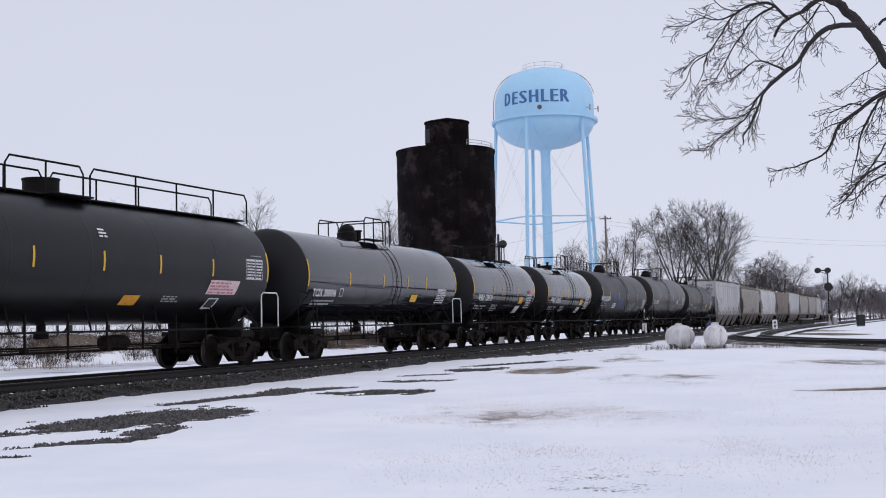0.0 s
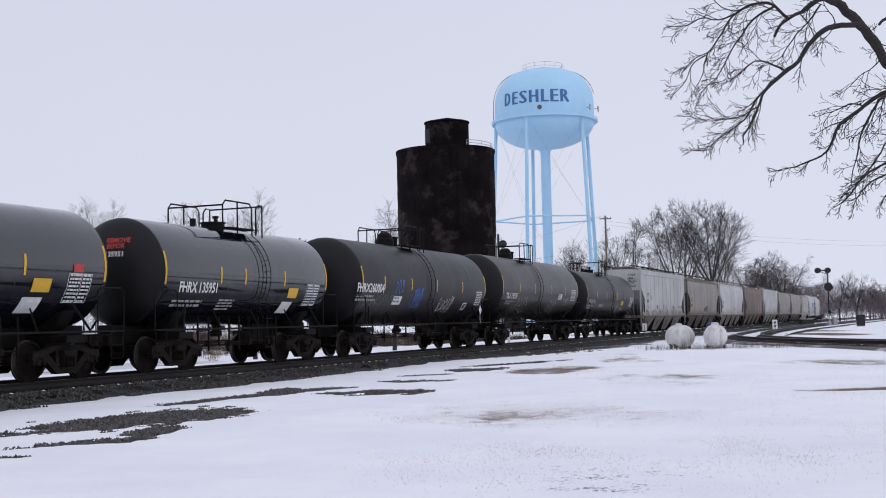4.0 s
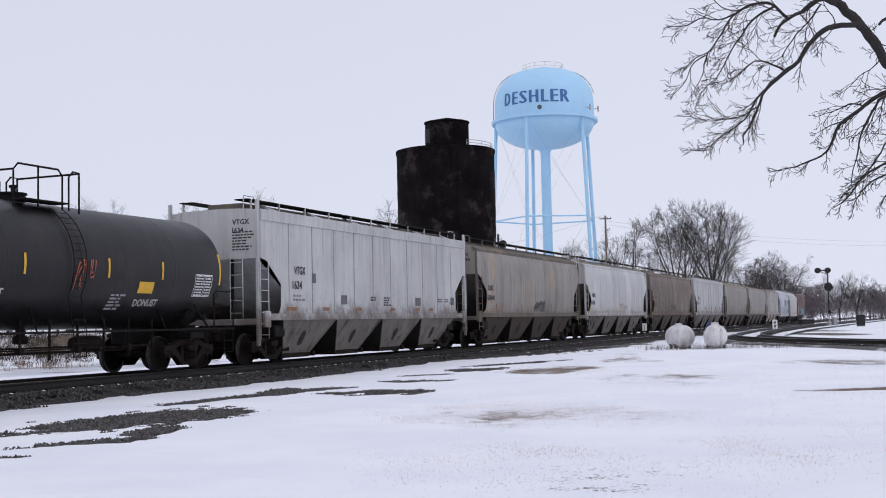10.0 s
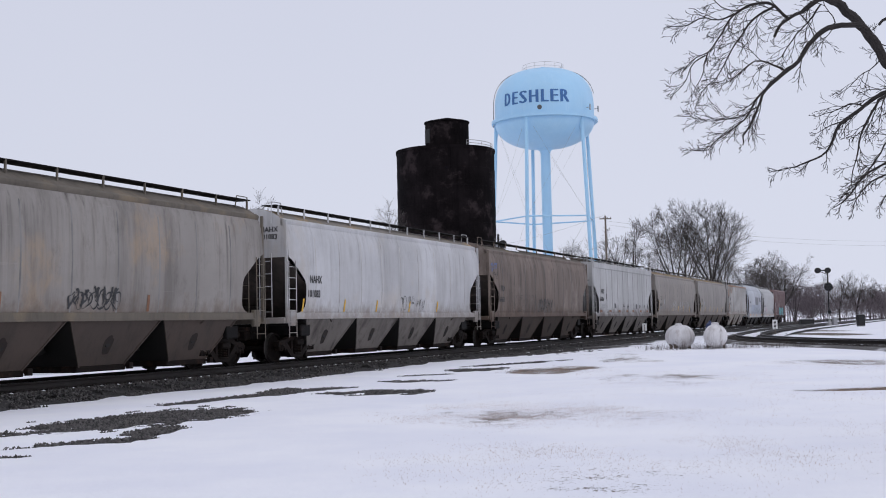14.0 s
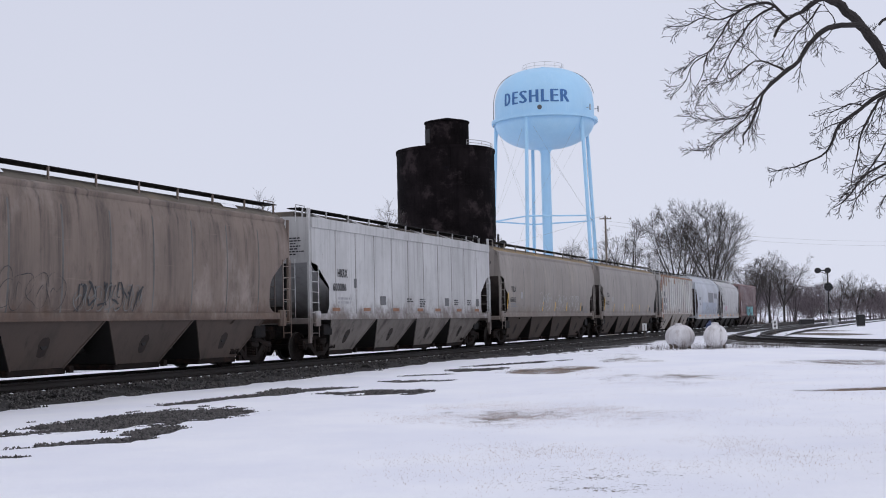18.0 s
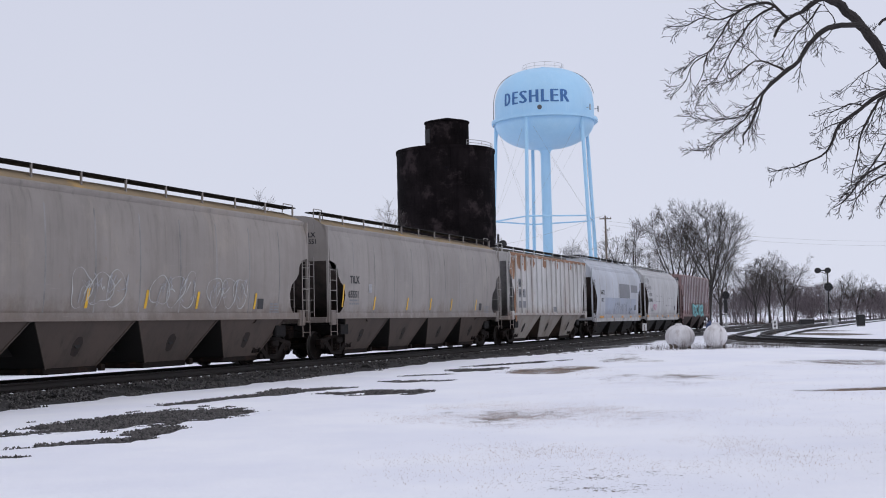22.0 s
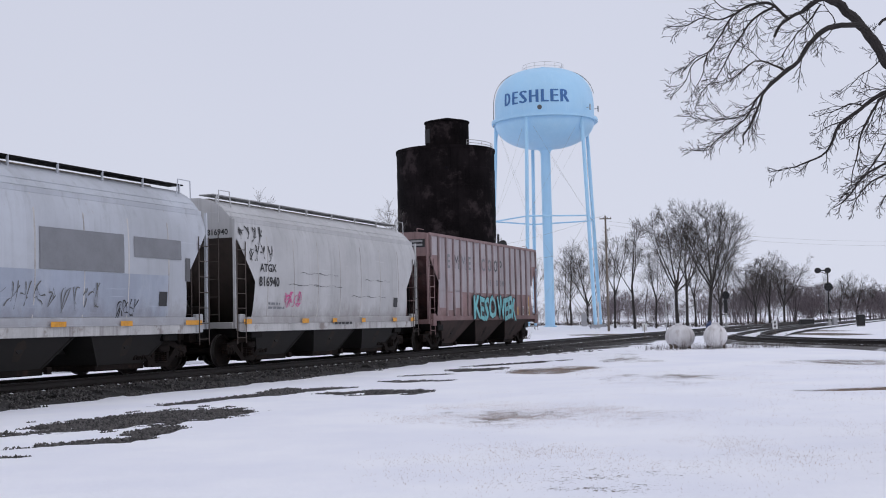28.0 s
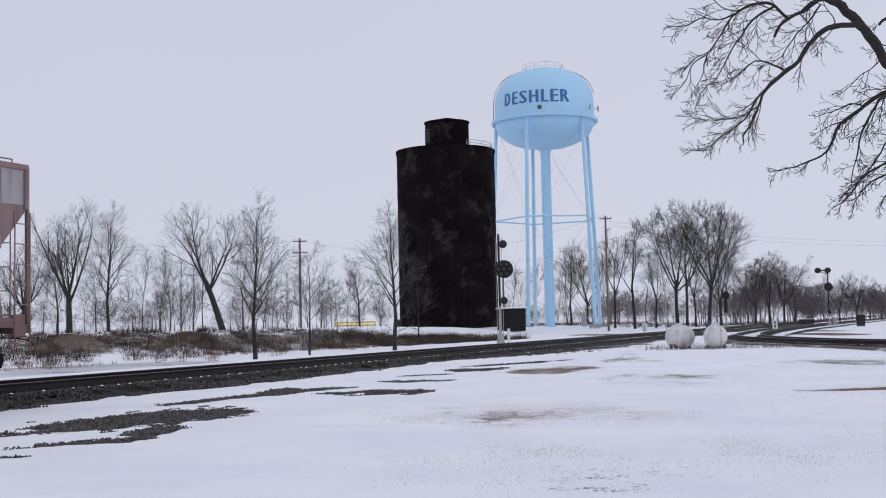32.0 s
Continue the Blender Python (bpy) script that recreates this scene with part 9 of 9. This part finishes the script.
scrawl(c, at_car(16, 136.4), 1.70, 0.9, 0.38, M["pink_spray"], sf, 177, 8, 0.02, "pink spray-painted scrawl", bubble=True)
for q, w in ((134.1, 0.42), (137.46, 0.42), (139.48, 0.3), (141.6, 0.3), (144.15, 0.34), (145.75, 0.35)):
    plate(c, "reflector", at_car(16, q), 1.20, w, 0.14, M["orange"], lambda z: 1.60, "amber reflector", 0.012, 1)
for z0, q, w in ((2.72, 137.6, 2.2), (2.35, 136.8, 3.2), (2.05, 141.0, 2.6), (2.62, 142.0, 1.8)):
    scrawl(c, at_car(16, q), z0, w, 0.08, M["black_spray"], sf, int(q), 5, 0.010, "long dark scrape", slant=0)
bars(c, at_car(16, 135.5), 1.75, 1.0, 2, 0.12, M["greypatch"], sf, 91)
bars(c, at_car(16, 139.6), 1.14, 1.6, 1, 0.14, M["black"], lambda z: 1.60, 92)
plate(c, "label_frame", at_car(16, 144.3), 1.72, 0.34, 0.34, M["black"], sf)
CARS.append(c)
# last: faded red ribbed hopper
c, sf, rc = hopper_car(HALF[17], "h_red", "bay_rust", "faded oxide-red ribbed hopper car with turquoise graffiti", 79, bays=3, roof_z=4.64, board_z=4.74, ribs=18, curved=False, wide=1.52, cut=(3.75, 2.75, 0.92), board="mid", foot=0.15)
HB = HALF[17] - 0.75
RIB = (2 * HB - 0.16) / 17
for k in range(17):
    a = -HB + 0.08 + RIB * k
    foot_ = 2.38 if 0 < k < 16 else 3.80
    plate(c, "chalked_panel", a + 0.035, foot_, RIB - 0.07, 4.58 - foot_, M["pinkgrey"], sf, "chalked grey-pink panel", 0.004, 2)
    if k in (1, 2, 3):
        plate(c, "chalked_panel", a + 0.06, 1.62 + 0.1 * (k % 2), RIB - 0.12, 0.72, M["pinkgrey"], sf, "chalked grey-pink panel", 0.004, 2)
for txt, k, m_ in (("E", 2, "greypatch"), ("M", 3, "darkpatch"), ("M", 4, "greypatch"), ("E", 5, "greypatch"), ("C", 7, "greypatch"), ("O", 8, "greypatch"), ("O", 9, "darkpatch"), ("P", 10, "darkpatch")):
    mark(c, "letter", txt, -HB + 0.08 + RIB * k + 0.17, 3.34, 0.56, M[m_], sf, 0.86)
for txt, k in (("M", 8), ("E", 8.45), ("D", 9.5), ("O", 10.05), ("W", 10.5)):
    mark(c, "letter", txt, -HB + 0.08 + RIB * k + 0.08, 2.72, 0.26, M["greypatch"], sf, 0.8)
RIBOUT = lambda z: sf(z) + 0.078
for txt, x0, ww in (("KESO", at_car(17, 152.5), 2.95), ("WEEK", at_car(17, 155.5), 2.75)):
    for key, mt, up, lab in ((txt + " ", "black_spray", 0.0, "black outline of turquoise graffiti"), (txt, "aqua_spray", 0.006, "large turquoise graffiti letters")):
        v_, f_ = LETTERS[key]
        xs, ys = [p[0] for p in v_], [p[1] for p in v_]
        kx, ky = ww / (max(xs) - min(xs)), 1.12 / (max(ys) - min(ys))
        if mt == "aqua_spray":
            kx, ky = kx * 0.96, ky * 0.92
        cx_, cy_ = (max(xs) + min(xs)) / 2, (max(ys) + min(ys)) / 2
        g = Geo()
        on_surface(g, [((p[0] - cx_) * kx + ww / 2 + 0.06 * math.sin(5 * p[1] + 3 * p[0]), (p[1] - cy_) * ky + 0.62 + 0.07 * math.sin(4 * p[0])) for p in v_], f_, x0, 1.10, RIBOUT, -1, 0, 0.004 + up)
        part("graffiti", g, M[mt], c, lab, smooth=0)
for q in (159.25, 160.05):
    plate(c, "label_frame", at_car(17, q), 1.40, 0.36, 0.42, M["white"], sf)
    plate(c, "label_frame", at_car(17, q) + 0.04, 1.44, 0.28, 0.34, M["black"], lambda z: sf(z) + 0.004)
plate(c, "reflector", at_car(17, 158.68), 1.3, 0.09, 0.5, M["yellow"], sf, "yellow reflector")
g = Geo()
g.box(-HALF[17] + 0.725, -HALF[17] + 0.75, -1.35, -0.45, 4.10, 4.42, 0.004)
part("number_board", g, M["black"], c, "black number board with pale bars")
for z_ in (4.30, 4.16):
    g = Geo()
    g.box(-HALF[17] + 0.718, -HALF[17] + 0.7245, -1.25, -0.6, z_, z_ + 0.075, 0.0)
    part("small_lettering", g, M["greymark"], c)
plate(c, "reflector", at_car(17, 160.42), 1.3, 0.09, 1.0, M["yellow"], sf, "yellow reflector")
CARS.append(c)

HEADING = 90 - 21.909


# ---- ties and loose stones ----
rnd = random.Random(9)
for k in range(300):
    s = 4.0 + k * 0.5 + rnd.uniform(-0.03, 0.03)
    o = new("tie", TIES[rnd.randrange(8)])
    o.parent = main_track
    o.matrix_basis = pose(*along(s, rnd.uniform(-0.02, 0.02)), RAILTOP - 0.196, 0, 0, HEADING + rnd.uniform(-0.6, 0.6))


def joined_ties(places, owner):
    co, pf, pm = [], [], []
    src = Geo().box(-0.115, 0.115, -1.295, 1.295, -0.12, 0.0).mesh("tie", [M["tie"]], 0)
    a = np.empty(len(src.vertices) * 3)
    src.vertices.foreach_get("co", a)
    a = a.reshape(-1, 3)
    faces, mi = [tuple(p.vertices) for p in src.polygons], [p.material_index for p in src.polygons]
    for x, y, turn in places:
        c, s = math.cos(turn), math.sin(turn)
        o = len(co) * len(a)
        co.append(np.stack([a[:, 0] * c - a[:, 1] * s + x, a[:, 0] * s + a[:, 1] * c + y, a[:, 2] + RAILTOP - 0.196], 1))
        pf += [tuple(i + o for i in f) for f in faces]
        pm += mi
    me = bpy.data.meshes.new("ties")
    me.from_pydata(np.concatenate(co).tolist(), [], pf)
    for m in src.materials:
        me.materials.append(m)
    me.polygons.foreach_set("material_index", pm)
    return tagged(part("ties", me, None, owner), "dark wooden ties", kind="stuff")


joined_ties([(*along(s, 0), radians(HEADING)) for s in list(np.arange(-60, 3.8, 0.5)) + list(np.arange(154.2, 300, 0.5))], main_track)
cl = spline(CURVE, 0.5)
cd = np.gradient(cl, axis=0)
joined_ties([(p[0], p[1], math.atan2(d[1], d[0])) for p, d in zip(cl, cd) if p[1] < 190], curve_track)


def stones(name, label, spots, material, seed, owner=None):
    """Loose crushed stones, each a rough eight-sided lump."""
    r = np.random.RandomState(seed)
    n = len(spots)
    spots = np.asarray(spots)
    unit = np.array([(1, 0, 0), (-1, 0, 0), (0, 1, 0), (0, -1, 0), (0, 0, 1), (0, 0, -1)], float)
    fac = np.array([(0, 2, 4), (2, 1, 4), (1, 3, 4), (3, 0, 4), (2, 0, 5), (1, 2, 5), (3, 1, 5), (0, 3, 5)])
    size = r.uniform(0.018, 0.042, (n, 1, 1)) * r.uniform(0.7, 1.3, (n, 6, 1))
    ang = r.uniform(0, 6.28, n)
    c, s = np.cos(ang), np.sin(ang)
    tilt = r.uniform(-0.7, 0.7, n)
    u = unit[None] * size
    x = u[..., 0] * c[:, None] - u[..., 1] * s[:, None]
    y = u[..., 0] * s[:, None] + u[..., 1] * c[:, None]
    z = u[..., 2] * np.cos(tilt)[:, None] + x * np.sin(tilt)[:, None]
    v = np.stack([x + spots[:, 0:1], y + spots[:, 1:2], z + spots[:, 2:3]], -1).reshape(-1, 3)
    f = (fac[None] + (np.arange(n) * 6)[:, None, None]).reshape(-1, 3)
    me = bpy.data.meshes.new(name)
    me.vertices.add(len(v))
    me.vertices.foreach_set("co", v.ravel())
    me.loops.add(f.size)
    me.loops.foreach_set("vertex_index", f.ravel())
    me.polygons.add(len(f))
    me.polygons.foreach_set("loop_start", np.arange(0, f.size, 3))
    me.update(calc_edges=True)
    me.materials.append(material)
    ob = new(name, me)
    if owner:
        ob.parent = owner
    return tagged(ob, label, "stones", kind="stuff")


def stone_material():
    m, n, l, p = nodes_of("loose_ballast_stone")
    g_ = n.new("ShaderNodeNewGeometry")
    r_ = n.new("ShaderNodeValToRGB")
    r_.color_ramp.elements[0].color = (0.016, 0.015, 0.015, 1)
    r_.color_ramp.elements[1].color = (0.12, 0.112, 0.108, 1)
    l.new(g_.outputs["Random Per Island"], r_.inputs[0])
    l.new(r_.outputs[0], p.inputs["Base Color"])
    p.inputs["Roughness"].default_value = 0.9
    return m


M["loose"] = stone_material()
rs = np.random.RandomState(4)
n = 26000
s_ = 6 + 66 * rs.rand(n) ** 1.7
e_ = 0.95 + 1.25 * rs.rand(n)
hz = np.interp(e_, [0.9, 1.2, 1.4, 1.50, 1.75, 2.1], [0.22, 0.225, 0.205, 0.115, 0.03, -0.01]) + rs.uniform(-0.01, 0.03, n)
px_, py_ = along(s_, e_)
gz_ = ground_z(px_, py_)
keep = (hz > gz_ - 0.01) & ((e_ < 1.45) | (fbm((s_ + 0.8 * e_) / 0.9, e_ / 0.30, 4, 50) < 0.53 - 0.12 * (e_ - 1.45)))
stones("ballast_stones", "loose grey ballast stones along the track", np.stack([px_, py_, hz], 1)[keep], M["loose"], 5)
# stones over the bare gravel of the field
flat = np.argwhere(bare > 0.03)
near = flat[(gs[flat[:, 0], flat[:, 1]] < 62) & (gs[flat[:, 0], flat[:, 1]] > 6)]
pick = near[rs.randint(0, len(near), 26000)]
jx, jy = GX[pick[:, 0], pick[:, 1]] + rs.uniform(-0.1, 0.1, len(pick)), GY[pick[:, 0], pick[:, 1]] + rs.uniform(-0.1, 0.1, len(pick))
stones("gravel", "loose gravel where the snow has melted", np.stack([jx, jy, ground_z(jx, jy) - 0.015], 1), M["loose"], 6)


# ---- movement ----
def motions():
    for car, mid in zip(CARS, MID):
        rows = []
        for t in range(0, 33):
            x, y = along(mid - shift(t), 0)
            rows.append((float(t), pose(x, y, RAILTOP, 0, 0, HEADING)))
        walk(car, rows)
    turn = []
    for k in range(0, 481):
        t = k / 15
        turn.append((t, -math.degrees(shift(t) / 0.457)))
    for n, (w, dx) in enumerate(WHEELS):
        walk(w, [(t, pose(dx, 0, 0.457, 0, (a + 37 * n) % 360, 0)) for t, a in turn])


motions()
